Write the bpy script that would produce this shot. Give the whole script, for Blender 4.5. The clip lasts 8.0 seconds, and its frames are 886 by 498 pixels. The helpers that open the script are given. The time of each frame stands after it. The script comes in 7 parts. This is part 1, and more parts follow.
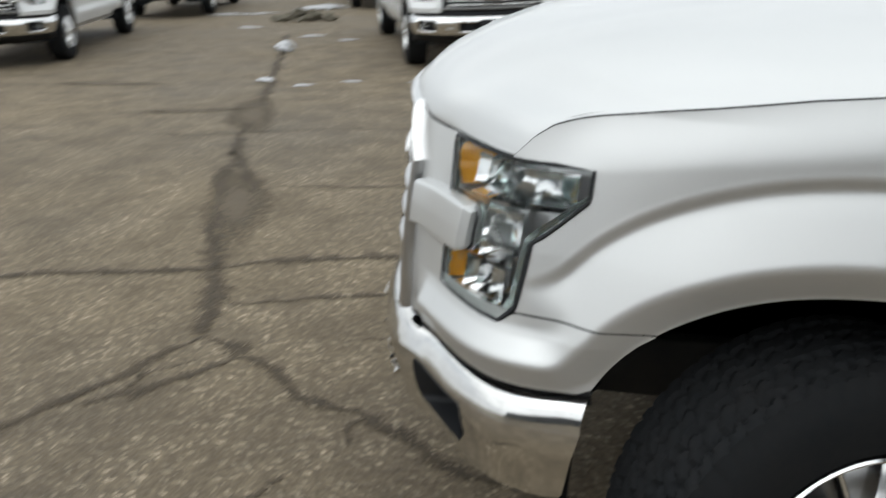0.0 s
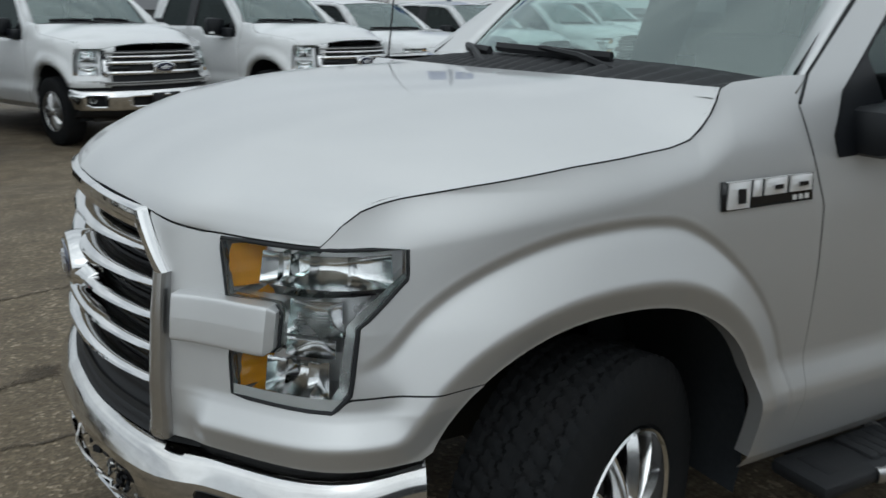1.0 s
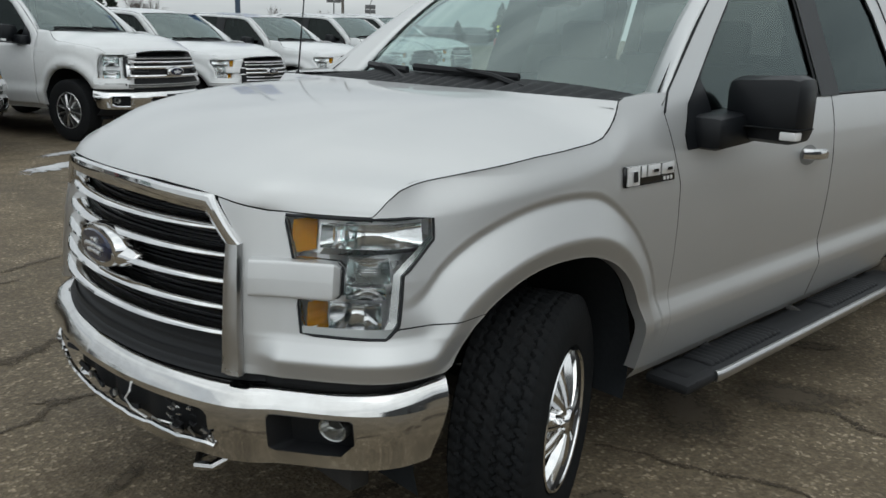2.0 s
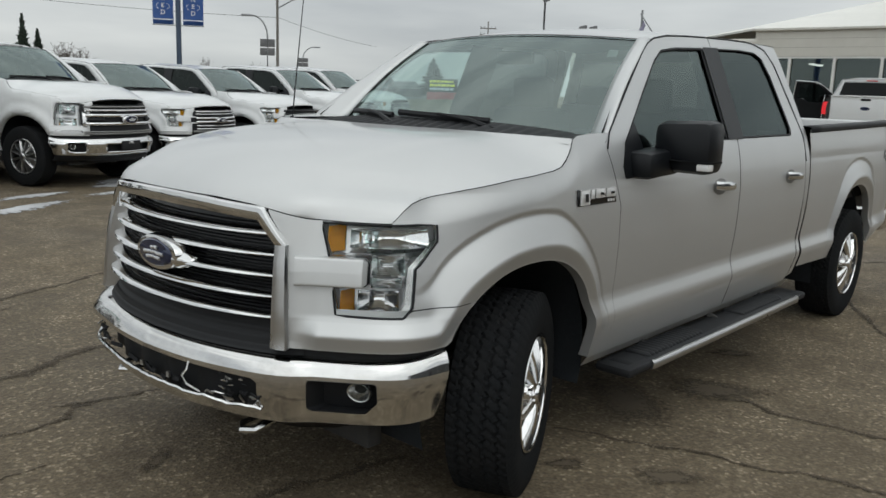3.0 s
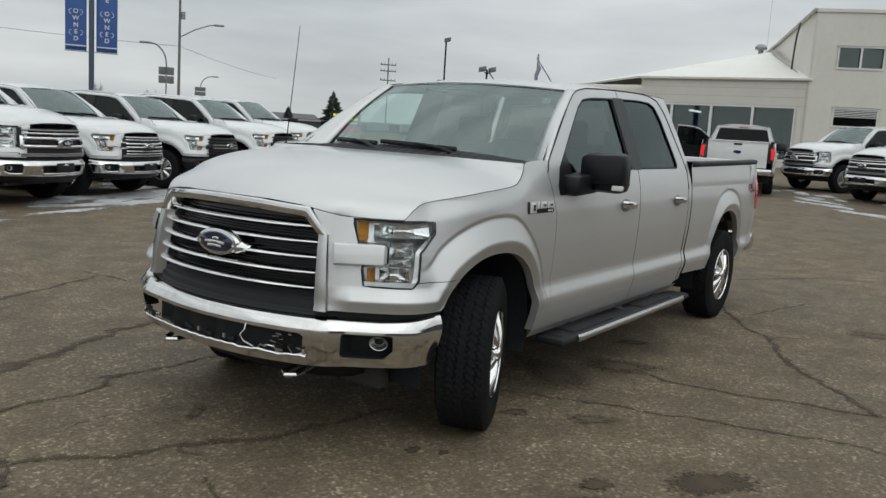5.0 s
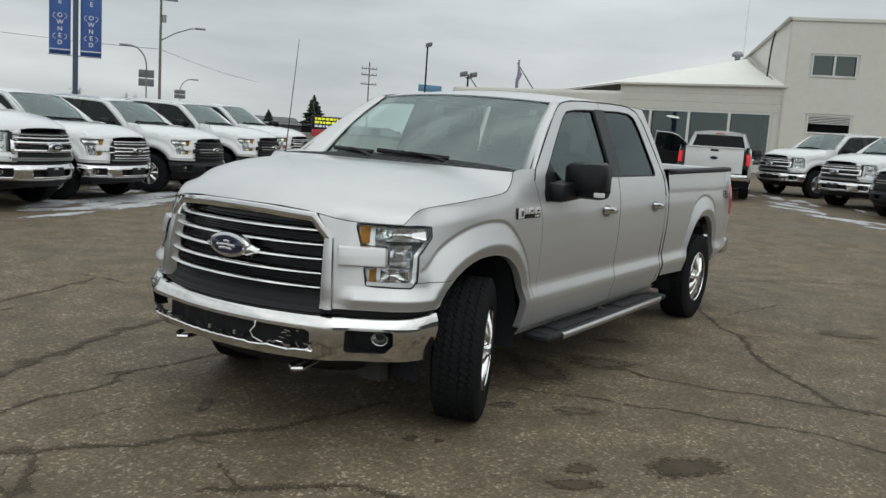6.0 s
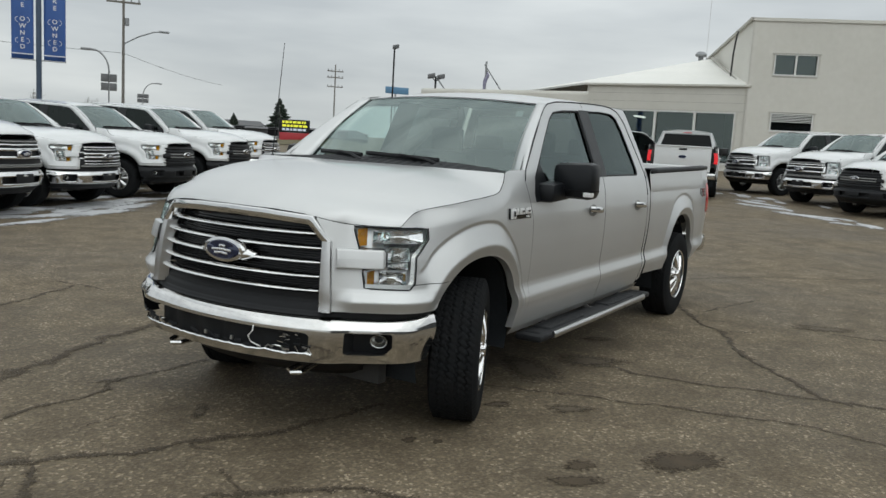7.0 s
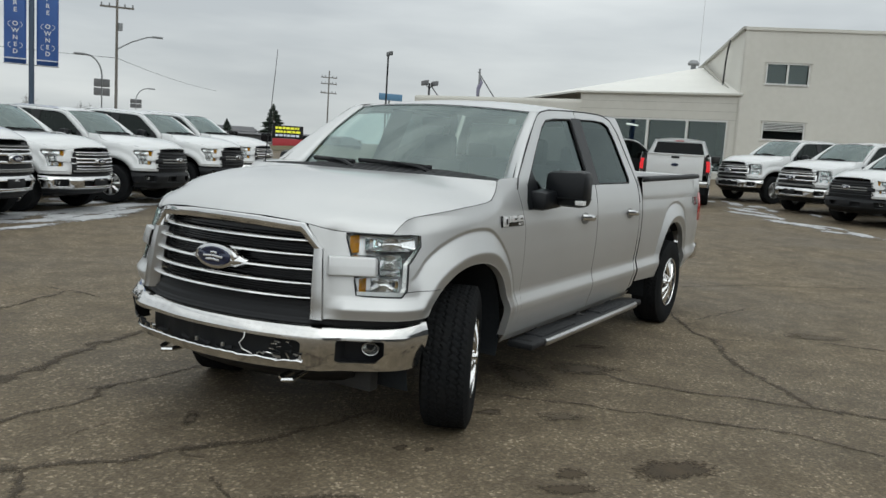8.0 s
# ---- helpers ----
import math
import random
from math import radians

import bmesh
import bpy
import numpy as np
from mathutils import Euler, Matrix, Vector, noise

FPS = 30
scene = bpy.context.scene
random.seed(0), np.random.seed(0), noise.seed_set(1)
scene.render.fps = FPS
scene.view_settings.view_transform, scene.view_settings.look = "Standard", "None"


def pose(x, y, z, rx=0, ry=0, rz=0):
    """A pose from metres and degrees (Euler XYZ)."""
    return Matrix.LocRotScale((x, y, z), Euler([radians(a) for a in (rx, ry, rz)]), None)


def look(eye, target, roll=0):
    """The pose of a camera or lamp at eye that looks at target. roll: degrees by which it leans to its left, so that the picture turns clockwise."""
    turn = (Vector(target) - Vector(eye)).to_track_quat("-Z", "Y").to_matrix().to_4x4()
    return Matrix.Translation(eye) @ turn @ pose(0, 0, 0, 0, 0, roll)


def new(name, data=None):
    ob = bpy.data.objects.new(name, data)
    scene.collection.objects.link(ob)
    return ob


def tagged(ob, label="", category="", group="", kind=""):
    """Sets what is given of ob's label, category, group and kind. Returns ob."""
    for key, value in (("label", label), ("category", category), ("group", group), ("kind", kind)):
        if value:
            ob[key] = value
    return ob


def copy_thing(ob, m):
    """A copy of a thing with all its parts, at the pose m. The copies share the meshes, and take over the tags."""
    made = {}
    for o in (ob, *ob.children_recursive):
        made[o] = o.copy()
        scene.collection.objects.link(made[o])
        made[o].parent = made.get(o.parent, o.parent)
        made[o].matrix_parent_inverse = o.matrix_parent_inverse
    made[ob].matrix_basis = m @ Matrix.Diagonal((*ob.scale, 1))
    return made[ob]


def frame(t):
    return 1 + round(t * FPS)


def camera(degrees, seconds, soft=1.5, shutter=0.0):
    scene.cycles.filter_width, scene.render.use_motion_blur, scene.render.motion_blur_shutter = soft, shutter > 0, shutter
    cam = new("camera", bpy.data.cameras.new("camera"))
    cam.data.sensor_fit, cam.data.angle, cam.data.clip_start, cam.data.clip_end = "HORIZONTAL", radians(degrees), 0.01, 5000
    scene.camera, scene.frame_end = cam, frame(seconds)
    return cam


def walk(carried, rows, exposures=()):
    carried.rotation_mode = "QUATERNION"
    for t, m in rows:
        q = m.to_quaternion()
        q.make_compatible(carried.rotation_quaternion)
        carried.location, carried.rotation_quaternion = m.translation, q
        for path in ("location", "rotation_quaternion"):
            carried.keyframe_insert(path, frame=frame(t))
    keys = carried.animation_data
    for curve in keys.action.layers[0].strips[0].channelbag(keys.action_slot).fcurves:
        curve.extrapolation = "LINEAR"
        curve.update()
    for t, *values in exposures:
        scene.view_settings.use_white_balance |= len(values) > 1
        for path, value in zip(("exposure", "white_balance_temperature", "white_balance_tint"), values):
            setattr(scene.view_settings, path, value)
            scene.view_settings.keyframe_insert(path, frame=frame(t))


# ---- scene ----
cam = camera(56.7, 8.0, shutter=0.2)
PATH = [
    (0, (-0.403, -2.300, 1.484), (-0.826, -0.474, 0.786), -1.5),
    (0.1, (-0.474, -2.280, 1.480), (-0.706, -0.391, 0.865), -1.4),
    (0.2, (-0.545, -2.264, 1.500), (-0.630, -0.345, 0.942), -1.8),
    (0.3, (-0.618, -2.254, 1.515), (-0.558, -0.332, 0.968), -1.8),
    (0.4, (-0.690, -2.256, 1.525), (-0.503, -0.340, 0.984), -1.8),
    (0.5, (-0.762, -2.256, 1.520), (-0.440, -0.357, 0.984), -1.5),
    (1, (-1.096, -2.236, 1.517), (-0.194, -0.532, 0.985), -0.1),
    (1.5, (-1.526, -2.314, 1.53), (-0.251, -0.858, 1.024), -0.4),
    (1.7, (-1.676, -2.344, 1.567), (-0.37, -0.924, 1.038), 0.6),
    (2.8, (-2.354, -2.669, 1.535), (-0.925, -1.323, 1.153), 2.1),
    (3, (-2.476, -2.712, 1.542), (-1.008, -1.406, 1.167), 2.0),
    (3.5, (-2.75, -2.881, 1.536), (-1.229, -1.631, 1.183), 3.0),
    (4, (-2.983, -2.997, 1.556), (-1.429, -1.784, 1.222), 3.4),
    (5.3, (-3.671, -3.116, 1.512), (-2.029, -2.008, 1.235), 3.7),
    (5.5, (-3.722, -3.172, 1.54), (-2.081, -2.063, 1.259), 3.7),
    (6, (-3.844, -3.162, 1.55), (-2.182, -2.082, 1.281), 3.9),
    (6.5, (-3.91, -3.072, 1.546), (-2.225, -2.029, 1.276), 3.3),
    (7, (-3.939, -3.052, 1.542), (-2.235, -2.037, 1.282), 3.3),
    (7.5, (-3.937, -3.059, 1.548), (-2.219, -2.067, 1.294), 3.5),
    (8, (-3.937, -3.055, 1.547), (-2.223, -2.053, 1.304), 3.6),
]
walk(cam, [(t, look(eye, target, roll)) for t, eye, target, roll in PATH], [(0, 0.42, 6350, 6), (0.3, 0.16, 6300, 6), (0.6, -0.20, 6080, 5), (1.0, -0.22, 6060, 4), (1.5, -0.16, 6130, 4), (3, -0.13, 6400, 5), (8, -0.02, 6350, 4)])

# ---- world, sun ----
SUN_AZ, SUN_EL = radians(215), radians(52)
world = bpy.data.worlds.new("overcast")
scene.world = world
world.use_nodes = True
wn, wl = world.node_tree.nodes, world.node_tree.links
sky = wn.new("ShaderNodeTexSky")
sky.sky_type, sky.sun_disc = "NISHITA", False
sky.sun_elevation, sky.sun_rotation = SUN_EL, SUN_AZ
sky.air_density, sky.dust_density, sky.ozone_density = 1.0, 4.0, 1.0
hue = wn.new("ShaderNodeHueSaturation")
hue.inputs["Saturation"].default_value = 0.12
coord = wn.new("ShaderNodeTexCoord")
spread = wn.new("ShaderNodeMapping")
spread.inputs["Scale"].default_value = (1.3, 1.3, 7.0)
clouds = wn.new("ShaderNodeTexNoise")
clouds.inputs["Scale"].default_value, clouds.inputs["Detail"].default_value = 1.6, 5.0
ramp = wn.new("ShaderNodeValToRGB")
ramp.color_ramp.elements[0].position, ramp.color_ramp.elements[0].color = 0.34, (5.6, 5.78, 6.05, 1)
ramp.color_ramp.elements[1].position, ramp.color_ramp.elements[1].color = 0.66, (8.6, 8.65, 8.7, 1)
veil = wn.new("ShaderNodeMix")
veil.data_type = "RGBA"
veil.inputs[0].default_value = 0.82
back = wn["Background"]
back.inputs["Strength"].default_value = 0.113
wl.new(sky.outputs[0], hue.inputs["Color"])
wl.new(coord.outputs["Generated"], spread.inputs[0])
wl.new(spread.outputs[0], clouds.inputs["Vector"])
wl.new(clouds.outputs[0], ramp.inputs[0])
wl.new(hue.outputs[0], veil.inputs[6])
wl.new(ramp.outputs[0], veil.inputs[7])
# an overcast sky is duller low down than overhead
height = wn.new("ShaderNodeSeparateXYZ")
lift = wn.new("ShaderNodeValToRGB")
lift.color_ramp.elements[0].position, lift.color_ramp.elements[0].color = 0.0, (0.93, 0.925, 0.91, 1)
lift.color_ramp.elements[1].position, lift.color_ramp.elements[1].color = 0.75, (1.36, 1.36, 1.36, 1)
low_band = lift.color_ramp.elements.new(0.16)
low_band.color = (0.92, 0.925, 0.94, 1)
shade = wn.new("ShaderNodeMix")
shade.data_type, shade.blend_type = "RGBA", "MULTIPLY"
shade.inputs[0].default_value = 1.0
wl.new(coord.outputs["Generated"], height.inputs[0])
wl.new(height.outputs["Z"], lift.inputs[0])
wl.new(veil.outputs[2], shade.inputs[6])
wl.new(lift.outputs[0], shade.inputs[7])
wl.new(shade.outputs[2], back.inputs["Color"])

sun = new("sun", bpy.data.lights.new("sun", "SUN"))
sun.data.energy, sun.data.angle, sun.data.color = 0.5, radians(120), (1.0, 0.97, 0.93)
sun.matrix_basis = look((0, 0, 30), (0 - 12 * math.cos(radians(235)), -12 * math.sin(radians(235)), 0))


# ---- materials ----
def material(name, base, rough=0.5, metal=0.0, second=None, grain=40.0, blotch=3.0, mixed=0.5, bump=0.0, coat=0.0, spec=0.5, rough_var=0.08, bump_scale=0.0, emit=0.0):
    m = bpy.data.materials.new(name)
    m.use_nodes = True
    n, l = m.node_tree.nodes, m.node_tree.links
    b = n["Principled BSDF"]
    b.inputs["Metallic"].default_value = metal
    b.inputs["Coat Weight"].default_value = coat
    b.inputs["Coat Roughness"].default_value = 0.04
    b.inputs["Specular IOR Level"].default_value = spec
    if emit:
        b.inputs["Emission Color"].default_value = (*base, 1)
        b.inputs["Emission Strength"].default_value = emit
    tc = n.new("ShaderNodeTexCoord")
    big, small = n.new("ShaderNodeTexNoise"), n.new("ShaderNodeTexNoise")
    big.inputs["Scale"].default_value, big.inputs["Detail"].default_value = blotch, 4
    small.inputs["Scale"].default_value, small.inputs["Detail"].default_value = grain, 3
    for tex in (big, small):
        l.new(tc.outputs["Object"], tex.inputs["Vector"])
    add = n.new("ShaderNodeMath")
    add.operation = "MULTIPLY_ADD"
    add.inputs[1].default_value = 0.6
    half = n.new("ShaderNodeMath")
    half.operation = "MULTIPLY"
    half.inputs[1].default_value = 0.4
    l.new(small.outputs[0], half.inputs[0])
    l.new(big.outputs[0], add.inputs[0])
    l.new(half.outputs[0], add.inputs[2])
    cr = n.new("ShaderNodeValToRGB")
    second = second or tuple(c * 0.88 for c in base)
    cr.color_ramp.elements[0].position, cr.color_ramp.elements[0].color = 0.5 - mixed * 0.35, (*second, 1)
    cr.color_ramp.elements[1].position, cr.color_ramp.elements[1].color = 0.5 + mixed * 0.35, (*base, 1)
    l.new(add.outputs[0], cr.inputs[0])
    l.new(cr.outputs[0], b.inputs["Base Color"])
    rr = n.new("ShaderNodeMapRange")
    rr.inputs["To Min"].default_value, rr.inputs["To Max"].default_value = max(0.0, rough - rough_var), rough + rough_var
    l.new(big.outputs[0], rr.inputs[0])
    l.new(rr.outputs[0], b.inputs["Roughness"])
    if bump:
        bp = n.new("ShaderNodeBump")
        bp.inputs["Strength"].default_value = bump
        bp.inputs["Distance"].default_value = bump_scale or 0.01
        l.new(small.outputs[0], bp.inputs["Height"])
        l.new(bp.outputs[0], b.inputs["Normal"])
    return m


def glass(name, tint, rough=0.015, gloss=1.5, sheen=1.0):
    m = bpy.data.materials.new(name)
    m.use_nodes = True
    n, l = m.node_tree.nodes, m.node_tree.links
    n.remove(n["Principled BSDF"])
    clear, shine, fres, mix = n.new("ShaderNodeBsdfTransparent"), n.new("ShaderNodeBsdfGlossy"), n.new("ShaderNodeFresnel"), n.new("ShaderNodeMixShader")
    clear.inputs[0].default_value = (*tint, 1)
    shine.inputs["Roughness"].default_value = rough
    shine.inputs["Color"].default_value = (0.83 * sheen, 0.97 * sheen, 0.95 * sheen, 1)
    fres.inputs[0].default_value = gloss
    l.new(fres.outputs[0], mix.inputs[0])
    l.new(clear.outputs[0], mix.inputs[1])
    l.new(shine.outputs[0], mix.inputs[2])
    l.new(mix.outputs[0], n["Material Output"].inputs[0])
    return m


SILVER = material("silver_paint", (0.60, 0.605, 0.607), 0.45, 0.70, (0.565, 0.57, 0.57), 900, 2.0, coat=0.7, rough_var=0.03, bump=0.015, bump_scale=0.002)
SILVER_DUSTY = material("silver_paint_lower", (0.58, 0.58, 0.57), 0.40, 0.6, (0.47, 0.455, 0.43), 60, 5.0, coat=0.3, rough_var=0.08)
WHITE = material("white_paint", (0.70, 0.71, 0.715), 0.25, 0.0, (0.64, 0.65, 0.655), 30, 1.5, coat=0.6, rough_var=0.05)
CHROME = material("chrome", (0.78, 0.78, 0.78), 0.07, 1.0, (0.70, 0.70, 0.70), 30, 4.0, rough_var=0.03)
CHROME_DIRTY = material("bumper_chrome", (0.76, 0.76, 0.755), 0.11, 1.0, (0.60, 0.59, 0.575), 25, 6.0, rough_var=0.07, mixed=0.7)
SATIN = material("satin_metal", (0.60, 0.60, 0.60), 0.3, 1.0)
BLACK = material("black_plastic", (0.018, 0.0195, 0.022), 0.55, 0.0, (0.013, 0.0135, 0.015), 200, 5, bump=0.1, bump_scale=0.002, spec=0.25)
MIRRORBLACK = material("satin_black_housing", (0.009, 0.0105, 0.013), 0.38, 0.0, (0.007, 0.008, 0.010), 200, 5, spec=0.3)
GLOSSBLACK = material("gloss_black", (0.012, 0.012, 0.014), 0.15, spec=0.35)
MATTE = material("underbody_black", (0.03, 0.031, 0.033), 0.8, 0.0, (0.045, 0.042, 0.038), 60, 5)
RUBBER = material("tyre_rubber", (0.013, 0.0145, 0.016), 0.8, 0.0, (0.018, 0.018, 0.0185), 60, 6, bump=0.3, bump_scale=0.003, spec=0.05)
BARREL = material("dark_wheel_barrel", (0.06, 0.06, 0.062), 0.45, 0.8, (0.045, 0.043, 0.04), 40, 8)
SEAT = material("dark_seat_cloth", (0.030, 0.032, 0.034), 0.9, 0.0, (0.024, 0.025, 0.027), 40, 8, spec=0.1)
DASH = material("dark_dashboard", (0.018, 0.019, 0.020), 0.85, 0.0, (0.014, 0.015, 0.016), 30, 8, spec=0.1)
GREYTRIM = material("grey_interior_trim", (0.24, 0.24, 0.235), 0.7)
LAMPGREY = material("lamp_trim_bright", (0.52, 0.52, 0.515), 0.26, 0.9, (0.44, 0.44, 0.435), 40, 9)
REFLECTOR = material("lamp_reflector", (0.86, 0.86, 0.865), 0.16, 1.0, (0.76, 0.76, 0.77), 60, 12)
LINER = material("wheel_well_felt", (0.030, 0.034, 0.039), 0.95, 0.0, (0.022, 0.025, 0.028), 60, 5, spec=0.1)
LAMPSILVER = material("lamp_silver", (0.80, 0.80, 0.805), 0.30, 0.75, (0.70, 0.70, 0.705), 40, 9)
BRIGHT = material("bright_letters", (0.86, 0.86, 0.86), 0.42, 0.6)
AMBER = material("amber_reflector", (0.86, 0.40, 0.02), 0.2, 0.0, (0.74, 0.31, 0.012), 120, 10, coat=0.6)
RED = material("red_lens", (0.62, 0.015, 0.018), 0.15, 0.0, coat=0.6)
DULLRED = material("faded_red_print", (0.22, 0.06, 0.06), 0.5, 0.0, (0.17, 0.06, 0.06), 60, 8)
RED_LIT = material("red_lens_lit", (0.75, 0.02, 0.03), 0.2, 0.0, coat=0.4, emit=0.35)
WHITELENS = material("white_lens", (0.8, 0.8, 0.8), 0.2, coat=0.4)
DARKBLUE = material("emblem_blue", (0.012, 0.02, 0.06), 0.2, 0.2, coat=0.8)
WINDSHIELD = glass("windshield_glass", (0.60, 0.74, 0.71), 0.02, 2.4)
DOORGLASS = glass("door_glass", (0.74, 0.82, 0.80), 0.02, 1.75)
WHEELCHROME = material("wheel_chrome", (0.86, 0.86, 0.86), 0.13, 1.0, (0.74, 0.74, 0.74), 40, 8)
PRIVACY = glass("privacy_glass", (0.075, 0.082, 0.082), 0.02, 1.62, 0.75)
LOTGLASS = glass("lot_truck_glass", (0.06, 0.068, 0.068), 0.03, 1.5, 0.5)
LENS = glass("lamp_lens", (0.97, 0.98, 0.98), 0.01, 1.3)


# ---- mesh helpers ----
SURFACE = {}


def true_normals(me, fn, sheet):
    """Shading normals taken from the surface itself."""
    out = []
    e = 0.002
    for v in me.vertices:
        a, b = sheet[v.index]
        n = (Vector(fn(a + e, b)) - Vector(fn(a - e, b))).cross(Vector(fn(a, b + e)) - Vector(fn(a, b - e)))
        out.append(n.normalized() if n.length > 0 else v.normal)
    if sum(v.normal.dot(n) for v, n in zip(me.vertices, out)) < 0:
        out = [-n for n in out]
    me.normals_split_custom_set_from_vertices(out)


def part(name, bm, mat, parent, label="", smooth=35, thick=0.0):
    me = bpy.data.meshes.new(name)
    fn = SURFACE.pop(bm, None)
    sheet = None
    if fn:
        pa, pb = bm.verts.layers.float["pa"], bm.verts.layers.float["pb"]
        bm.verts.index_update()
        sheet = [(v[pa], v[pb]) for v in bm.verts]
    bm.to_mesh(me)
    bm.free()
    me.materials.append(mat)
    if smooth:
        me.polygons.foreach_set("use_smooth", [True] * len(me.polygons))
        if not fn:
            me.set_sharp_from_angle(angle=radians(smooth))
    if fn:
        true_normals(me, fn, sheet)
        thick = 0.0
    ob = new(name, me)
    ob.parent = parent
    if thick:
        mod = ob.modifiers.new("thickness", "SOLIDIFY")
        mod.thickness, mod.offset = thick, 0
    if label:
        ob["label"] = label
    return ob


def lattice(fn, nu, nv, wrap=False):
    """A surface of nu by nv faces over u and v from 0 to 1."""
    bm = bmesh.new()
    cols = nu if wrap else nu + 1
    vs = [[bm.verts.new(fn(i / nu, j / nv)) for j in range(nv + 1)] for i in range(cols)]
    for i in range(nu):
        a, b = vs[i], vs[(i + 1) % cols]
        for j in range(nv):
            bm.faces.new((a[j], b[j], b[j + 1], a[j + 1]))
    return bm


def add_box(bm, lo, hi, bevel=0.0, m=None):
    r = bmesh.ops.create_cube(bm, size=1)
    vs = r["verts"]
    for v in vs:
        v.co = Vector([lo[k] + (v.co[k] + 0.5) * (hi[k] - lo[k]) for k in range(3)])
    if bevel:
        es = list({e for v in vs for e in v.link_edges})
        out = bmesh.ops.bevel(bm, geom=es, offset=bevel, segments=2, affect="EDGES", profile=0.5)
        vs = list({v for f in out["faces"] for v in f.verts} | {v for v in vs if v.is_valid})
    if m is not None:
        bmesh.ops.transform(bm, matrix=m, verts=vs)
    return vs


def box(lo, hi, bevel=0.0, m=None):
    bm = bmesh.new()
    add_box(bm, lo, hi, bevel, m)
    return bm


def warp(bm, fn, cuts=0):
    if cuts:
        bmesh.ops.subdivide_edges(bm, edges=bm.edges[:], cuts=cuts, use_grid_fill=True)
    for v in bm.verts:
        v.co = Vector(fn(*v.co))
    return bm


def add_tube(bm, points, radius, sides=8, squash=1.0):
    pts = [Vector(p) for p in points]
    radii = radius if isinstance(radius, (list, tuple)) else [radius] * len(pts)
    rings = []
    for i, p in enumerate(pts):
        d = (pts[min(i + 1, len(pts) - 1)] - pts[max(i - 1, 0)]).normalized()
        side = d.cross(Vector((0, 0, 1)))
        side = side.normalized() if side.length > 1e-4 else Vector((1, 0, 0))
        up = side.cross(d)
        rings.append([bm.verts.new(p + radii[i] * (math.cos(a) * side + squash * math.sin(a) * up)) for a in [k * math.tau / sides for k in range(sides)]])
    for a, b in zip(rings, rings[1:]):
        for k in range(sides):
            bm.faces.new((a[k], a[(k + 1) % sides], b[(k + 1) % sides], b[k]))
    bm.faces.new(rings[0][::-1])
    bm.faces.new(rings[-1])
    return bm


def tube(points, radius, sides=8, squash=1.0):
    return add_tube(bmesh.new(), points, radius, sides, squash)


def lathe(profile, seg, axis="y"):
    """Turns (radius, along) pairs about an axis through the origin."""
    bm = bmesh.new()
    rings = []
    for r, h in profile:
        ring = []
        for k in range(seg):
            c, s = math.cos(k * math.tau / seg), math.sin(k * math.tau / seg)
            ring.append(bm.verts.new((r * c, h, r * s) if axis == "y" else (r * c, r * s, h)))
        rings.append(ring)
    for a, b in zip(rings, rings[1:]):
        for k in range(seg):
            bm.faces.new((a[k], a[(k + 1) % seg], b[(k + 1) % seg], b[k]))
    return bm


def inside(px, py, loops):
    hit = np.zeros(px.shape, bool)
    for loop in loops:
        for (x0, y0), (x1, y1) in zip(loop, loop[1:] + loop[:1]):
            if y0 != y1:
                hit ^= ((y0 > py) != (y1 > py)) & (px < (x1 - x0) * (py - y0) / (y1 - y0) + x0)
    return hit


def cutout(outline, holes, step, fn):
    """A sheet over the plane, cut along outline and holes, laid onto a surface by fn(a, b)."""
    loops = [list(outline)] + [list(h) for h in holes]
    o = np.array(outline, float)
    lo, hi = o.min(0), o.max(0)
    nx, ny = (np.ceil((hi - lo) / step).astype(int) + 1)
    sx, sy = (hi - lo) / (nx, ny)
    cx, cy = np.meshgrid(lo[0] + (np.arange(nx) + 0.5) * sx, lo[1] + (np.arange(ny) + 0.5) * sy, indexing="ij")
    keep = inside(cx, cy, loops)
    segs = np.array([(*a, *b) for lp in loops for a, b in zip(lp, lp[1:] + lp[:1])], float)
    count = {}
    for i, j in zip(*np.nonzero(keep)):
        for k in ((i, j), (i + 1, j), (i, j + 1), (i + 1, j + 1)):
            count[k] = count.get(k, 0) + 1
    bm = bmesh.new()
    pa, pb = bm.verts.layers.float.new("pa"), bm.verts.layers.float.new("pb")
    verts = {}
    reach = 1.3 * max(sx, sy)
    for (i, j), c in count.items():
        p = np.array([lo[0] + i * sx, lo[1] + j * sy])
        if c < 4:
            a, d = segs[:, :2], segs[:, 2:] - segs[:, :2]
            f = (((p - a) * d).sum(1) / np.maximum((d * d).sum(1), 1e-12)).clip(0, 1)
            q = a + f[:, None] * d
            near = np.hypot(*(q - p).T)
            b = near.argmin()
            if near[b] < reach:
                p = q[b]
                ends = np.array([segs[b, :2], segs[b, 2:]])
                e = np.hypot(*(ends - p).T)
                if e.min() < 0.35 * min(sx, sy):
                    p = ends[e.argmin()]
        v = verts[(i, j)] = bm.verts.new(fn(float(p[0]), float(p[1])))
        v[pa], v[pb] = float(p[0]), float(p[1])
    for i, j in zip(*np.nonzero(keep)):
        bm.faces.new((verts[(i, j)], verts[(i + 1, j)], verts[(i + 1, j + 1)], verts[(i, j + 1)]))
    bmesh.ops.remove_doubles(bm, verts=bm.verts[:], dist=0.12 * min(sx, sy))
    bmesh.ops.dissolve_degenerate(bm, dist=1e-5, edges=bm.edges[:])
    if step < 0.02:
        SURFACE[bm] = fn
    return bm


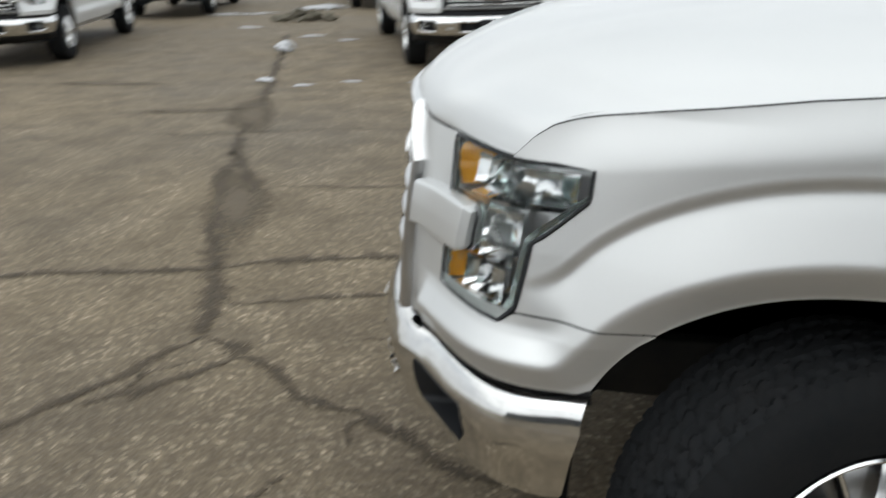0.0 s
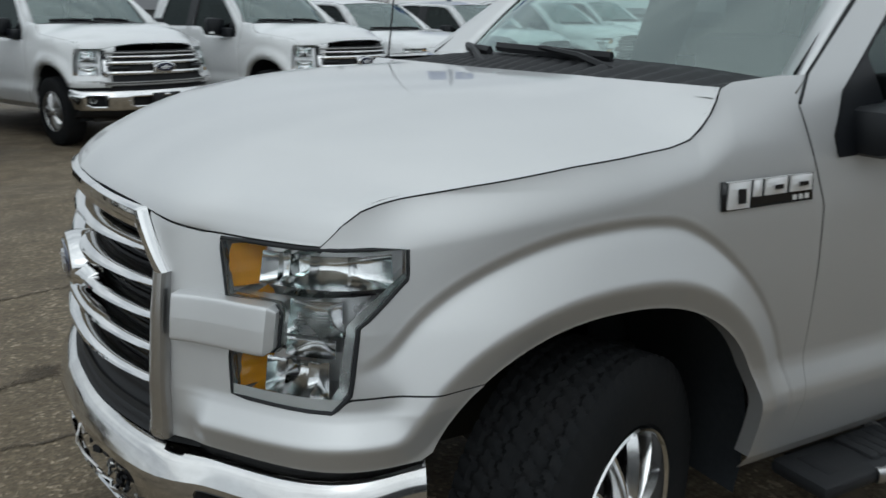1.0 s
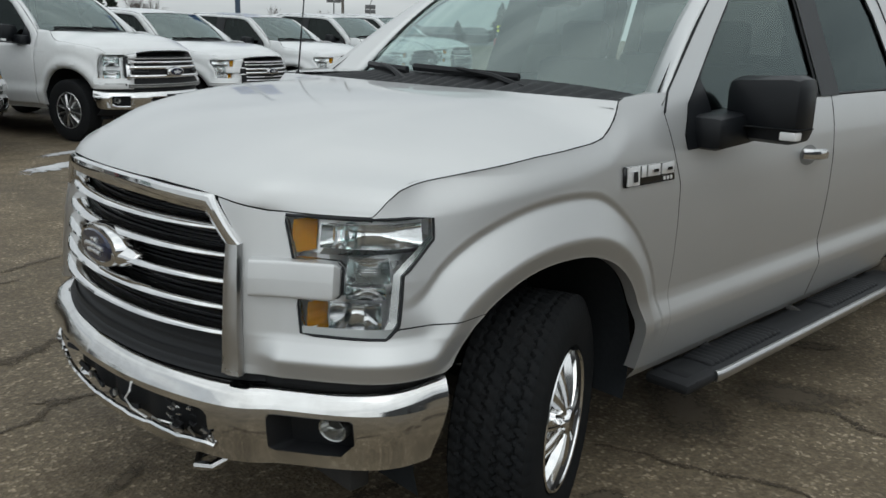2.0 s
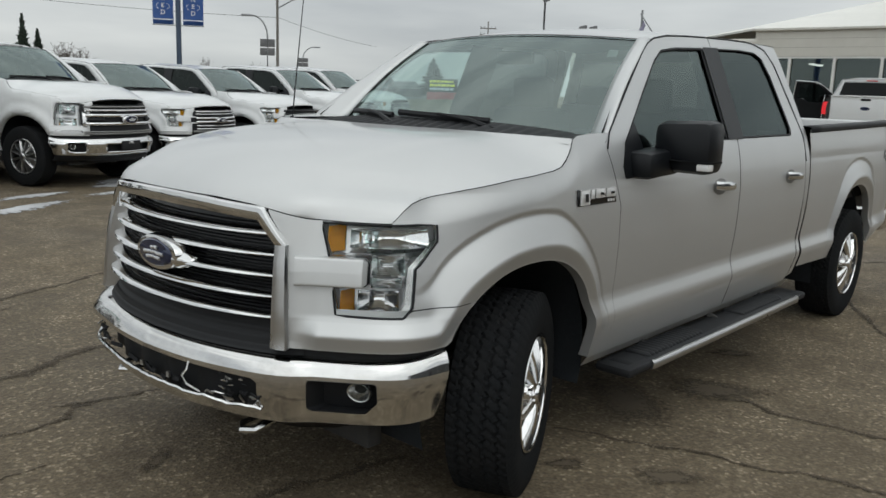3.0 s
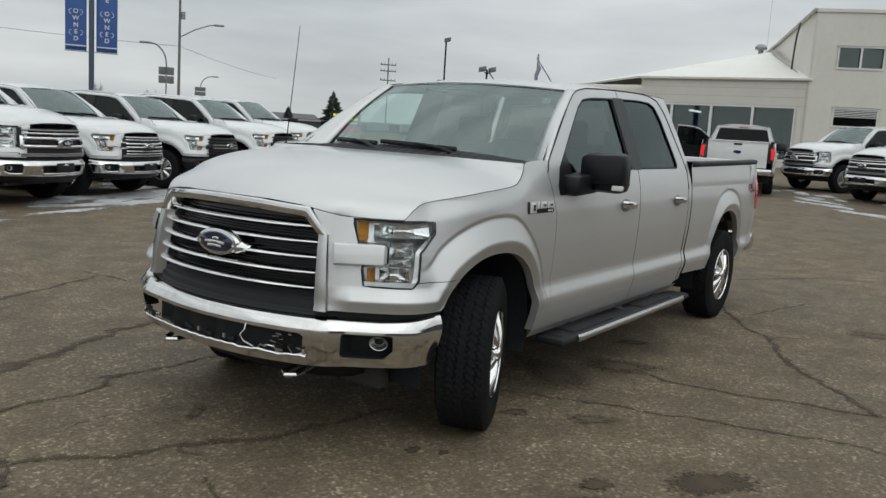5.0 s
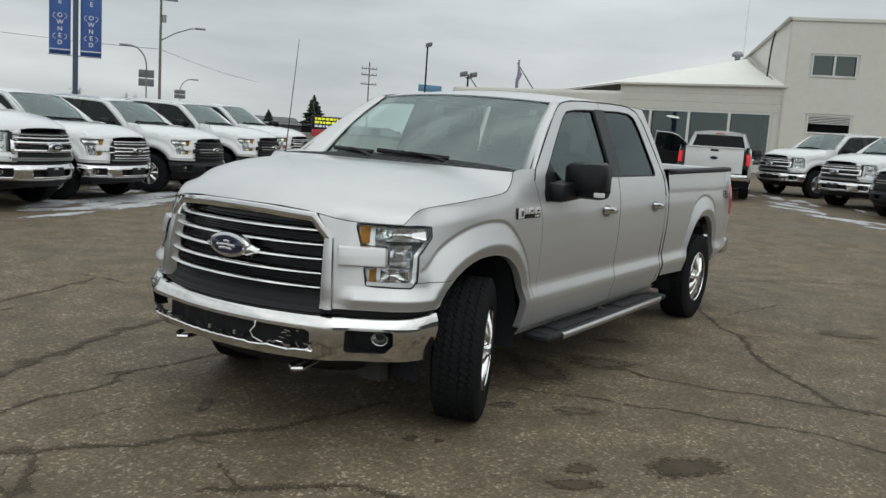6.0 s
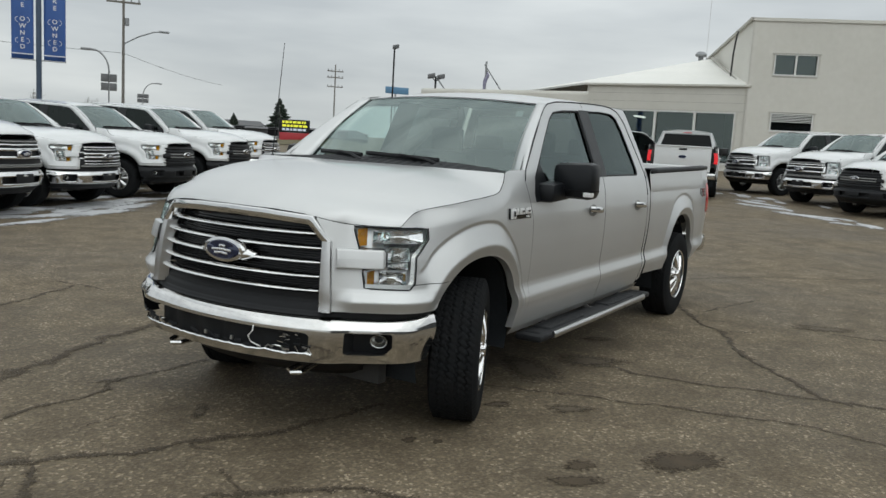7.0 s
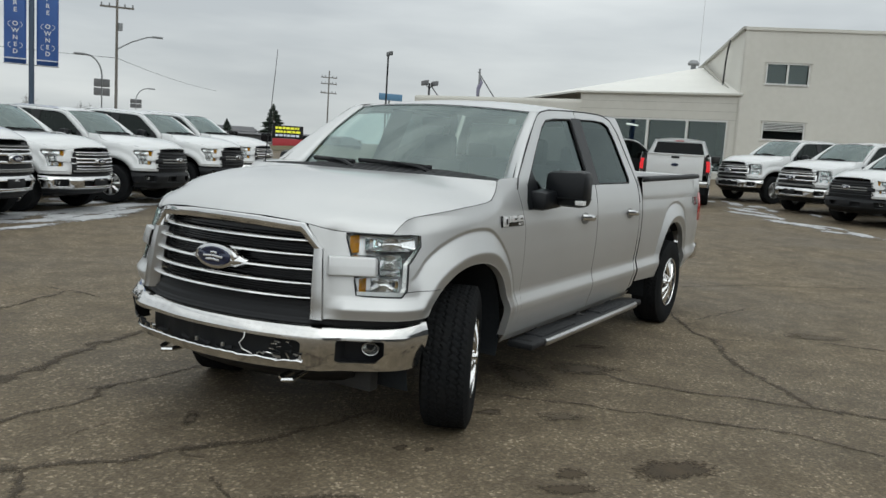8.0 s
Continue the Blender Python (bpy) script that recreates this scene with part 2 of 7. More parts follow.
def merge(*bms):
    first = bms[0]
    for b in bms[1:]:
        me = bpy.data.meshes.new("joined")
        b.to_mesh(me)
        b.free()
        first.from_mesh(me)
        bpy.data.meshes.remove(me)
    return first


def lerp(a, b, f):
    return a + (b - a) * f


def ease(a, b, x):
    f = min(1.0, max(0.0, (x - a) / (b - a)))
    return f * f * (3 - 2 * f)


def thing(name, label, category, at=None, group="", kind=""):
    ob = new(name)
    ob.empty_display_size = 0.3
    if at is not None:
        ob.matrix_basis = at
    return tagged(ob, label, category, group, kind)


# ---- pickup trucks: x runs to the rear from the front axle, y to the right-hand side, z up ----
PLAN = [(-0.948, -0.30), (-0.948, 0.0), (-0.921, 0.28), (-0.840, 0.53), (-0.750, 0.635), (-0.600, 0.824), (-0.452, 0.880), (-0.25, 0.955), (0.0, 0.983), (0.25, 0.955)]


def _plan_table():
    p = np.array(PLAN)
    out = []
    for k in range(1, len(p) - 2):
        for f in np.linspace(0, 1, 24, endpoint=False):
            a, b, c, d = p[k - 1], p[k], p[k + 1], p[k + 2]
            out.append(0.5 * (2 * b + (c - a) * f + (2 * a - 5 * b + 4 * c - d) * f * f + (3 * b - a - 3 * c + d) * f ** 3))
    out = np.array(out + [p[-2]])
    arc = 0.0155 + np.r_[0, np.cumsum(np.hypot(*np.diff(out, axis=0).T))]
    return out, arc


PLAN_XY, PLAN_S = _plan_table()
S_AXLE = float(PLAN_S[-1])
SIDE_Z = [0.40, 0.47, 0.52, 0.60, 0.63, 0.69, 0.715, 0.82, 0.95, 1.10, 1.22, 1.30, 1.36, 1.40, 1.84, 1.90]
SIDE_W = [-0.056, -0.034, -0.020, 0.002, 0.003, -0.015, -0.0185, -0.008, 0.0, 0.0, -0.012, -0.028, -0.046, -0.062, -0.245, -0.28]


_fine_z = np.linspace(0.38, 1.95, 629)
_raw = np.interp(_fine_z, SIDE_Z, SIDE_W)
SIDE_FINE = np.array([_raw[max(0, k - n):k + n + 1].mean() for k, n in ((k, 3 if z < 0.76 else 14) for k, z in enumerate(_fine_z))])


def plan(s):
    """Place and outward direction along the front outline, s metres from its middle towards the side."""
    if s >= S_AXLE:
        return s - S_AXLE, 0.983, 0.0, 1.0
    x, y = np.interp(s, PLAN_S, PLAN_XY[:, 0]), np.interp(s, PLAN_S, PLAN_XY[:, 1])
    e = 0.03
    x0, x1 = np.interp((max(s - e, 0), s + e), PLAN_S, PLAN_XY[:, 0])
    y0, y1 = np.interp((max(s - e, 0), s + e), PLAN_S, PLAN_XY[:, 1])
    n = math.hypot(x1 - x0, y1 - y0)
    return float(x), float(y), -(y1 - y0) / n, (x1 - x0) / n


ARCHES = [(-0.01, 0.475, 0.484), (3.983, 0.455, 0.535)]
LIP_D = [0.0, 0.052, 0.060, 0.066, 0.166, 0.178, 0.196, 0.204]
LIP_O = [0.004, 0.029, 0.0315, 0.031, -0.006, -0.009, 0.001, 0.0]
LEDGE_D = [0.0, 0.044, 0.051, 0.058, 0.098, 0.112]
LEDGE_O = [0.014, 0.033, 0.035, 0.033, 0.004, 0.0]
_lip_d = np.linspace(0, 0.22, 221)


def _rounded(d, o):
    raw = np.interp(_lip_d, d, o)
    return np.array([raw[max(0, k - 6):k + 7].mean() for k in range(len(raw))])


LIP, LEDGE = _rounded(LIP_D, LIP_O), _rounded(LEDGE_D, LEDGE_O)


def swell(s, z):
    """How far the pressed wheel arches and the ledge under the lamps stand out of the body."""
    x = s - S_AXLE
    d_arch, back, front = 1.0, 0.0, x < ARCHES[0][0]
    for cx, rx, rz in ARCHES:
        dx = abs(x - cx)
        if dx < rx + 0.24 and z < 0.45 + rz + 0.24:
            h = max(0.0, z - 0.45)
            r = ((dx / rx) ** 2.25 + (h / rz) ** 2.25) ** (1 / 2.25)
            d_arch = max(0.0, (r - 1) * math.hypot(dx, h) / max(r, 1e-6))
            back = ease(cx + 0.12, cx + 0.62, x) if cx < 1 else ease(0.28, 0.62, dx)
            d_arch *= 1 + 0.9 * back
    arch_o = lambda d: float(np.interp(d, _lip_d, LIP)) * (1 - 0.35 * back)
    if not front:
        return arch_o(d_arch)
    d_low = max(0.0, z - 0.698)
    k = 0.06
    h = max(k - abs(d_arch - d_low), 0.0) / k
    d = max(0.0, min(d_arch, d_low) - h * h * k / 4)
    w = ease(-0.05, 0.05, d_arch - d_low)
    return lerp(arch_o(d), float(np.interp(d, _lip_d, LEDGE)) * ease(0.60, 0.72, s), w)


def rise(x):
    """The cab's upper edge climbs towards the rear."""
    return float(np.interp(x, [1.10, 1.40, 1.83, 2.20, 2.60], [0.0, 0.010, 0.024, 0.034, 0.038]))


def raised(loop):
    return [(a, b + rise(a) * ease(1.50, 1.79, b)) for a, b in loop]


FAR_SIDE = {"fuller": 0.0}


def skin(s, z, off=0.0):
    """A point of the body's skin on the right-hand side; negative s is the left."""
    m = -1 if s < 0 else 1
    x, y, nx, ny = plan(abs(s))
    side = float(np.interp(z, _fine_z, SIDE_FINE))
    nose = float(np.interp(z, [0.40, 0.62, 0.80, 0.95, 1.12, 1.2], [0.082, 0.084, 0.078, 0.046, 0.0, -0.02]))
    if abs(s) < 0.72:
        flat = float(np.interp(z, [0.66, 0.72, 0.80, 0.95, 1.12, 1.2], [0.083, 0.068, 0.062, 0.041, 0.005, -0.018]))
        nose = lerp(flat, nose, ease(0.56, 0.72, abs(s)))
    f = ease(0.95, 1.55, abs(s))
    o = lerp(nose, side, f) + off
    if z > 0.69 or (x > -0.2 and z > 0.5):
        o += swell(abs(s), z) * (1.0 if x < -0.2 else ease(0.50, 0.74, z))
    if 0.95 < abs(s) < S_AXLE + 0.55 and z > 1.1:
        rise = float(np.interp(x, [-0.6, -0.44, -0.25, 0.05, 0.2, 0.3], [1.13, 1.19, 1.22, 1.25, 1.28, 1.34]))
        o -= 0.018 * ease(rise - 0.09, rise + 0.02, z) * ease(-0.62, -0.40, x) * (1 - ease(0.15, 0.5, x))
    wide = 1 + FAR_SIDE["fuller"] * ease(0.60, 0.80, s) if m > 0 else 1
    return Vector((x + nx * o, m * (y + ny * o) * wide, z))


def sx(x):
    """The outline's s at a place along the side."""
    if x >= 0:
        return S_AXLE + x
    k = PLAN_XY[:, 0]
    return float(np.interp(x, k, PLAN_S))


def arch(rx, rz, cx, cz=0.45, power=2.25, start=0.0, end=math.pi, n=40):
    out = []
    for k in range(n + 1):
        a = start + (end - start) * k / n
        c, s = math.cos(a), math.sin(a)
        out.append((cx - rx * math.copysign(abs(c) ** (2 / power), c), cz + rz * math.copysign(abs(s) ** (2 / power), s)))
    return out


HOOD_SEAM = [(-0.606, 1.113), (-0.572, 1.153), (-0.537, 1.176), (-0.50, 1.187), (-0.462, 1.195), (-0.405, 1.204), (-0.34, 1.215), (-0.25, 1.227), (-0.123, 1.243), (0.0, 1.252), (0.126, 1.264), (0.180, 1.276), (0.215, 1.298), (0.250, 1.330), (0.270, 1.356), (0.285, 1.380)]
HOOD_FRONT = [(0.0, 1.172), (0.30, 1.169), (0.45, 1.157), (0.515, 1.147), (0.60, 1.130), (0.66, 1.119), (0.78, 1.114), (0.93, 1.113)]
LAMP = [(0.707, 1.106), (1.097, 1.104), (1.095, 1.051), (0.998, 0.966), (0.984, 0.845), (0.962, 0.814), (0.772, 0.818), (0.757, 0.901), (0.858, 0.911), (0.872, 0.925), (0.872, 0.985), (0.858, 0.999), (0.738, 1.003)]
TALL_LAMP = [(0.665, 1.108), (1.02, 1.108), (1.05, 1.04), (1.03, 0.80), (1.0, 0.765), (0.665, 0.765)]


def seam_z(x):
    return float(np.interp(x, [p[0] for p in HOOD_SEAM], [p[1] for p in HOOD_SEAM]))


def wheel(name, root, m, tyre_r=0.400, tyre_w=0.265, rim_r=0.227, style="six", fine=True, face=CHROME):
    w = new(name)
    w.parent, w.matrix_basis = root, m
    h = tyre_w / 2
    seg = 64 if fine else 32
    prof = [(rim_r, -h * 0.80), (rim_r + 0.012, -h * 0.93), (rim_r + 0.05, -h * 1.0), (tyre_r - 0.075, -h * 1.0), (tyre_r - 0.050, -h * 0.985), (tyre_r - 0.030, -h * 0.94), (tyre_r - 0.010, -h * 0.86)]
    if fine:
        across = 34
        prof += [(tyre_r - 0.003 * abs(2 * k / across - 1) ** 2, h * lerp(-0.84, 0.84, k / across)) for k in range(across + 1)]
    else:
        prof += [(tyre_r, 0)]
    prof += [(r, -b) for r, b in prof[6::-1]]
    bm = lathe(prof, 352 if fine else 40)
    if fine:
        bm.verts.ensure_lookup_table()
        blocks = 64
        for v in bm.verts:
            r = math.hypot(v.co.x, v.co.z)
            if r < tyre_r - 0.055:
                continue
            a, b = math.atan2(v.co.z, v.co.x) / math.tau * blocks, v.co.y / h
            rib = abs(b)
            zig = 0.10 * math.sin(a * math.tau)
            groove = min(abs(rib - 0.20 - zig * 0.5), abs(rib - 0.56 - zig * 0.4)) < 0.045
            slot = ((a + 2.2 * b + (0.5 if 0.2 < rib < 0.56 else 0.0)) % 1.0) < (0.20 if rib > 0.2 else 0.12)
            deep = 0.010 if (groove and rib < 0.8) else 0.006 if slot else 0.0
            f = (r - deep) / r
            v.co.x, v.co.z = v.co.x * f, v.co.z * f
    part("tyre", bm, RUBBER, w)
    part("rim", lathe([(rim_r + 0.004, -h * 0.84), (rim_r + 0.004, -h * 0.93), (rim_r, -h * 0.96), (rim_r - 0.005, -h * 0.945), (rim_r - 0.008, -h * 0.90)], seg), face, w)
    part("barrel", lathe([(rim_r - 0.0085, -h * 0.905), (rim_r - 0.014, -h * 0.80), (rim_r - 0.03, -h * 0.2), (rim_r - 0.04, h * 0.7), (rim_r + 0.004, h * 0.8)], seg), BARREL, w)
    f = -h * 0.72
    spokes = 6 if style == "six" else 8
    lean = (-1, 1) if style == "six" else (0,)
    for k in range(spokes):
        at = Matrix.Rotation(k * math.tau / spokes, 4, "Y")
        bm = bmesh.new()
        for side in lean:
            # each arm is a ridge with two sloping flanks
            rows = []
            for n in range(6):
                g = n / 5
                r = lerp(0.045, rim_r - 0.010, g)
                half = lerp(0.011, 0.015, g) if style == "six" else lerp(0.030, 0.042, g)
                mid = side * lerp(0.013, 0.056, g)
                y = f - 0.030 * (1 - g) - 0.010 * math.sin(g * math.pi)
                rows.append([bm.verts.new((r, y + dy, mid + dz)) for dz, dy in ((-half, 0.045), (-half, 0.012), (-half * 0.25 * (1 + side), -0.012), (half * 0.25 * (1 - side), -0.012), (half, 0.012), (half, 0.045))])
            for a, b in zip(rows, rows[1:]):
                for c in range(5):
                    bm.faces.new((a[c], b[c], b[c + 1], a[c + 1]))
        bmesh.ops.transform(bm, matrix=at, verts=bm.verts[:])
        part("spoke", bm, face, w, smooth=20)
    part("hub_cap", lathe([(0.001, f - 0.050), (0.032, f - 0.050), (0.040, f - 0.042), (0.044, f - 0.030), (0.066, f - 0.026), (0.078, f + 0.02)], 24), face, w)
    for k in range(6):
        a = (k + 0.5) * math.tau / 6
        part("lug_nut", warp(lathe([(0.001, f - 0.040), (0.008, f - 0.038), (0.010, f - 0.02), (0.010, f + 0.01)], 8), lambda x, y, z: (x + 0.060 * math.cos(a), y, z + 0.060 * math.sin(a))), face, w)
    part("brake_disc", lathe([(0.001, 0.0), (0.165, 0.0), (0.165, 0.03), (0.001, 0.03)], 24), SATIN, w)
    return w


def pair(fn):
    """Calls fn for the left (-1) and the right side (1)."""
    for m in (-1, 1):
        fn(m)


def pickup(name, label, paint, style, at, group="", fine=True, wheel_turn=0.0, low=None):
    """A crew-cab pickup. style: the kind of its front."""
    root = thing(name, label, "pickup truck", at, group)
    low = low or paint
    step = 0.016 if fine else 0.04
    door_x, mid_x, cab_x, tail_x = 0.598, 1.83, 2.895, 5.02
    sill = 0.445
    rear_axle = 3.983
    A = lambda m: (lambda a, b: skin(m * a, b))

    # front fenders with the nose panel round the headlights
    bottom = 0.70
    wheel_front = arch(0.475, 0.484, S_AXLE - 0.01, 0.45, start=math.acos(0.93), end=math.pi + 0.04)
    wheel_front = [(a, max(b, sill)) for a, b in wheel_front]
    lamp_loop = TALL_LAMP if style == "tall" else LAMP
    gap_z = 0.836
    gap_s = S_AXLE - 0.01 - 0.475 * (1 - ((gap_z - 0.45) / 0.484) ** 2.25) ** (1 / 2.25)
    outline = [(0.612, bottom), (0.75, bottom), (0.95, bottom), (S_AXLE - 0.50, bottom)] + [p for p in wheel_front if p[1] > bottom or p[0] > S_AXLE]
    if style == "bars":
        outline = [(0.606, gap_z), (0.762, gap_z), (0.985, gap_z), (gap_s, gap_z)] + [p for p in wheel_front if p[1] > gap_z + 0.004 or p[0] > S_AXLE]
        panel = [(0.604, 0.698), (0.75, 0.698), (0.95, 0.698), (S_AXLE - 0.455, 0.698)] + [p for p in wheel_front if 0.70 < p[1] <= gap_z - 0.008 and p[0] < S_AXLE] + [(gap_s, gap_z - 0.003)]
        panel += [(0.986, gap_z - 0.004), (0.962, 0.810), (0.771, 0.814), (0.766, gap_z), (0.606, gap_z)]
        pair(lambda m: part("lamp_ledge", cutout(panel, [], 0.007 if m < 0 else 0.014, A(m)), paint, root))
        pair(lambda m: part("panel_gap", lattice(lambda u, v: skin(m * lerp(0.98, 1.22, u), gap_z - 0.008 + 0.010 * v, -0.006), 30, 1), BLACK, root))
    outline += [(sx(door_x), sill), (sx(door_x), 0.75), (sx(0.583), 1.10), (sx(0.531), 1.25), (sx(0.503), 1.337), (sx(0.548), 1.400), (sx(0.46), 1.399), (sx(0.40), 1.396), (sx(0.32), 1.390)]
    outline += [(sx(x) + 0.001, z - 0.0025) for x, z in HOOD_SEAM[::-1]] + [(s, z - 0.003) for s, z in HOOD_FRONT[:2:-1]] + [(0.594, 1.040), (0.602, 0.95)]
    pair(lambda m: part("fender_top", lattice(lambda u, v: skin(m * sx(lerp(0.288, 0.56, u)), lerp(1.386, 1.398, u), -0.001).lerp(Vector((lerp(0.288, 0.61, u), m * lerp(0.905, 0.80, u), lerp(1.384, 1.392, u))), v), 8, 4), paint, root))
    pair(lambda m: part("fender", cutout(outline, [lamp_loop], (0.0062 if m < 0 else 0.014) if fine else step, A(m)), paint, root, thick=0.012))

    # wheel-arch flares
    def flare(m, cx, rx, rz, a0, a1, lift):
        rings = [(0.0, 0.0, -0.05), (0.0, 0.0, 0.006), (0.055, 0.055, 0.020), (0.066, 0.066, 0.023), (0.145, 0.165, 0.017 + lift), (0.150, 0.171, 0.012), (0.152, 0.174, -0.012)]

        def fn(u, v):
            k = v * (len(rings) - 1)
            i = min(int(k), len(rings) - 2)
            g = k - i
            p, q = rings[i], rings[i + 1]
            dx, dz, off = (lerp(p[j], q[j], g) for j in range(3))
            a = lerp(a0, a1, u)
            x, z = arch(rx + dx, rz + dz, cx, 0.45, start=a, end=a, n=1)[0]
            return skin(m * sx(x) if x < 0 else m * (S_AXLE + x), max(z, sill - 0.005), off)
        return lattice(fn, 72 if fine else 28, 12 if fine else 6)
    if style == "flared":
        pair(lambda m: part("wheel_arch_flare", flare(m, -0.01, 0.475, 0.484, math.asin(0.55), math.pi, 0.0), BLACK, root))
        pair(lambda m: part("wheel_arch_flare", flare(m, rear_axle, 0.455, 0.535, 0.12, math.pi - 0.12, 0.0), BLACK, root))
    else:
        lip = lambda m, cx, rx, rz, a0, a1: lattice(lambda u, v: (lambda q: skin(m * (sx(q[0]) if q[0] < 0 else S_AXLE + q[0]), max(q[1], sill), -0.045 * v))(arch(rx, rz, cx, 0.45, start=lerp(a0, a1, u), end=lerp(a0, a1, u), n=1)[0]), 64 if fine else 24, 2)
        pair(lambda m: part("wheel_arch_lip", lip(m, -0.01, 0.475, 0.484, math.asin(0.50), math.pi), paint, root))
        pair(lambda m: part("wheel_arch_lip", lip(m, rear_axle, 0.455, 0.535, 0.1, math.pi - 0.1), paint, root))

    # the liner runs on low, its dark ends standing in for deep shade
    def liner(m, cx):
        return lattice(lambda u, v: (cx + 0.515 * math.cos(lerp(-0.3, math.pi + 0.3, u)), m * lerp(0.40, 0.885, v), 0.46 + 0.52 * math.sin(lerp(-0.3, math.pi + 0.3, u))), 24, 2)
    for cx in (0.0, rear_axle):
        pair(lambda m: part("wheel_well_liner", merge(liner(m, cx), box((cx - 0.51, min(m * 0.40, m * 0.42), 0.46), (cx + 0.51, max(m * 0.40, m * 0.42), 0.97))), LINER, root))

    # hood
    s_end = sx(0.285)
    px0 = plan(0.0)[0]
    px1, py1 = plan(0.93)[:2]
    front_z = lambda s: float(np.interp(s, [p[0] for p in HOOD_FRONT], [p[1] for p in HOOD_FRONT]))

    def hood(u, v):
        w = 2 * v - 1
        a = abs(w)
        se = lerp(0.93, s_end, u)
        ze = seam_z(plan(se)[0])
        e = skin(math.copysign(se, w), ze, -0.003)
        e.y = abs(e.y)
        fx, fy, _, _ = plan(a * 0.93)
        bow = (fx - px0) / (px1 - px0)
        mid_x = lerp(px0 + 0.002, e.x - 0.10 * ease(0.35, 1.0, u), min(1.0, (e.x - px1) / 0.87))
        share = lerp(bow, a ** 2.2, ease(0.0, 0.5, u))
        x = lerp(mid_x, e.x, share)
        y = e.y * lerp(fy / py1, a, ease(0.0, 0.3, u))
        mid = 1.172 + 0.214 * (1 - (1 - u) ** 2.0)
        flat = lerp((front_z(a * 0.93) - 1.113) / 0.059, 1 - a ** 3.6, min(1.0, u / 0.32) ** 0.75)
        z = ze + (mid - ze) * flat
        z += 0.006 * ease(0.05, 0.3, u) * (1 - ease(0.56, 0.64, a)) * (1 - 0.8 * ease(0.6, 1, u))
        return Vector((x, math.copysign(y, w), z))
    nu, nv = (60, 80) if fine else (20, 28)
    part("hood", lattice(lambda u, v: hood(u ** 1.35, 0.5 + 0.5 * math.copysign(1 - (1 - abs(2 * v - 1)) ** 1.3, 2 * v - 1)), nu, nv), paint, root)
    pair(lambda m: part("hood_gap", lattice(lambda u, v: skin(m * lerp(0.93, s_end, u), seam_z(plan(lerp(0.93, s_end, u))[0]) + lerp(0.004, -0.016, v), lerp(-0.010, -0.008, v)), 60, 1), BLACK, root))
    part("hood_edge", lattice(lambda u, v: skin(lerp(-0.93, 0.93, u), front_z(abs(lerp(-0.93, 0.93, u))) + lerp(-0.014, 0.004, v), -0.012 - 0.004 * v), 60, 1), BLACK, root)

    # cowl, wipers, windshield
    base = lambda w: Vector((0.62 - 0.30 * (1 - w * w), 0.80 * w, 1.372 + 0.016 * (1 - w * w)))
    top = lambda w: Vector((1.155 - 0.13 * (1 - w * w), 0.690 * w, 1.822 + 0.024 * (1 - w * w)))

    def cowl(u, v):
        w = 2 * v - 1
        a = hood(1, v) - Vector((0.02, 0, 0.022))
        b = base(w).lerp(top(w), 0.07 * (1 - abs(w) ** 4)) + Vector((-0.006, 0, 0.004))
        p = a.lerp(b, u)
        p.z += 0.007 * math.sin(v * 170 + 5 * u) * (0.15 < u < 0.85)
        return p
    part("cowl_panel", lattice(cowl, 8, 200 if fine else 16), BLACK, root, "black slotted plastic cowl")

    def shield(u, v):
        w = 2 * v - 1
        p = base(w).lerp(top(w), u)
        return p + Vector((-0.25, 0, 0.30)).normalized() * 0.03 * math.sin(u * math.pi)
    part("windshield", lattice(shield, 14, 24), WINDSHIELD, root, "grey-green tinted windshield")
    part("windshield_band", lattice(lambda u, v: shield(0.985 + 0.015 * u, v) + Vector((-0.003, 0, 0.004)), 2, 24), GLOSSBLACK, root)
    def wiper(y0, y1):
        a, b = (y0 * 1.25, y1 * 1.25)
        pts = [shield(0.045 + 0.025 * f, (lerp(a, b, f) + 1) / 2) + Vector((-0.016, 0, 0.016)) for f in (0, 0.25, 0.5, 0.75, 1)]
        bm = tube(pts, 0.011, 6, 1.5)
        arm = [shield(0.0, (lerp(a, b, -0.10) + 1) / 2) + Vector((-0.04, 0, 0.004)), shield(0.02, (lerp(a, b, 0.15) + 1) / 2) + Vector((-0.03, 0, 0.03)), pts[2] + Vector((-0.006, 0, 0.012))]
        return add_tube(bm, arm, [0.014, 0.011, 0.007], 6)
    part("wiper", wiper(-0.40, 0.12), BLACK, root)
    part("wiper", wiper(0.15, 0.64), BLACK, root)

    # roof, pillars, rear wall
    def roof(u, v):
        w = 2 * v - 1
        front = top(w)
        x = lerp(front.x, 2.80, u)
        y = lerp(front.y, 0.702 * w, ease(0, 0.12, u))
        edge = lerp(1.822, 1.848, ease(0, 0.2, u)) + rise(x) - 0.012 * ease(0.85, 1, u)
        mid = lerp(0.024, 0.056, ease(0, 0.35, u)) - 0.02 * ease(0.75, 1, u)
        return Vector((x, y, edge + mid * (1 - abs(w) ** 2.6)))
    part("roof", lattice(roof, 32 if fine else 12, 32 if fine else 12), paint, root)
    if style == "tall":
        for w in (0.14, 0.40, 0.5, 0.60, 0.86):
            c = roof(0.06, w)
            part("clearance_lamp", box((c.x - 0.05, c.y - 0.045, c.z - 0.012), (c.x + 0.06, c.y + 0.045, c.z + 0.020), 0.012), LAMPGREY, root, "small grey roof lamp")
    part("headliner", lattice(lambda u, v: roof(lerp(0.01, 0.99, u), lerp(0.03, 0.97, v)) - Vector((0, 0, 0.035)), 8, 8), GREYTRIM, root)
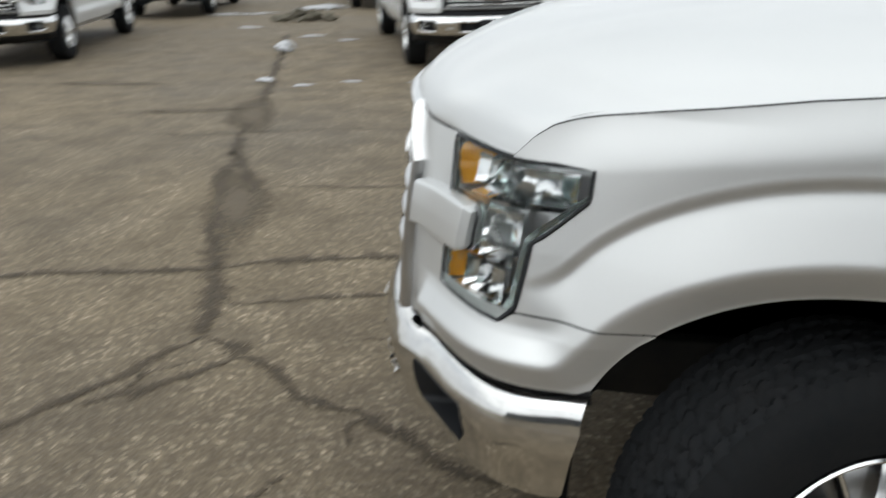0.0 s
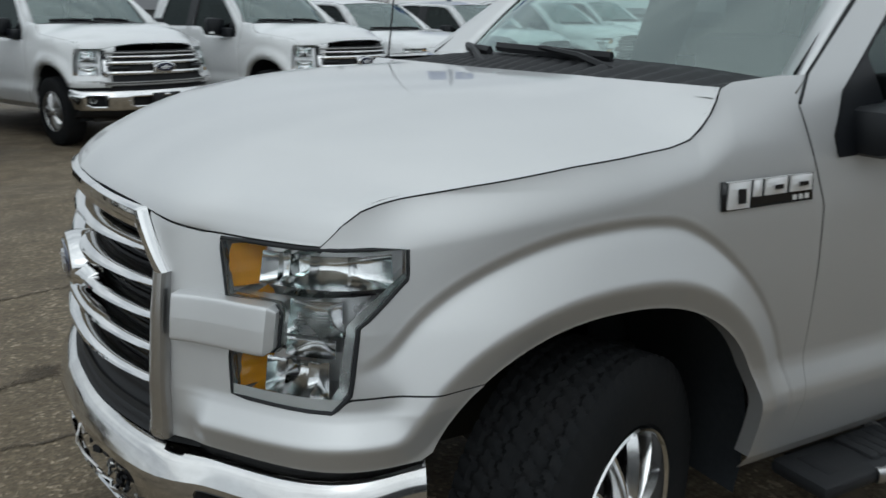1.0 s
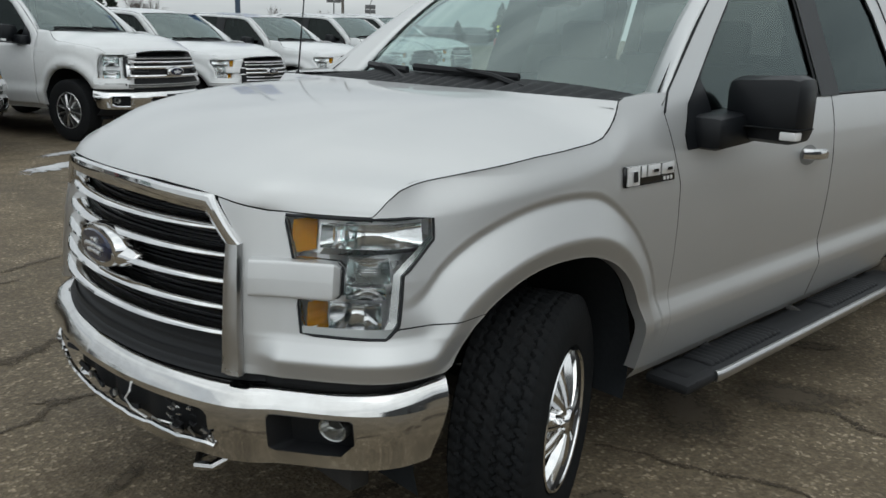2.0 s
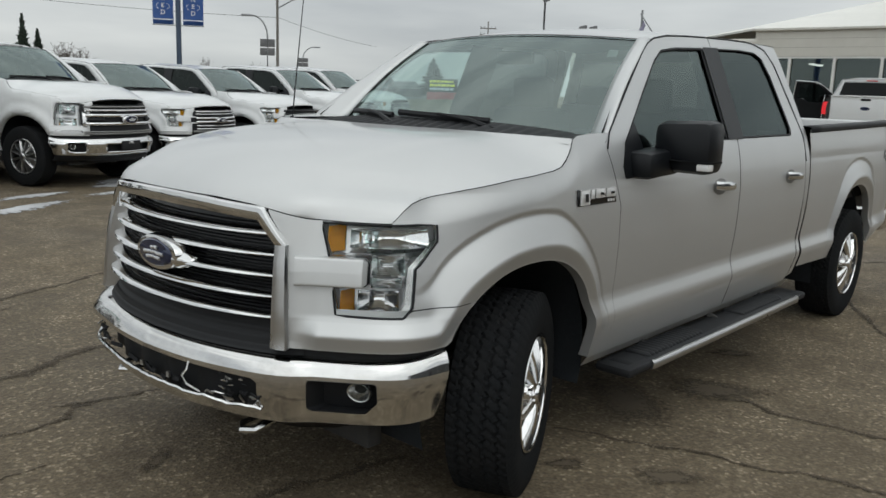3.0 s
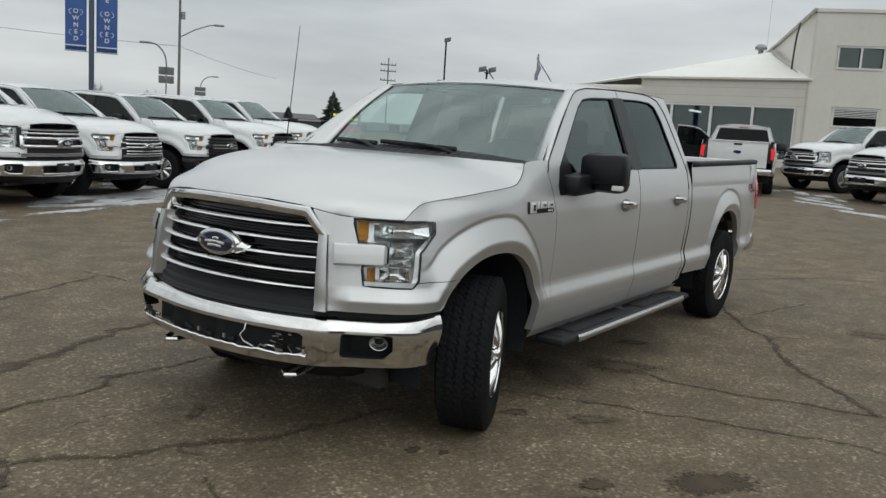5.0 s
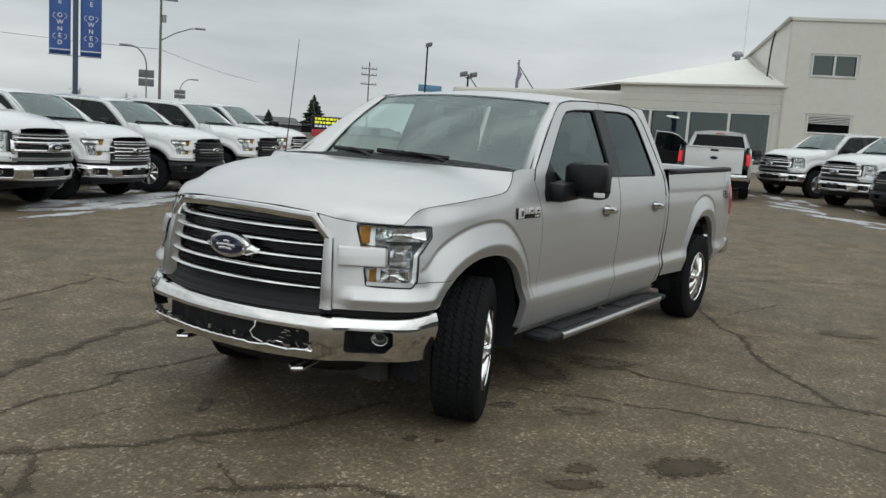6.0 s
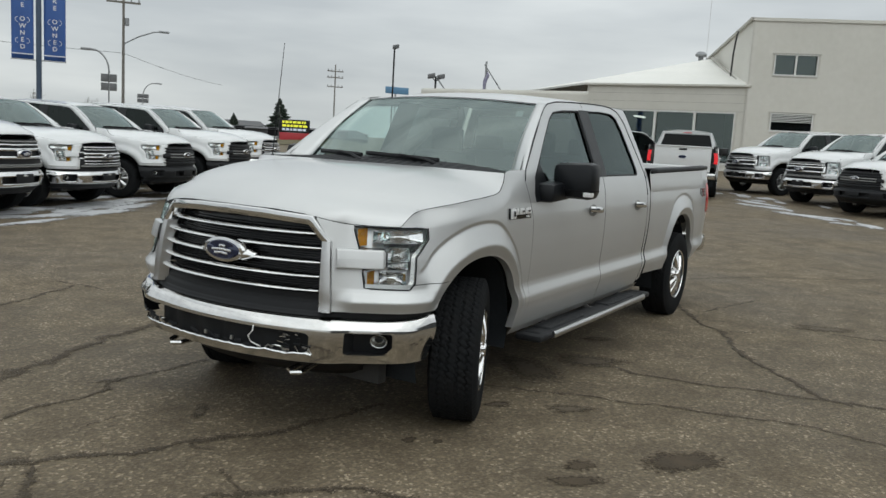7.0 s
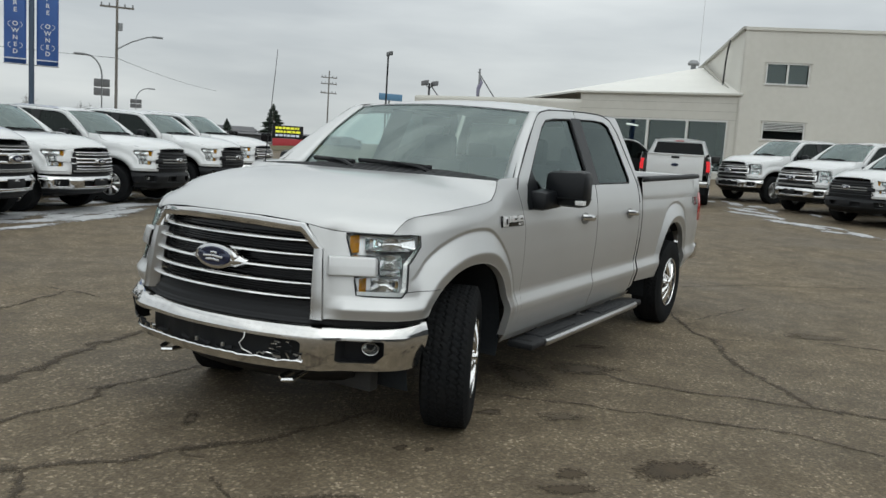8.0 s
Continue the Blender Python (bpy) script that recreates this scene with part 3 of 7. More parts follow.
    up = lambda m, a, b, off=0.0: skin(m * (S_AXLE + a), b, off)
    def pillar(m):
        outer = lambda f: up(m, lerp(0.50, 1.16, f), lerp(1.362, 1.822, f) + 0.022 * math.sin(f * math.pi))
        inner = lambda f: Vector((lerp(0.60, 1.15, f), m * lerp(0.80, 0.688, f), lerp(1.366, 1.826, f))) + Vector((-0.02, 0, 0.024)) * math.sin(f * math.pi)
        return lattice(lambda u, v: outer(u).lerp(inner(u), v) + Vector((-0.006, m * 0.01, 0.006)) * math.sin(v * math.pi), 16, 4)
    pair(lambda m: part("windshield_pillar", pillar(m), paint, root, thick=0.01))
    def rail(m):
        return lattice(lambda u, v: up(m, lerp(1.16, 2.80, u), lerp(1.822, 1.852, ease(0, 0.15, u)) + rise(lerp(1.16, 2.80, u))).lerp(roof(lerp(0, 1, u), 0.5 + m * 0.5), v), 16, 2)
    pair(lambda m: part("roof_rail", rail(m), paint, root))

    # doors
    f_out = [(door_x, sill), (0.60, 0.75), (0.588, 1.10), (0.536, 1.25), (0.508, 1.335), (0.56, 1.405), (0.80, 1.582), (1.02, 1.738), (1.12, 1.799), (1.18, 1.819), (1.28, 1.836), (1.5, 1.846), (mid_x, 1.849), (mid_x, 1.2), (mid_x, sill)]
    f_win = [(0.628, 1.207), (0.615, 1.26), (0.66, 1.36), (0.95, 1.585), (1.14, 1.725), (1.24, 1.775), (1.40, 1.79), (1.725, 1.797), (1.725, 1.350), (1.55, 1.348), (1.47, 1.32), (1.41, 1.245), (1.36, 1.23)]
    r_out = [(mid_x + 0.008, sill), (mid_x + 0.008, 1.2), (mid_x + 0.008, 1.848), (2.2, 1.850), (2.46, 1.845), (2.60, 1.815), (2.68, 1.74), (2.76, 1.55), (2.83, 1.34), (2.84, 1.0), (2.825, 0.70), (2.80, sill + 0.05), (2.76, sill)]
    r_win = [(1.90, 1.352), (1.90, 1.798), (2.2, 1.802), (2.43, 1.797), (2.52, 1.765), (2.575, 1.68), (2.64, 1.46), (2.655, 1.385), (2.63, 1.355)]
    corner = [(2.848, 0.72), (2.848, 1.0), (2.838, 1.34), (2.768, 1.55), (2.688, 1.74), (2.608, 1.822), (2.47, 1.852), (2.79, 1.846), (2.86, 1.60), (cab_x, 1.38), (2.915, 1.20), (2.905, 0.90), (2.885, 0.72), (2.87, sill + 0.04), (2.78, sill + 0.02), (2.812, sill + 0.05), (2.835, 0.70)]
    f_out, f_win, r_out, r_win, corner = (raised(loop) for loop in (f_out, f_win, r_out, r_win, corner))
    def door(m, name2, out, win, handle_x, tint):
        d = part(name2, cutout(out, [win], step, lambda a, b: up(m, a, b)), paint, root, thick=0.012)
        pane = cutout([(a, b) for a, b in win], [], 0.06, lambda a, b: up(m, a, b, -0.012))
        if m > 0 and style != "bars":
            bmesh.ops.reverse_faces(pane, faces=pane.faces[:])
        part("window", pane, tint, d)
        cx, cz = np.mean([p[0] for p in win]), np.mean([p[1] for p in win])
        def seal(u, v):
            k = u * len(win)
            i, g = int(k) % len(win), k - int(k)
            p, q = win[i], win[(i + 1) % len(win)]
            a, b = lerp(p[0], q[0], g), lerp(p[1], q[1], g)
            f = lerp(0.955, 1.0, v)
            return up(m, cx + (a - cx) * f, cz + (b - cz) * f, -0.004 + 0.006 * math.sin(v * math.pi))
        part("window_seal", lattice(seal, len(win) * 4, 4, True), BLACK, d)
        y = 0.983
        # flush disc; on the hero its grey stands in for the recess's shade
        cup = lattice(lambda u, v: up(m, handle_x + 0.085 * math.cos(u * math.tau) * v + 0.08, 1.118 + 0.042 * math.sin(u * math.tau) * v, 0.002 - 0.0015 * v), 20, 3, True)
        part("handle_recess", cup, GREYTRIM if style == "bars" else low, d)
        pts = [up(m, handle_x + 0.19 * f, 1.128 - 0.010 * f, 0.012 + 0.038 * math.sin(f * math.pi) ** 0.5) for f in [k / 10 for k in range(11)]]
        part("door_handle", tube(pts, 0.015, 8, 1.5), CHROME if style == "bars" else paint, d, "chrome door handle" if style == "bars" else "")
        return d
    tint_r = PRIVACY if style == "bars" else LOTGLASS
    doors = {}
    for m in (-1, 1):
        doors[m] = door(m, "front_door", f_out, f_win, 1.50, DOORGLASS if style == "bars" else LOTGLASS)
        door(m, "rear_door", r_out, r_win, 2.50, tint_r)
        part("cab_corner", cutout(corner, [], step, lambda a, b: up(m, a, b)), paint, root, thick=0.012)
        post = raised([(1.715, 1.352), (1.715, 1.80), (1.905, 1.802), (1.905, 1.352)])
        part("door_post_trim", cutout(post, [], 0.05, lambda a, b: up(m, a, b, 0.007)), MIRRORBLACK, root)
        # dark inner trims behind the gaps round the doors, added to block daylight
        part("pillar_trim", lattice(lambda u, v: up(m, lerp(1.62, 1.925, u), lerp(0.55, 1.84, v), -0.035), 2, 10), DASH, root)
        rear_gap = [(2.44, 1.848), (2.604, 1.818), (2.684, 1.74), (2.764, 1.55), (2.834, 1.34), (2.844, 1.0), (2.83, 0.70), (2.80, 0.48)]
        front_gap = [(0.60, 0.50), (0.594, 0.75), (0.583, 1.10), (0.53, 1.25), (0.505, 1.337), (0.555, 1.402), (0.80, 1.586), (1.02, 1.742), (1.12, 1.802), (1.20, 1.826)]
        for path, width in ((raised(rear_gap), 0.05), (raised(front_gap), 0.010)):
            def strip(u, v):
                k = u * (len(path) - 1)
                i = min(int(k), len(path) - 2)
                a, b = (lerp(path[i][j], path[i + 1][j], k - i) for j in range(2))
                return up(m, a + width * (2 * v - 1), b, -0.032)
            part("pillar_trim", lattice(strip, 3 * (len(path) - 1), 2), DASH, root)
        line = raised([(0.508, 1.337), (0.552, 1.402), (0.80, 1.584), (1.02, 1.740), (1.12, 1.801), (1.20, 1.827), (1.35, 1.845), (1.6, 1.851), (1.83, 1.853), (2.1, 1.854), (2.36, 1.853), (2.48, 1.845), (2.604, 1.818), (2.684, 1.740), (2.764, 1.550), (2.836, 1.340), (2.846, 1.2)])
        part("door_seam", tube([up(m, a, b, 0.0005) for a, b in line], 0.0048 if style == "bars" else 0.004, 5), BLACK, root)
        # rocker band under the doors
        part("rocker_panel", lattice(lambda u, v: skin(m * (S_AXLE + lerp(0.47, 2.86, u)), lerp(0.445, 0.40, v), lerp(-0.004, -0.02, v)), 8, 2), low, root)
        # towing mirror, with its lamp
        mir = part("door_mirror", merge(
            warp(box((0.832, min(m * 0.955, m * 1.243), 1.232), (1.00, max(m * 0.955, m * 1.243), 1.464), 0.045), lambda x, y, z: (x + 0.10 * (1.243 - abs(y)) * (x < 0.9), y, z - 0.05 * (1.243 - abs(y)) * (z > 1.35))),
            warp(box((0.68, min(m * 0.90, m * 1.06), 1.218), (0.97, max(m * 0.90, m * 1.06), 1.335), 0.03), lambda x, y, z: (x, y, z - 0.012 * (x < 0.8)))), MIRRORBLACK, doors[m], "black plastic mirror housing")
        part("mirror_seam", box((0.829, min(m * 0.98, m * 1.246), 1.284), (0.96, max(m * 0.98, m * 1.246), 1.289), 0.002), RUBBER, mir)
        # mirror glass gets a dark metal, standing in for its dark reflection
        part("mirror_glass", box((1.0, min(m * 1.0, m * 1.20), 1.27), (1.004, max(m * 1.0, m * 1.20), 1.43), 0.001), BARREL, mir)
        sail = [(0.625, 1.209), (0.617, 1.262), (0.66, 1.358), (0.775, 1.445), (0.80, 1.34), (0.83, 1.214)]
        part("mirror_mount", cutout(sail, [], 0.05, lambda a, b: up(m, a, b, 0.004)), MIRRORBLACK, doors[m])
        part("mirror_lamp", box((0.832, min(m * 1.185, m * 1.243), 1.250), (0.88, max(m * 1.185, m * 1.243), 1.280), 0.006), WHITELENS, mir)

    rear_w = [(-0.78, 1.37), (-0.66, 1.795), (0.66, 1.795), (0.78, 1.37)]
    rear_o = [(-0.90, 0.55), (-0.93, 1.30), (-0.90, 1.40), (-0.71, 1.868), (-0.3, 1.925), (0.3, 1.925), (0.71, 1.868), (0.90, 1.40), (0.93, 1.30), (0.90, 0.55)]
    back_x = lambda b: 2.88 - 0.10 * max(0.0, b - 1.40) / 0.45
    part("cab_back", cutout(rear_o, [rear_w], 0.04, lambda a, b: Vector((back_x(b), a, b))), paint, root, thick=0.01)
    part("rear_window", cutout(rear_w, [], 0.1, lambda a, b: Vector((back_x(b) - 0.006, a, b))), tint_r, root)
    part("brake_lamp", box((2.785, -0.13, 1.835), (2.815, 0.13, 1.86), 0.006), RED, root)

    # cabin
    bm = box((0.62, -0.80, 0.50), (2.85, 0.80, 0.56))
    for m in (-1, 1):
        add_box(bm, (0.62, min(m * 0.86, m * 0.90), 0.5), (2.85, max(m * 0.86, m * 0.90), 1.20))
    part("cabin_tub", bm, MATTE, root)
    part("dashboard", box((0.50, -0.84, 0.85), (0.98, 0.84, 1.31), 0.06), DASH, root)
    part("steering_wheel", merge(warp(lathe([(0.19 + 0.016 * math.cos(k * math.tau / 6), 0.016 * math.sin(k * math.tau / 6)) for k in range(7)], 24), lambda x, y, z: Vector((1.12 + 0.35 * z + y, -0.40 + x, 1.20 + 0.92 * z))), tube([(0.95, -0.40, 1.12), (1.12, -0.40, 1.20)], 0.05, 8)), BLACK, root)
    for y in (-0.40, 0.40):
        seat = box((1.28, y - 0.26, 0.72), (1.82, y + 0.26, 0.98), 0.06)
        add_box(seat, (1.72, y - 0.26, 0.90), (1.90, y + 0.26, 1.47), 0.06)
        add_box(seat, (1.78, y - 0.14, 1.46), (1.88, y + 0.14, 1.66), 0.04)
        part("seat", seat, SEAT, root)
    seat = box((2.20, -0.72, 0.70), (2.60, 0.72, 0.96), 0.05)
    add_box(seat, (2.58, -0.72, 0.90), (2.72, 0.72, 1.50), 0.05)
    for y in (-0.45, 0.45):
        add_box(seat, (2.60, y - 0.13, 1.48), (2.69, y + 0.13, 1.62), 0.03)
    part("rear_bench", seat, SEAT, root)
    part("inside_mirror", box((1.08, -0.12, 1.70), (1.11, 0.12, 1.765), 0.012), BLACK, root)

    # load bed
    rail_z = lambda x: 1.392 + 0.016 * (x - 2.94)
    bed_arch = [(a, max(b, 0.5)) for a, b in arch(0.455, 0.535, rear_axle, 0.45)]
    bed = [(2.912, 0.52), (2.912, 0.72), (2.926, 0.90), (2.932, 1.20), (2.915, rail_z(2.94)), (3.6, rail_z(3.6)), (4.3, rail_z(4.3)), (tail_x - 0.02, rail_z(5.0)), (tail_x - 0.005, 1.27), (tail_x - 0.075, 1.26), (tail_x - 0.07, 0.96), (tail_x - 0.005, 0.955), (tail_x - 0.02, 0.66), (tail_x - 0.10, 0.62), (4.62, 0.585), (4.47, 0.50)] + bed_arch[::-1]
    bed_skin = lambda m: (lambda a, b: skin(m * (S_AXLE + a), b if b < 1.22 else 1.22, (0.0 if b < 1.22 else -0.02 * ease(1.22, 1.44, b)) - 0.03 * ease(4.6, 5.05, a)) + Vector((0, 0, max(0, b - 1.22))))
    for m in (-1, 1):
        part("bed_side", cutout(bed, [], step, bed_skin(m)), paint, root, thick=0.012)
        cap = [(0.006, -0.022), (0.007, 0.004), (0.0, 0.014), (-0.05, 0.018), (-0.092, 0.014), (-0.098, 0.002), (-0.098, -0.05)]
        def rail_cap(u, v):
            k = v * 6
            i = min(int(k), 5)
            dy, dz = (lerp(cap[i][j], cap[i + 1][j], k - i) for j in range(2))
            x = lerp(2.93, 5.0, u)
            return bed_skin(m)(x, rail_z(x)) + Vector((0, m * dy, dz))
        part("bed_rail_cap", lattice(rail_cap, 10, 12), BLACK, root, "black bed-rail cap", thick=0.004)
        part("bed_inner_wall", lattice(lambda u, v: (lerp(2.96, 4.98, u), m * 0.87, lerp(0.90, rail_z(lerp(2.96, 4.98, u)) - 0.03, v)), 2, 2), MATTE, root)
        lamp = lattice(lambda u, v: skin(m * (S_AXLE + tail_x - 0.075 + 0.085 * min(u * 2, 1)), lerp(0.958, 1.262, v), 0.004 - 0.03 + 0.006 * math.sin(v * math.pi)) + Vector((0, -m * 0.10 * max(0, u * 2 - 1), 0)), 8, 6)
        part("tail_lamp", lamp, RED, root, "red tail lamp")
    part("bed_floor", box((2.95, -0.87, 0.86), (4.99, 0.87, 0.90)), MATTE, root)
    part("bed_front_wall", box((2.945, -0.87, 0.60), (2.975, 0.87, 1.395)), MATTE, root)
    gate = box((tail_x - 0.06, -0.775, 0.72), (tail_x + 0.005, 0.775, 1.425), 0.012)
    add_box(gate, (tail_x - 0.005, -0.775, 1.395), (tail_x + 0.035, 0.775, 1.43), 0.010)
    gate = part("tailgate", gate, paint, root)
    part("tailgate_handle", box((tail_x, -0.11, 1.305), (tail_x + 0.02, 0.11, 1.36), 0.008), CHROME if style == "bars" else BLACK, gate)
    part("oval_emblem", warp(lathe([(0.001, 0.016), (0.8, 0.016), (1.0, 0.0)], 32), lambda x, y, z: (tail_x + 0.004 + y, 0.11 * x, 1.12 + 0.045 * z)), DARKBLUE, gate)
    part("rear_bumper", box((tail_x + 0.01, -0.93, 0.53), (tail_x + 0.19, 0.93, 0.70), 0.03), CHROME_DIRTY, root, "chrome rear bumper")

    # chassis, axles, running boards
    bm = bmesh.new()
    for m in (-1, 1):
        add_box(bm, (-0.72, min(m * 0.36, m * 0.46), 0.42), (4.95, max(m * 0.36, m * 0.46), 0.58), 0.01)
    for x in (0.0, rear_axle):
        add_tube(bm, [(x, -0.72, 0.40), (x, 0.72, 0.40)], 0.055, 8)
    add_box(bm, (0.2, -0.35, 0.33), (3.2, 0.35, 0.52), 0.04)
    add_box(bm, (-0.62, -0.74, 0.30), (-0.55, 0.74, 0.55), 0.01)
    add_tube(bm, [(3.0, 0.5, 0.42), (4.4, 0.55, 0.42)], 0.09, 8)
    # unseen floor and tank boxes, added to keep light from under the truck
    add_box(bm, (0.55, -0.80, 0.46), (2.9, 0.80, 0.49), 0.01)
    add_box(bm, (3.0, -0.30, 0.40), (3.75, 0.62, 0.62), 0.05)
    part("chassis", bm, MATTE, root)
    part("engine_block", box((-0.60, -0.42, 0.5), (0.4, 0.42, 1.05), 0.05), MATTE, root)
    if style == "bars":
        for m in (-1, 1):
            bm = lattice(lambda u, v: (lerp(0.66, 2.72, u), m * lerp(0.90, 1.075, v), 0.372 + 0.008 * math.sin(v * math.pi)), 40, 4)
            for x0 in (0.84, 1.92):
                for k in range(16):
                    x = x0 + 0.036 * k
                    add_box(bm, (x, min(m * 0.93, m * 1.03), 0.374), (x + 0.014, max(m * 0.93, m * 1.03), 0.392), 0.003)
            board = part("running_board", bm, BLACK, root, "black ribbed step board", thick=0.03)
            part("bright_strip", tube([(0.80, m * 1.075, 0.372), (0.82, m * 1.082, 0.372), (2.62, m * 1.082, 0.372), (2.64, m * 1.075, 0.372)], 0.015, 10, 1.5), SATIN, board, "brushed metal edge strip")
            for x0, x1 in ((0.60, 0.82), (2.60, 2.80)):
                part("end_cap", box((x0, min(m * 0.90, m * 1.08), 0.348), (x1, max(m * 0.90, m * 1.08), 0.392), 0.018), BLACK, board)
            for x in (1.0, 1.75, 2.45):
                part("bracket", tube([(x, m * 0.45, 0.47), (x, m * 0.80, 0.43), (x, m * 1.0, 0.365)], 0.02, 6), MATTE, board)
    # badges on the fenders
    if style == "bars":
        for m in (-1, 1):
            plate = lattice(lambda u, v: up(m, lerp(0.250, 0.535, u), lerp(1.120, 1.184, v), 0.004), 10, 2)
            badge = part("fender_badge", plate, GLOSSBLACK, root, "chrome lettered badge on a black ground", thick=0.006)
            lay = lambda a, b, o: up(m, 0.392 - m * a, 1.160 + b, o)
            for a0, a1, tall_by in ((-0.132, -0.066, 0.058), (-0.056, -0.030, 0.036), (-0.020, 0.050, 0.036), (0.060, 0.132, 0.036)):
                z0 = 0.022 - tall_by
                slab = lattice(lambda u, v: lay(lerp(a0, a1, u) + 0.10 * (v - 0.5) * tall_by, lerp(z0, 0.022, v), 0.011 + 0.004 * math.sin(u * math.pi) * math.sin(v * math.pi)), 4, 4)
                slab = part("bright_block", slab, BRIGHT, badge, "chrome raised block", smooth=0, thick=0.004)
                if a1 - a0 > 0.04:
                    part("dark_inset", lattice(lambda u, v: lay(lerp(a0 + 0.024, a1 - 0.018, u), lerp(z0 + 0.012, 0.008, v), 0.0185), 2, 2), GLOSSBLACK, slab, smooth=0)
            part("trim_bar", lattice(lambda u, v: lay(lerp(-0.135, 0.138, u), lerp(0.0225, 0.025, v), 0.009), 6, 1), BRIGHT, badge)
            for k in range(3):
                part("small_mark", lattice(lambda u, v: up(m, 0.465 + 0.020 * k + 0.014 * u, lerp(1.126, 1.138, v), 0.009), 1, 1), BRIGHT, badge)
    else:
        pair(lambda m: part("fender_badge", lattice(lambda u, v: up(m, lerp(0.35, 0.53, u), lerp(1.12, 1.165, v), 0.006), 4, 1), SATIN, root))

    if style == "bars":
        for m in (-1, 1):
            stroke = lambda *pts: tube([bed_skin(m)(a, b) + Vector((0, m * 0.005, 0)) for a, b in pts], 0.007, 4)
            for x in (4.62, 4.81):
                decal = part("side_decal_digit", stroke((x, 1.215), (x - 0.025, 1.16), (x + 0.045, 1.16)), GREYTRIM, root, "grey 4x4 decal", smooth=0)
                part("digit_stem", stroke((x + 0.03, 1.18), (x + 0.03, 1.135)), GREYTRIM, decal, smooth=0)
            part("red_cross", merge(stroke((4.68, 1.21), (4.765, 1.135)), stroke((4.765, 1.21), (4.68, 1.135))), DULLRED, decal, "dull red cross of the decal", smooth=0)

    # wheels
    rim_face = WHEELCHROME if style in ("bars", "chrome") else SATIN
    kind = "six" if style in ("bars", "chrome", "tall") else "plain"
    for m in (-1, 1):
        flip = pose(0, 0, 0, 0, 0, 0 if m < 0 else 180)
        wheel("wheel", root, pose(0.0, m * 0.856, 0.400) @ pose(0, 0, 0, 0, 0, wheel_turn) @ flip, fine=fine, style=kind, face=rim_face)
        wheel("wheel", root, pose(rear_axle, m * 0.856, 0.400) @ pose(0, 0, 0, 0, 20 if fine else 0, 0) @ flip, fine=fine, style=kind, face=rim_face)

    front(root, style, paint, fine)
    return root


def emblem(parent, x, z, rx, rz, mid=0.0):
    """A chrome oval with a dark blue field and a plain pale mark."""
    def oval(fx, fz, depth, back):
        bm = lathe([(0.001, depth), (0.75, depth), (0.93, depth * 0.8), (1.0, 0.0), (1.0, -back)], 40)
        return warp(bm, lambda a, b, c: (x - b, mid + fx * a, z + fz * c))
    ob = part("oval_emblem", oval(rx, rz, 0.022, 0.05), CHROME, parent, "chrome oval with a dark blue field")
    part("field", warp(lathe([(0.001, 0.027), (0.9, 0.027), (1.0, 0.021)], 40), lambda a, b, c: (x - b, mid + rx * 0.80 * a, z + rz * 0.74 * c)), DARKBLUE, ob)
    for k, (y0, y1, z0) in enumerate(((-0.46, 0.46, -0.02), (-0.18, 0.10, 0.26), (-0.30, 0.34, -0.28))):
        part("mark", tube([(x - 0.029, mid + rx * y0, z + rz * z0), (x - 0.030, mid + rx * (y0 + y1) / 2, z + rz * (z0 + 0.06)), (x - 0.029, mid + rx * y1, z + rz * z0)], 0.0040, 6, 1.6), LAMPSILVER, ob)
    return ob


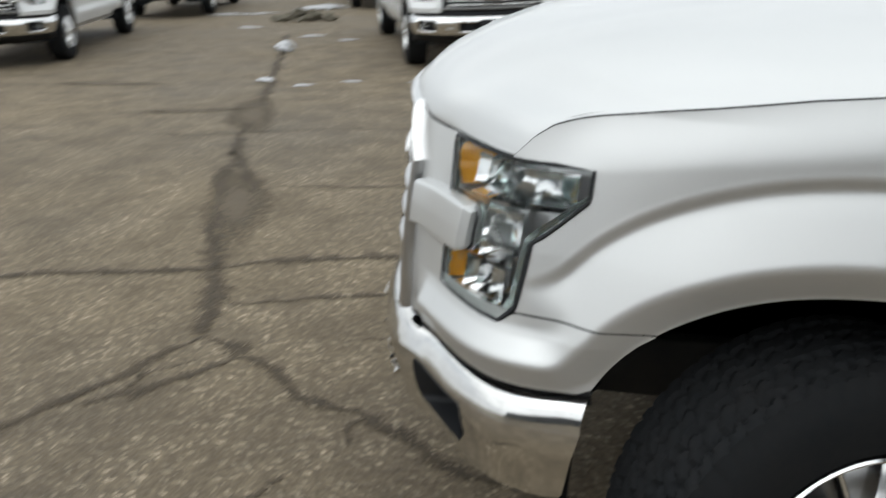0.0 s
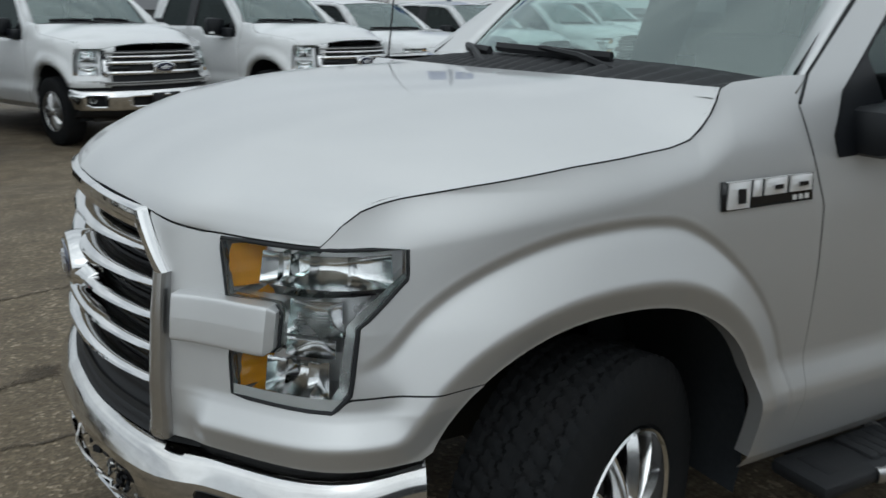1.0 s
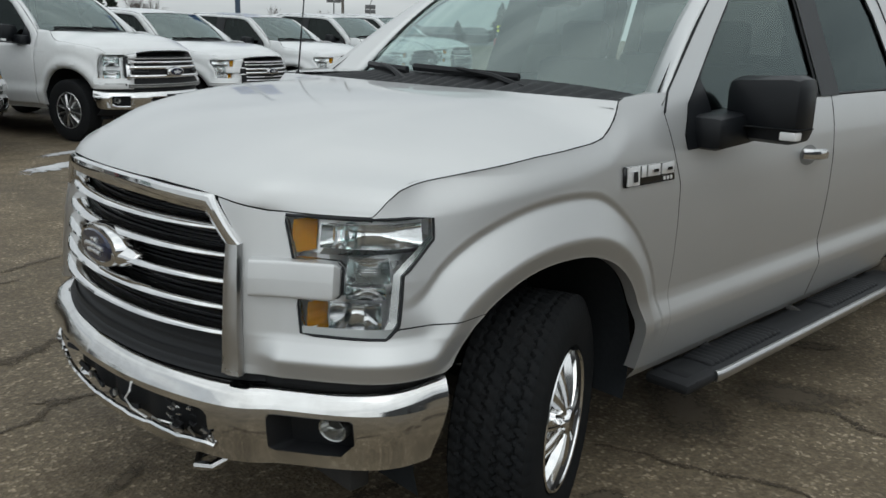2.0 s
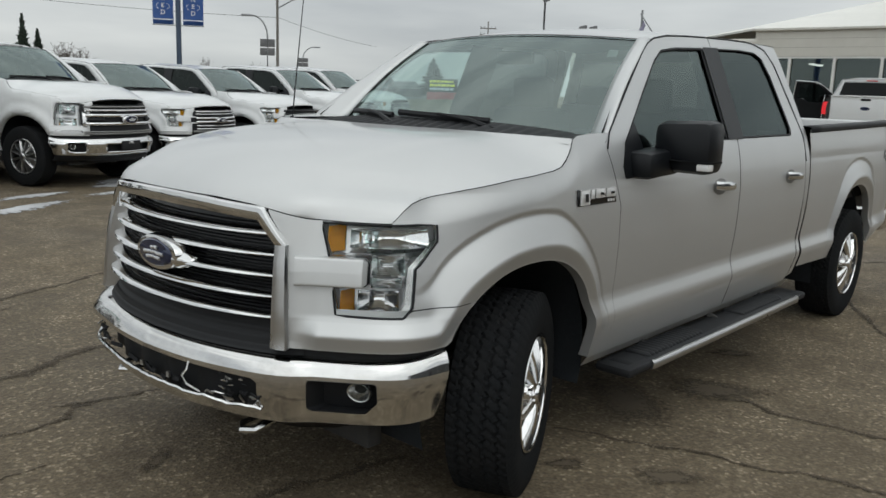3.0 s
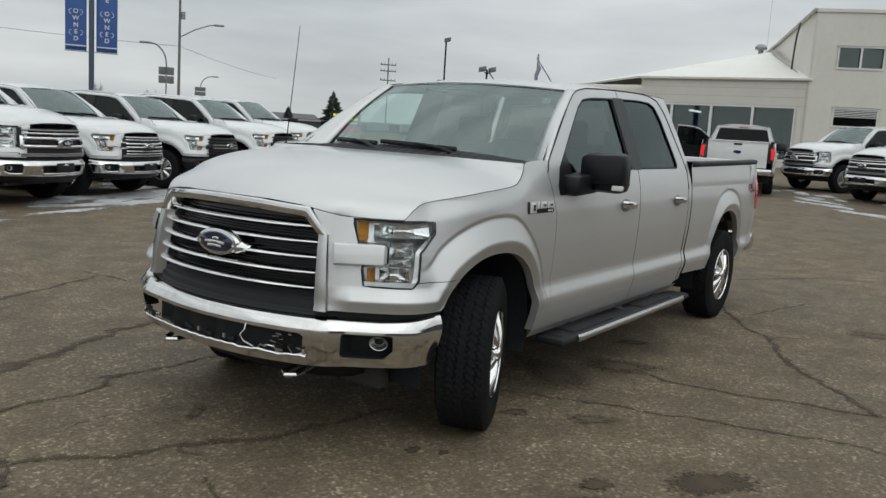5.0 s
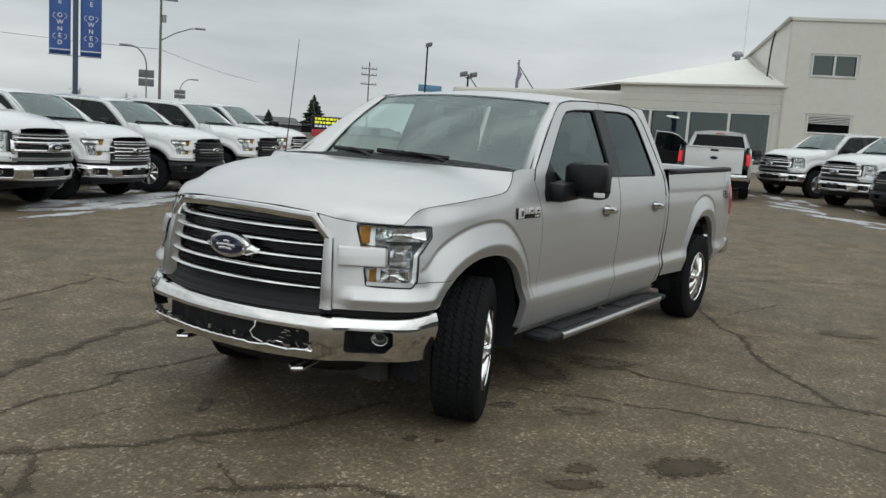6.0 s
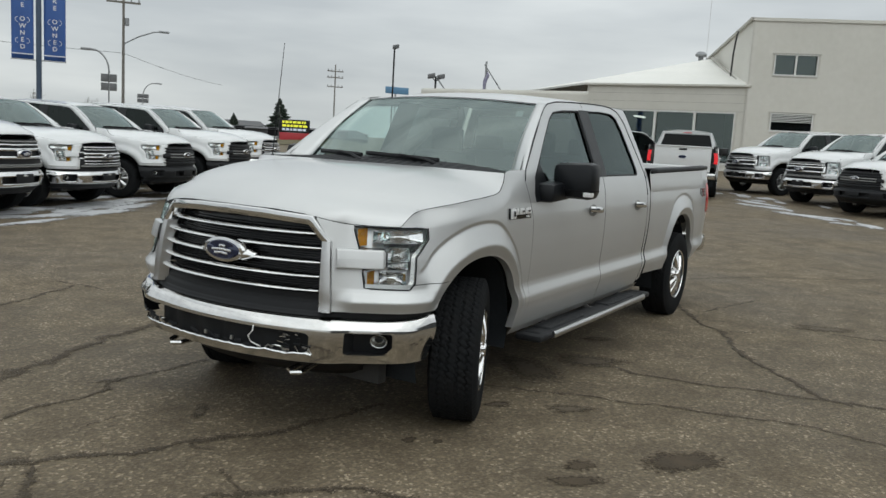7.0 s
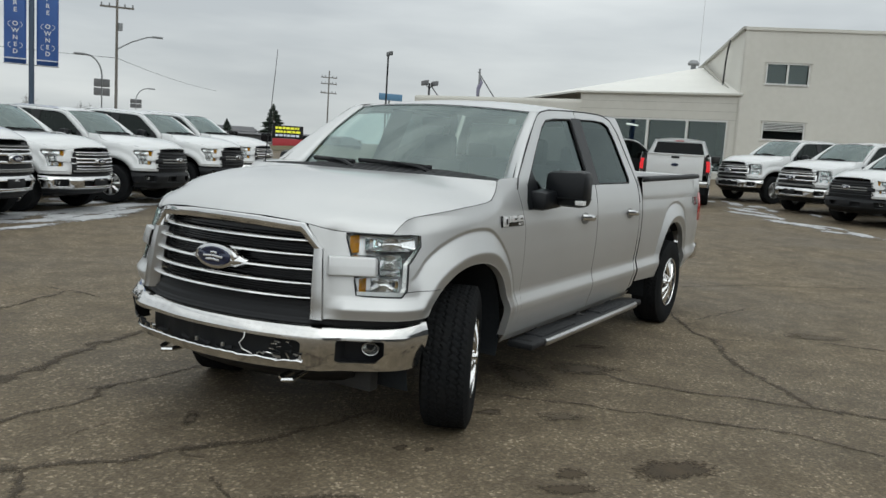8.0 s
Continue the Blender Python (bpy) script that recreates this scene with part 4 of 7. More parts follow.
def headlight(root, m, style, fine):
    """A headlight in its opening: bright bowl, reflectors, amber corners and a clear lens."""
    lamp_loop = TALL_LAMP if style == "tall" else LAMP
    step = 0.012 if fine else 0.03
    root_lamp = part("headlight", cutout(lamp_loop, [], step, lambda a, b: skin(m * a, b, -0.075)), LAMPSILVER, root, "clear headlight with amber reflectors")
    def wall(u, v):
        k = u * len(lamp_loop)
        i, g = int(k) % len(lamp_loop), k - int(k)
        a, b = (lerp(lamp_loop[i][j], lamp_loop[(i + 1) % len(lamp_loop)][j], g) for j in range(2))
        return skin(m * a, b, lerp(0.002, -0.078, v))
    part("bezel", lattice(wall, len(lamp_loop) * 6, 3, True), LAMPSILVER, root_lamp)
    def rim(u, v):
        k = u * len(lamp_loop)
        i, g = int(k) % len(lamp_loop), k - int(k)
        p, q = lamp_loop[i], lamp_loop[(i + 1) % len(lamp_loop)]
        a, b = lerp(p[0], q[0], g), lerp(p[1], q[1], g)
        n = Vector((q[1] - p[1], p[0] - q[0])).normalized()
        w = lerp(-0.0065, 0.001, v)
        return skin(m * (a + n[0] * w), b + n[1] * w, 0.003 * math.sin(v * math.pi) + 0.002)
    part("gasket", lattice(rim, len(lamp_loop) * 6, 3, True), BLACK, root_lamp)
    def trim(u, v):
        k = u * len(lamp_loop)
        i, g = int(k) % len(lamp_loop), k - int(k)
        p, q = lamp_loop[i], lamp_loop[(i + 1) % len(lamp_loop)]
        n = Vector((q[1] - p[1], p[0] - q[0])).normalized()
        widths = [0.004, 0.005, 0.008, 0.016, 0.017, 0.011, 0.006] + [0.004] * 8
        wide = lerp(widths[i], widths[(i + 1) % len(lamp_loop)], g) if style != "tall" else 0.005
        w = lerp(0.002, wide, v)
        return skin(m * (lerp(p[0], q[0], g) + n[0] * w), lerp(p[1], q[1], g) + n[1] * w, lerp(-0.003, -0.012, v))
    part("inner_trim", lattice(trim, len(lamp_loop) * 6, 2, True), LAMPGREY, root_lamp)
    cover = cutout(lamp_loop, [], step, lambda a, b: skin(m * a, b, 0.001))
    if m > 0:
        SURFACE.pop(cover, None)
        bmesh.ops.reverse_faces(cover, faces=cover.faces[:])
    part("lens", cover, LENS, root_lamp)

    def bowl(s0, s1, z0, z1, depth, front=-0.014):
        def fn(u, v):
            a, b = 2 * u - 1, 2 * v - 1
            r = max(abs(a), abs(b))
            return skin(m * lerp(s0, s1, u), lerp(z0, z1, v), front - depth * (1 - r ** 2.2))
        return lattice(fn, 12, 8)
    for s0, s1, z0, z1, d in (((0.800, 1.070, 1.030, 1.092, 0.045), (0.875, 0.975, 0.945, 1.010, 0.035), (0.875, 0.965, 0.905, 0.940, 0.03), (0.835, 0.955, 0.830, 0.898, 0.05)) if style != "tall" else ((0.78, 0.98, 0.97, 1.09, 0.06), (0.78, 0.98, 0.79, 0.92, 0.06))):
        part("reflector", bowl(s0, s1, z0, z1, d), REFLECTOR, root_lamp, smooth=60)
    part("low_beam", warp(lathe([(0.001, 0.02), (0.6, 0.016), (1.0, 0.0), (1.0, -0.05)], 20), lambda a, b, c: skin(m * (0.865 + 0.024 * a), 1.062 + 0.024 * c, -0.045 + b)), LENS, root_lamp)
    for k in range(3):
        part("chrome_fin", lattice(lambda u, v: skin(m * lerp(0.80, 1.06 - 0.05 * k, u), 1.014 - 0.100 * (k == 1) - 0.190 * (k == 2) + 0.01 * v + 0.008 * u, lerp(-0.010, -0.07, v)), 8, 2), CHROME, root_lamp)
    if style == "bars" and m < 0:
        for s in (0.835, 0.862, 0.905, 0.985):
            part("reflector_fin", lattice(lambda u, v: skin(m * (s + 0.012 * u * (1 - v)), lerp(1.034, 1.088, v), lerp(-0.022, -0.06, u)), 4, 4), CHROME, root_lamp, smooth=60)
        for k in range(9):
            z = 0.938 + 0.0055 * k
            part("lens_rib", lattice(lambda u, v: skin(m * lerp(0.892, 0.955, u), z + 0.003 * v, -0.012 - 0.006 * v), 5, 1), LAMPGREY, root_lamp)
        part("reflector_shade", lattice(lambda u, v: skin(m * lerp(0.855, 0.945, u), lerp(1.018, 1.030, v) - 0.010 * math.sin(u * math.pi), -0.016 - 0.03 * v), 8, 3), GREYTRIM, root_lamp)
        part("reflector_shade", lattice(lambda u, v: skin(m * lerp(0.850, 0.935, u), lerp(0.822, 0.842, v) - 0.004 * math.sin(u * math.pi), -0.016 - 0.03 * v), 8, 3), GREYTRIM, root_lamp)
        for s in (0.872, 0.918):
            part("reflector_fin", lattice(lambda u, v: skin(m * (s + 0.010 * u), lerp(0.842, 0.895, v), lerp(-0.022, -0.06, u)), 4, 4), CHROME, root_lamp, smooth=60)
    for z0, z1, s0, s1 in ((1.012, 1.096, 0.726, 0.772), (0.828, 0.892, 0.780, 0.815)) if style != "tall" else ((0.79, 0.86, 0.97, 1.00),):
        part("amber_block", lattice(lambda u, v: skin(m * lerp(s0, s1, u), lerp(z0, z1, v), -0.007 - 0.0024 * math.sin(v * 14) - 0.06 * u), 6, 8), AMBER, root_lamp, "amber corner reflector")
    return root_lamp


def front(root, style, paint, fine):
    """Grille, headlights, bumper and what hangs below it."""
    dirty = CHROME_DIRTY if style == "bars" else CHROME
    chrome = style != "work"
    bumper_mat = dirty if chrome else BLACK
    for m in (-1, 1):
        headlight(root, m, style, fine)

    # ledge of body colour under the lamps, and the bar that reaches into them
    def ledge(m):
        zs = [0.826, 0.820, 0.790, 0.776, 0.722, 0.700, 0.694]
        os = [0.004, 0.004, 0.004, 0.004, 0.004, 0.004, -0.04]
        def fn(u, v):
            k = v * 6
            i = min(int(k), 5)
            z, o = lerp(zs[i], zs[i + 1], k - i), lerp(os[i], os[i + 1], k - i)
            s = lerp(0.622, S_AXLE - 0.455, u)
            fade = ease(0.0, 0.10, u) * (1 - 0.65 * ease(0.55, 1.0, u))
            return skin(m * s, z, 0.002 + o * fade)
        return lattice(fn, 60 if fine else 20, 18 if fine else 6)
    if style != "bars":
        pair(lambda m: part("lamp_ledge", ledge(m), paint, root, thick=0.008))
    def bar(m):
        def fn(u, v):
            a = v * math.tau
            c, s = math.cos(a), math.sin(a)
            k = 0.16
            z = 0.956 + 0.046 * math.copysign(abs(s) ** k, s)
            o = 0.006 + 0.026 * math.copysign(abs(c) ** k, c)
            end = 1 - 0.5 * ease(0.94, 1.0, u)
            return skin(m * lerp(0.622, 0.865, u), 0.956 + (z - 0.956) * (0.5 + 0.5 * end), o * end)
        bm = lattice(fn, 20, 32)
        caps = lattice(lambda u, v: skin(m * 0.865, lerp(0.922, 0.990, v), lerp(-0.01, 0.016, u)), 2, 4)
        return merge(bm, caps)
    if style != "tall":
        pair(lambda m: part("lamp_bar", bar(m), paint, root))

    # grille
    face = lambda y, z, off=0.0: skin(math.copysign(float(np.interp(abs(y), PLAN_XY[:90, 1], PLAN_S[:90])), y), z, off)
    if style == "bars":
        outer = [(-0.609, 0.695), (-0.600, 1.035), (-0.505, 1.150), (-0.25, 1.166), (0, 1.170), (0.25, 1.166), (0.505, 1.150), (0.600, 1.035), (0.609, 0.695)]
        inner = [(-0.556, 0.695), (-0.553, 1.030), (-0.485, 1.098), (-0.25, 1.112), (0, 1.116), (0.25, 1.112), (0.485, 1.098), (0.553, 1.030), (0.556, 0.695)]
        def surround(u, v):
            k = u * (len(outer) - 1)
            i = min(int(k), len(outer) - 2)
            g = k - i
            o = [lerp(outer[i][j], outer[i + 1][j], g) for j in range(2)]
            q = [lerp(inner[i][j], inner[i + 1][j], g) for j in range(2)]
            prof = [(0.0, -0.03), (0.0, 0.012), (0.10, 0.022), (0.45, 0.020), (0.85, 0.008), (1.0, -0.045)]
            n = v * 5
            j = min(int(n), 4)
            f, off = lerp(prof[j][0], prof[j + 1][0], n - j), lerp(prof[j][1], prof[j + 1][1], n - j)
            return skin(lerp(o[0], q[0], f), lerp(o[1], q[1], f), off)
        part("grille_surround", lattice(lambda u, v: surround(lerp(0.125, 0.875, u), v), 96, 10), CHROME, root, "chrome grille surround", smooth=50)
        for a in (0.0, 0.875):
            part("surround_side", lattice(lambda u, v: surround(a + 0.125 * u, v), 12, 10), SATIN, root, "satin grey side of the grille surround", smooth=50)
        part("grille_back", lattice(lambda u, v: face(lerp(-0.53, 0.53, u), lerp(0.64, 1.12, v), -0.075), 24, 8), GLOSSBLACK, root)
        bm = bmesh.new()
        for k in range(29):
            z = 0.765 + 0.0115 * k
            add_tube(bm, [face(y, z, -0.06) for y in np.linspace(-0.52, 0.52, 13)], 0.003, 4)
        part("grille_mesh", bm, BLACK, root, "black honeycomb mesh", smooth=0)
        for k in range(5):
            z = 1.066 - 0.068 * k
            def slat(u, v):
                a = v * math.tau
                s = lerp(-0.556, 0.556, u)
                c, d = math.cos(a), math.sin(a)
                end = 1 - 0.30 * abs(2 * u - 1) ** 4
                rise = 0.0105 * end * math.copysign(abs(d) ** 0.7, d)
                out = -0.030 + 0.030 * end * math.copysign(abs(c) ** 0.7, c) - 0.010 * d
                return skin(s, z + rise, out)
            part("grille_bar", lattice(slat, 48, 14), CHROME, root, smooth=50)
        emblem(root, -0.982, 0.943, 0.142, 0.066, -0.018)
        def wing(m):
            return lattice(lambda u, v: (-0.972 + 0.035 * u + 0.03 * math.sin(v * math.pi) * -1, -0.018 + m * lerp(0.11, 0.190, u), 0.930 + lerp(-0.036, 0.036, v) * (1 - 0.6 * u)), 8, 8)
        pair(lambda m: part("emblem_wing", wing(m), CHROME, root, thick=0.01))
        part("grille_skirt", lattice(lambda u, v: face(lerp(-0.60, 0.60, u), lerp(0.772, 0.668, v), lerp(-0.060, -0.022, v) + 0.0015 * math.sin(v * 25)), 24, 24), BLACK, root, "ribbed black plastic skirt")
    else:
        wide = {"tall": 0.66, "chrome": 0.56, "work": 0.62}[style]
        top_z = 1.095
        low_z = {"tall": 0.70, "chrome": 0.735, "work": 0.715}[style]
        part("grille_back", lattice(lambda u, v: face(lerp(-wide, wide, u), lerp(low_z, top_z, v), 0.004), 24, 8), BLACK, root, "dark grille")
        def blade(y0, y1, z, high, out, mat, cuts=16):
            part("grille_bar", lattice(lambda u, v: face(lerp(y0, y1, u), z + high * (v - 0.5), out + 0.012 * math.sin(v * math.pi)), cuts, 4), mat, root, thick=0.012)
        if style == "tall":
            # a wide chrome frame holds two stout bars with the emblem between them
            for z, high in ((1.025, 0.020), (0.960, 0.042), (0.850, 0.042)):
                blade(-0.60, 0.60, z, high, 0.026, CHROME)
            for m in (-1, 1):
                blade(m * 0.590, m * 0.635, 0.905, 0.20, 0.008, CHROME, 4)
                blade(m * 0.40, m * 0.585, 0.903, 0.042, 0.020, BLACK, 4)
            for z in (1.068, 0.745, 0.720):
                blade(-0.62, 0.62, z, 0.012, 0.010, GREYTRIM)
        elif style == "chrome":
            for z, high in ((1.078, 0.016), (1.035, 0.014), (0.965, 0.034), (0.905, 0.034), (0.840, 0.014), (0.790, 0.014)):
                blade(-0.52, 0.52, z, high, 0.022, CHROME)
            for m in (-1, 1):
                blade(m * 0.50, m * 0.585, 0.985, 0.022, 0.010, CHROME, 5)
                blade(m * 0.50, m * 0.585, 0.885, 0.022, 0.010, CHROME, 5)
                blade(m * 0.545, m * 0.59, 0.934, 0.075, 0.004, BLACK, 4)
            blade(-0.56, 0.56, 0.748, 0.020, 0.014, GREYTRIM)
        else:
            for k in range(6):
                blade(-0.58, 0.58, 0.755 + 0.060 * k, 0.018, 0.012, GREYTRIM if k in (2, 3) else BLACK)
            for m in (-1, 1):
                blade(m * 0.50, m * 0.61, 0.905, 0.10, 0.020, BLACK, 4)
        emblem(root, {"tall": -1.050, "chrome": -1.035, "work": -1.025}[style], 0.905 if style == "tall" else 0.930, 0.135 if style != "tall" else 0.15, 0.055 if style != "tall" else 0.064)

    # bumper: the middle is open where its cover is missing
    S1 = 1.126
    hole = [(-0.66, 0.487), (-0.66, 0.592), (-0.3, 0.596), (0.0, 0.597), (0.3, 0.596), (0.52, 0.592), (0.535, 0.576), (0.53, 0.50), (0.50, 0.487), (0.2, 0.483), (-0.3, 0.483)]
    if style == "bars":
        hole = [(-a, b) for a, b in hole]
    else:
        hole = [(-0.42, 0.487), (-0.42, 0.585), (0.42, 0.585), (0.42, 0.487)]
    fogs = [[(m * a, b) for a, b in ((0.668, 0.494), (0.664, 0.50), (0.664, 0.592), (0.672, 0.599), (0.895, 0.599), (0.903, 0.592), (0.905, 0.528), (0.872, 0.486), (0.69, 0.486))] for m in (-1, 1)]
    low_edge = lambda s: 0.446 - 0.008 * (1 - (s / S1) ** 2)
    o_loop = [(s * 0.955, low_edge(s)) for s in np.linspace(-S1, S1, 15).tolist()] + [(s, 0.612) for s in np.linspace(S1, -S1, 15).tolist()]
    def bskin(s, z):
        bulge = 0.012 * math.sin((z - 0.45) / 0.21 * math.pi)
        p = skin(s, 0.66, 0.012 + bulge - 0.02 * ease(0.60, 0.45, z) + (0.034 if s > 0 else 0.006) * ease(0.30, 0.66, abs(s)) * (1 - ease(0.80, 1.10, abs(s))))
        return Vector((p.x, p.y, z))
    bump = part("front_bumper", cutout(o_loop, [hole] + fogs, 0.014 if fine else 0.04, bskin), bumper_mat, root, "chrome front bumper with its centre cover missing" if style == "bars" else "", thick=0.012)
    def shelf(u, v):
        s = lerp(-S1, S1, u)
        p = bskin(s, 0.612)
        q = skin(s, 0.66, -0.075)
        prof = [(0.0, 0.612), (0.07, 0.626), (0.24, 0.654), (0.42, 0.663), (1.0, 0.670)]
        k = v * 4
        i = min(int(k), 3)
        f, z = (lerp(prof[i][j], prof[i + 1][j], k - i) for j in range(2))
        z += 0.016 * ease(0.84, S1, abs(s)) * min(1, k)
        return Vector((lerp(p.x, q.x, f), lerp(p.y, q.y, f), z))
    part("bumper_top", lattice(shelf, 80 if fine else 20, 8), bumper_mat, bump)
    # black strip put in for the shade between bumper and lamp ledge
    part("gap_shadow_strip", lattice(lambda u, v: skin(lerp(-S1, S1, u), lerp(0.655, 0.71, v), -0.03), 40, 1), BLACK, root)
    part("bumper_core", lattice(lambda u, v: skin(lerp(-0.68, 0.68, u), lerp(0.46, 0.63, v), -0.05 - 0.01 * math.sin(u * 40)), 40, 4), BLACK, bump, "black bumper beam behind the opening")
    for k, m in enumerate((-1, 1)):
        cup = part("fog_lamp_pocket", cutout(fogs[k], [], 0.02, lambda a, b: bskin(a, b) + Vector((0.075, 0, 0))), BLACK, bump)
        f = fogs[k]
        def lip(u, v):
            kk = u * len(f)
            i, g = int(kk) % len(f), kk - int(kk)
            a, b = (lerp(f[i][j], f[(i + 1) % len(f)][j], g) for j in range(2))
            return bskin(a, b) + Vector((0.08 * v - 0.003, 0, 0))
        part("pocket_wall", lattice(lip, 40, 2, True), BLACK, cup)
        c = bskin(m * 0.822, 0.555) + Vector((0.050, 0, 0))
        lampm = Matrix.Translation(c) @ Matrix.Rotation(radians(-90), 4, "Z") @ Matrix.Rotation(radians(m * -20), 4, "Z")
        bm = lathe([(0.001, 0.028), (0.016, 0.024), (0.030, 0.010), (0.038, -0.008), (0.043, -0.010), (0.045, -0.004), (0.046, 0.03)], 24)
        warp(bm, lambda x, y, z: (x * 1.0, y, z * 0.76))
        bmesh.ops.transform(bm, matrix=lampm, verts=bm.verts[:])
        part("fog_lamp", bm, LAMPGREY, cup, "clear fog lamp with a bright bowl")
        part("fog_lens", merge(warp(lathe([(0.001, 0), (1, 0)], 20), lambda a, b, cc: lampm @ Vector((0.042 * a, -0.010, 0.031 * cc)))), LENS, cup)
    if style == "bars":
        # torn edges and wires in the opening
        rnd = random.Random(4)
        for k in range(26):
            s = rnd.uniform(-0.56, 0.64)
            if rnd.random() < 0.6:
                s = rnd.choice((rnd.uniform(-0.52, -0.36), rnd.uniform(0.42, 0.60)))
            z = rnd.choice((0.597, 0.492, 0.50)) + rnd.uniform(-0.008, 0.008)
            a = bskin(s, z)
            bm = box((-0.004, -rnd.uniform(0.008, 0.035), -rnd.uniform(0.003, 0.012)), (0.004, rnd.uniform(0.008, 0.035), rnd.uniform(0.003, 0.012)), 0, Matrix.Translation(a + Vector((0.022, 0, 0))) @ Euler((rnd.uniform(-0.5, 0.5), 0.2, rnd.uniform(-0.5, 0.5))).to_matrix().to_4x4())
            part("broken_edge", bm, BLACK, bump, smooth=0)
        for k in range(9):
            bm = bmesh.new()
            s = rnd.uniform(-0.54, -0.30) if k < 6 else rnd.uniform(0.42, 0.62)
            a, b = bskin(s, rnd.uniform(0.488, 0.51)), bskin(s + rnd.uniform(-0.06, 0.06), rnd.uniform(0.488, 0.52))
            add_tube(bm, [a + Vector((-0.004, 0, 0)), (a + b) / 2 + Vector((-0.012, 0, rnd.uniform(-0.01, 0.015))), b], 0.0035, 5)
            part("bright_tear", bm, SATIN, bump, "bent bright metal strips", smooth=0)
        lip_pts = [bskin(lerp(-0.545, 0.655, k / 48), 0.482 + 0.004 * math.sin(k * 0.9) * (k < 14) + 0.002 * math.sin(k * 2.3)) + Vector((-0.004, 0, 0)) for k in range(49)]
        part("torn_lip", tube(lip_pts, 0.0085, 6, 0.8), CHROME, bump, "bright torn lower lip of the bumper")
        for k in range(14):
            s = rnd.uniform(-0.535, -0.40)
            z = rnd.uniform(0.50, 0.592)
            a = bskin(s, z) + Vector((0.006, 0, 0))
            part("ragged_shred", tube([a, a + Vector((-0.006, rnd.uniform(-0.02, 0.02), rnd.uniform(-0.006, 0.006))), a + Vector((0.0, rnd.uniform(0.01, 0.04), rnd.uniform(-0.01, 0.01)))], rnd.uniform(0.002, 0.005), 5), LAMPGREY if k % 2 else BLACK, bump, smooth=0)
        wire = [bskin(-0.265, 0.60), bskin(-0.27, 0.575) + Vector((-0.01, 0, 0)), bskin(-0.245, 0.545) + Vector((-0.012, 0, 0)), bskin(-0.255, 0.515) + Vector((-0.01, 0, 0)), bskin(-0.295, 0.492)]
        part("loose_wire", tube(wire, 0.0035, 6), WHITELENS, bump, "loose pale wire")
        for s in (0.08, -0.12):
            part("clip", box((-0.006, -0.008, -0.010), (0.006, 0.008, 0.010), 0.002, Matrix.Translation(bskin(s, 0.510) + Vector((0.016, 0, 0)))), SATIN, bump)
        for m in (-1, 1):
            hook = tube([(-0.70, m * 0.47, 0.42), (-0.84, m * 0.475, 0.392), (-0.90, m * 0.468, 0.374), (-0.925, m * 0.43, 0.370), (-0.90, m * 0.392, 0.372), (-0.80, m * 0.385, 0.378)], 0.014, 8)
            part("tow_hook", hook, WHEELCHROME, root, "bare steel tow hook")
    if style != "bars":
        part("valance", lattice(lambda u, v: bskin(lerp(-1.0, 1.0, u), lerp(0.455, 0.36, v)) + Vector((0.02 + 0.10 * v, 0, 0)), 30, 3), BLACK, root, "black lower valance", thick=0.01)
        part("plate_recess", box((-1.056, -0.19, 0.50), (-1.02, 0.19, 0.62), 0.006), BLACK, bump)
    part("air_dam", lattice(lambda u, v: skin(lerp(-0.78, 0.78, u), lerp(0.45, 0.33, v), -0.07 - 0.16 * v), 40, 3), BLACK, root, "black plastic air dam", thick=0.006)


# ---- ground ----
def ground_z(x, y):
    return 0.029 * max(0.0, x - 8.0) if x < 45 else 0.029 * 37 - 0.01 * min(x - 45, 60)


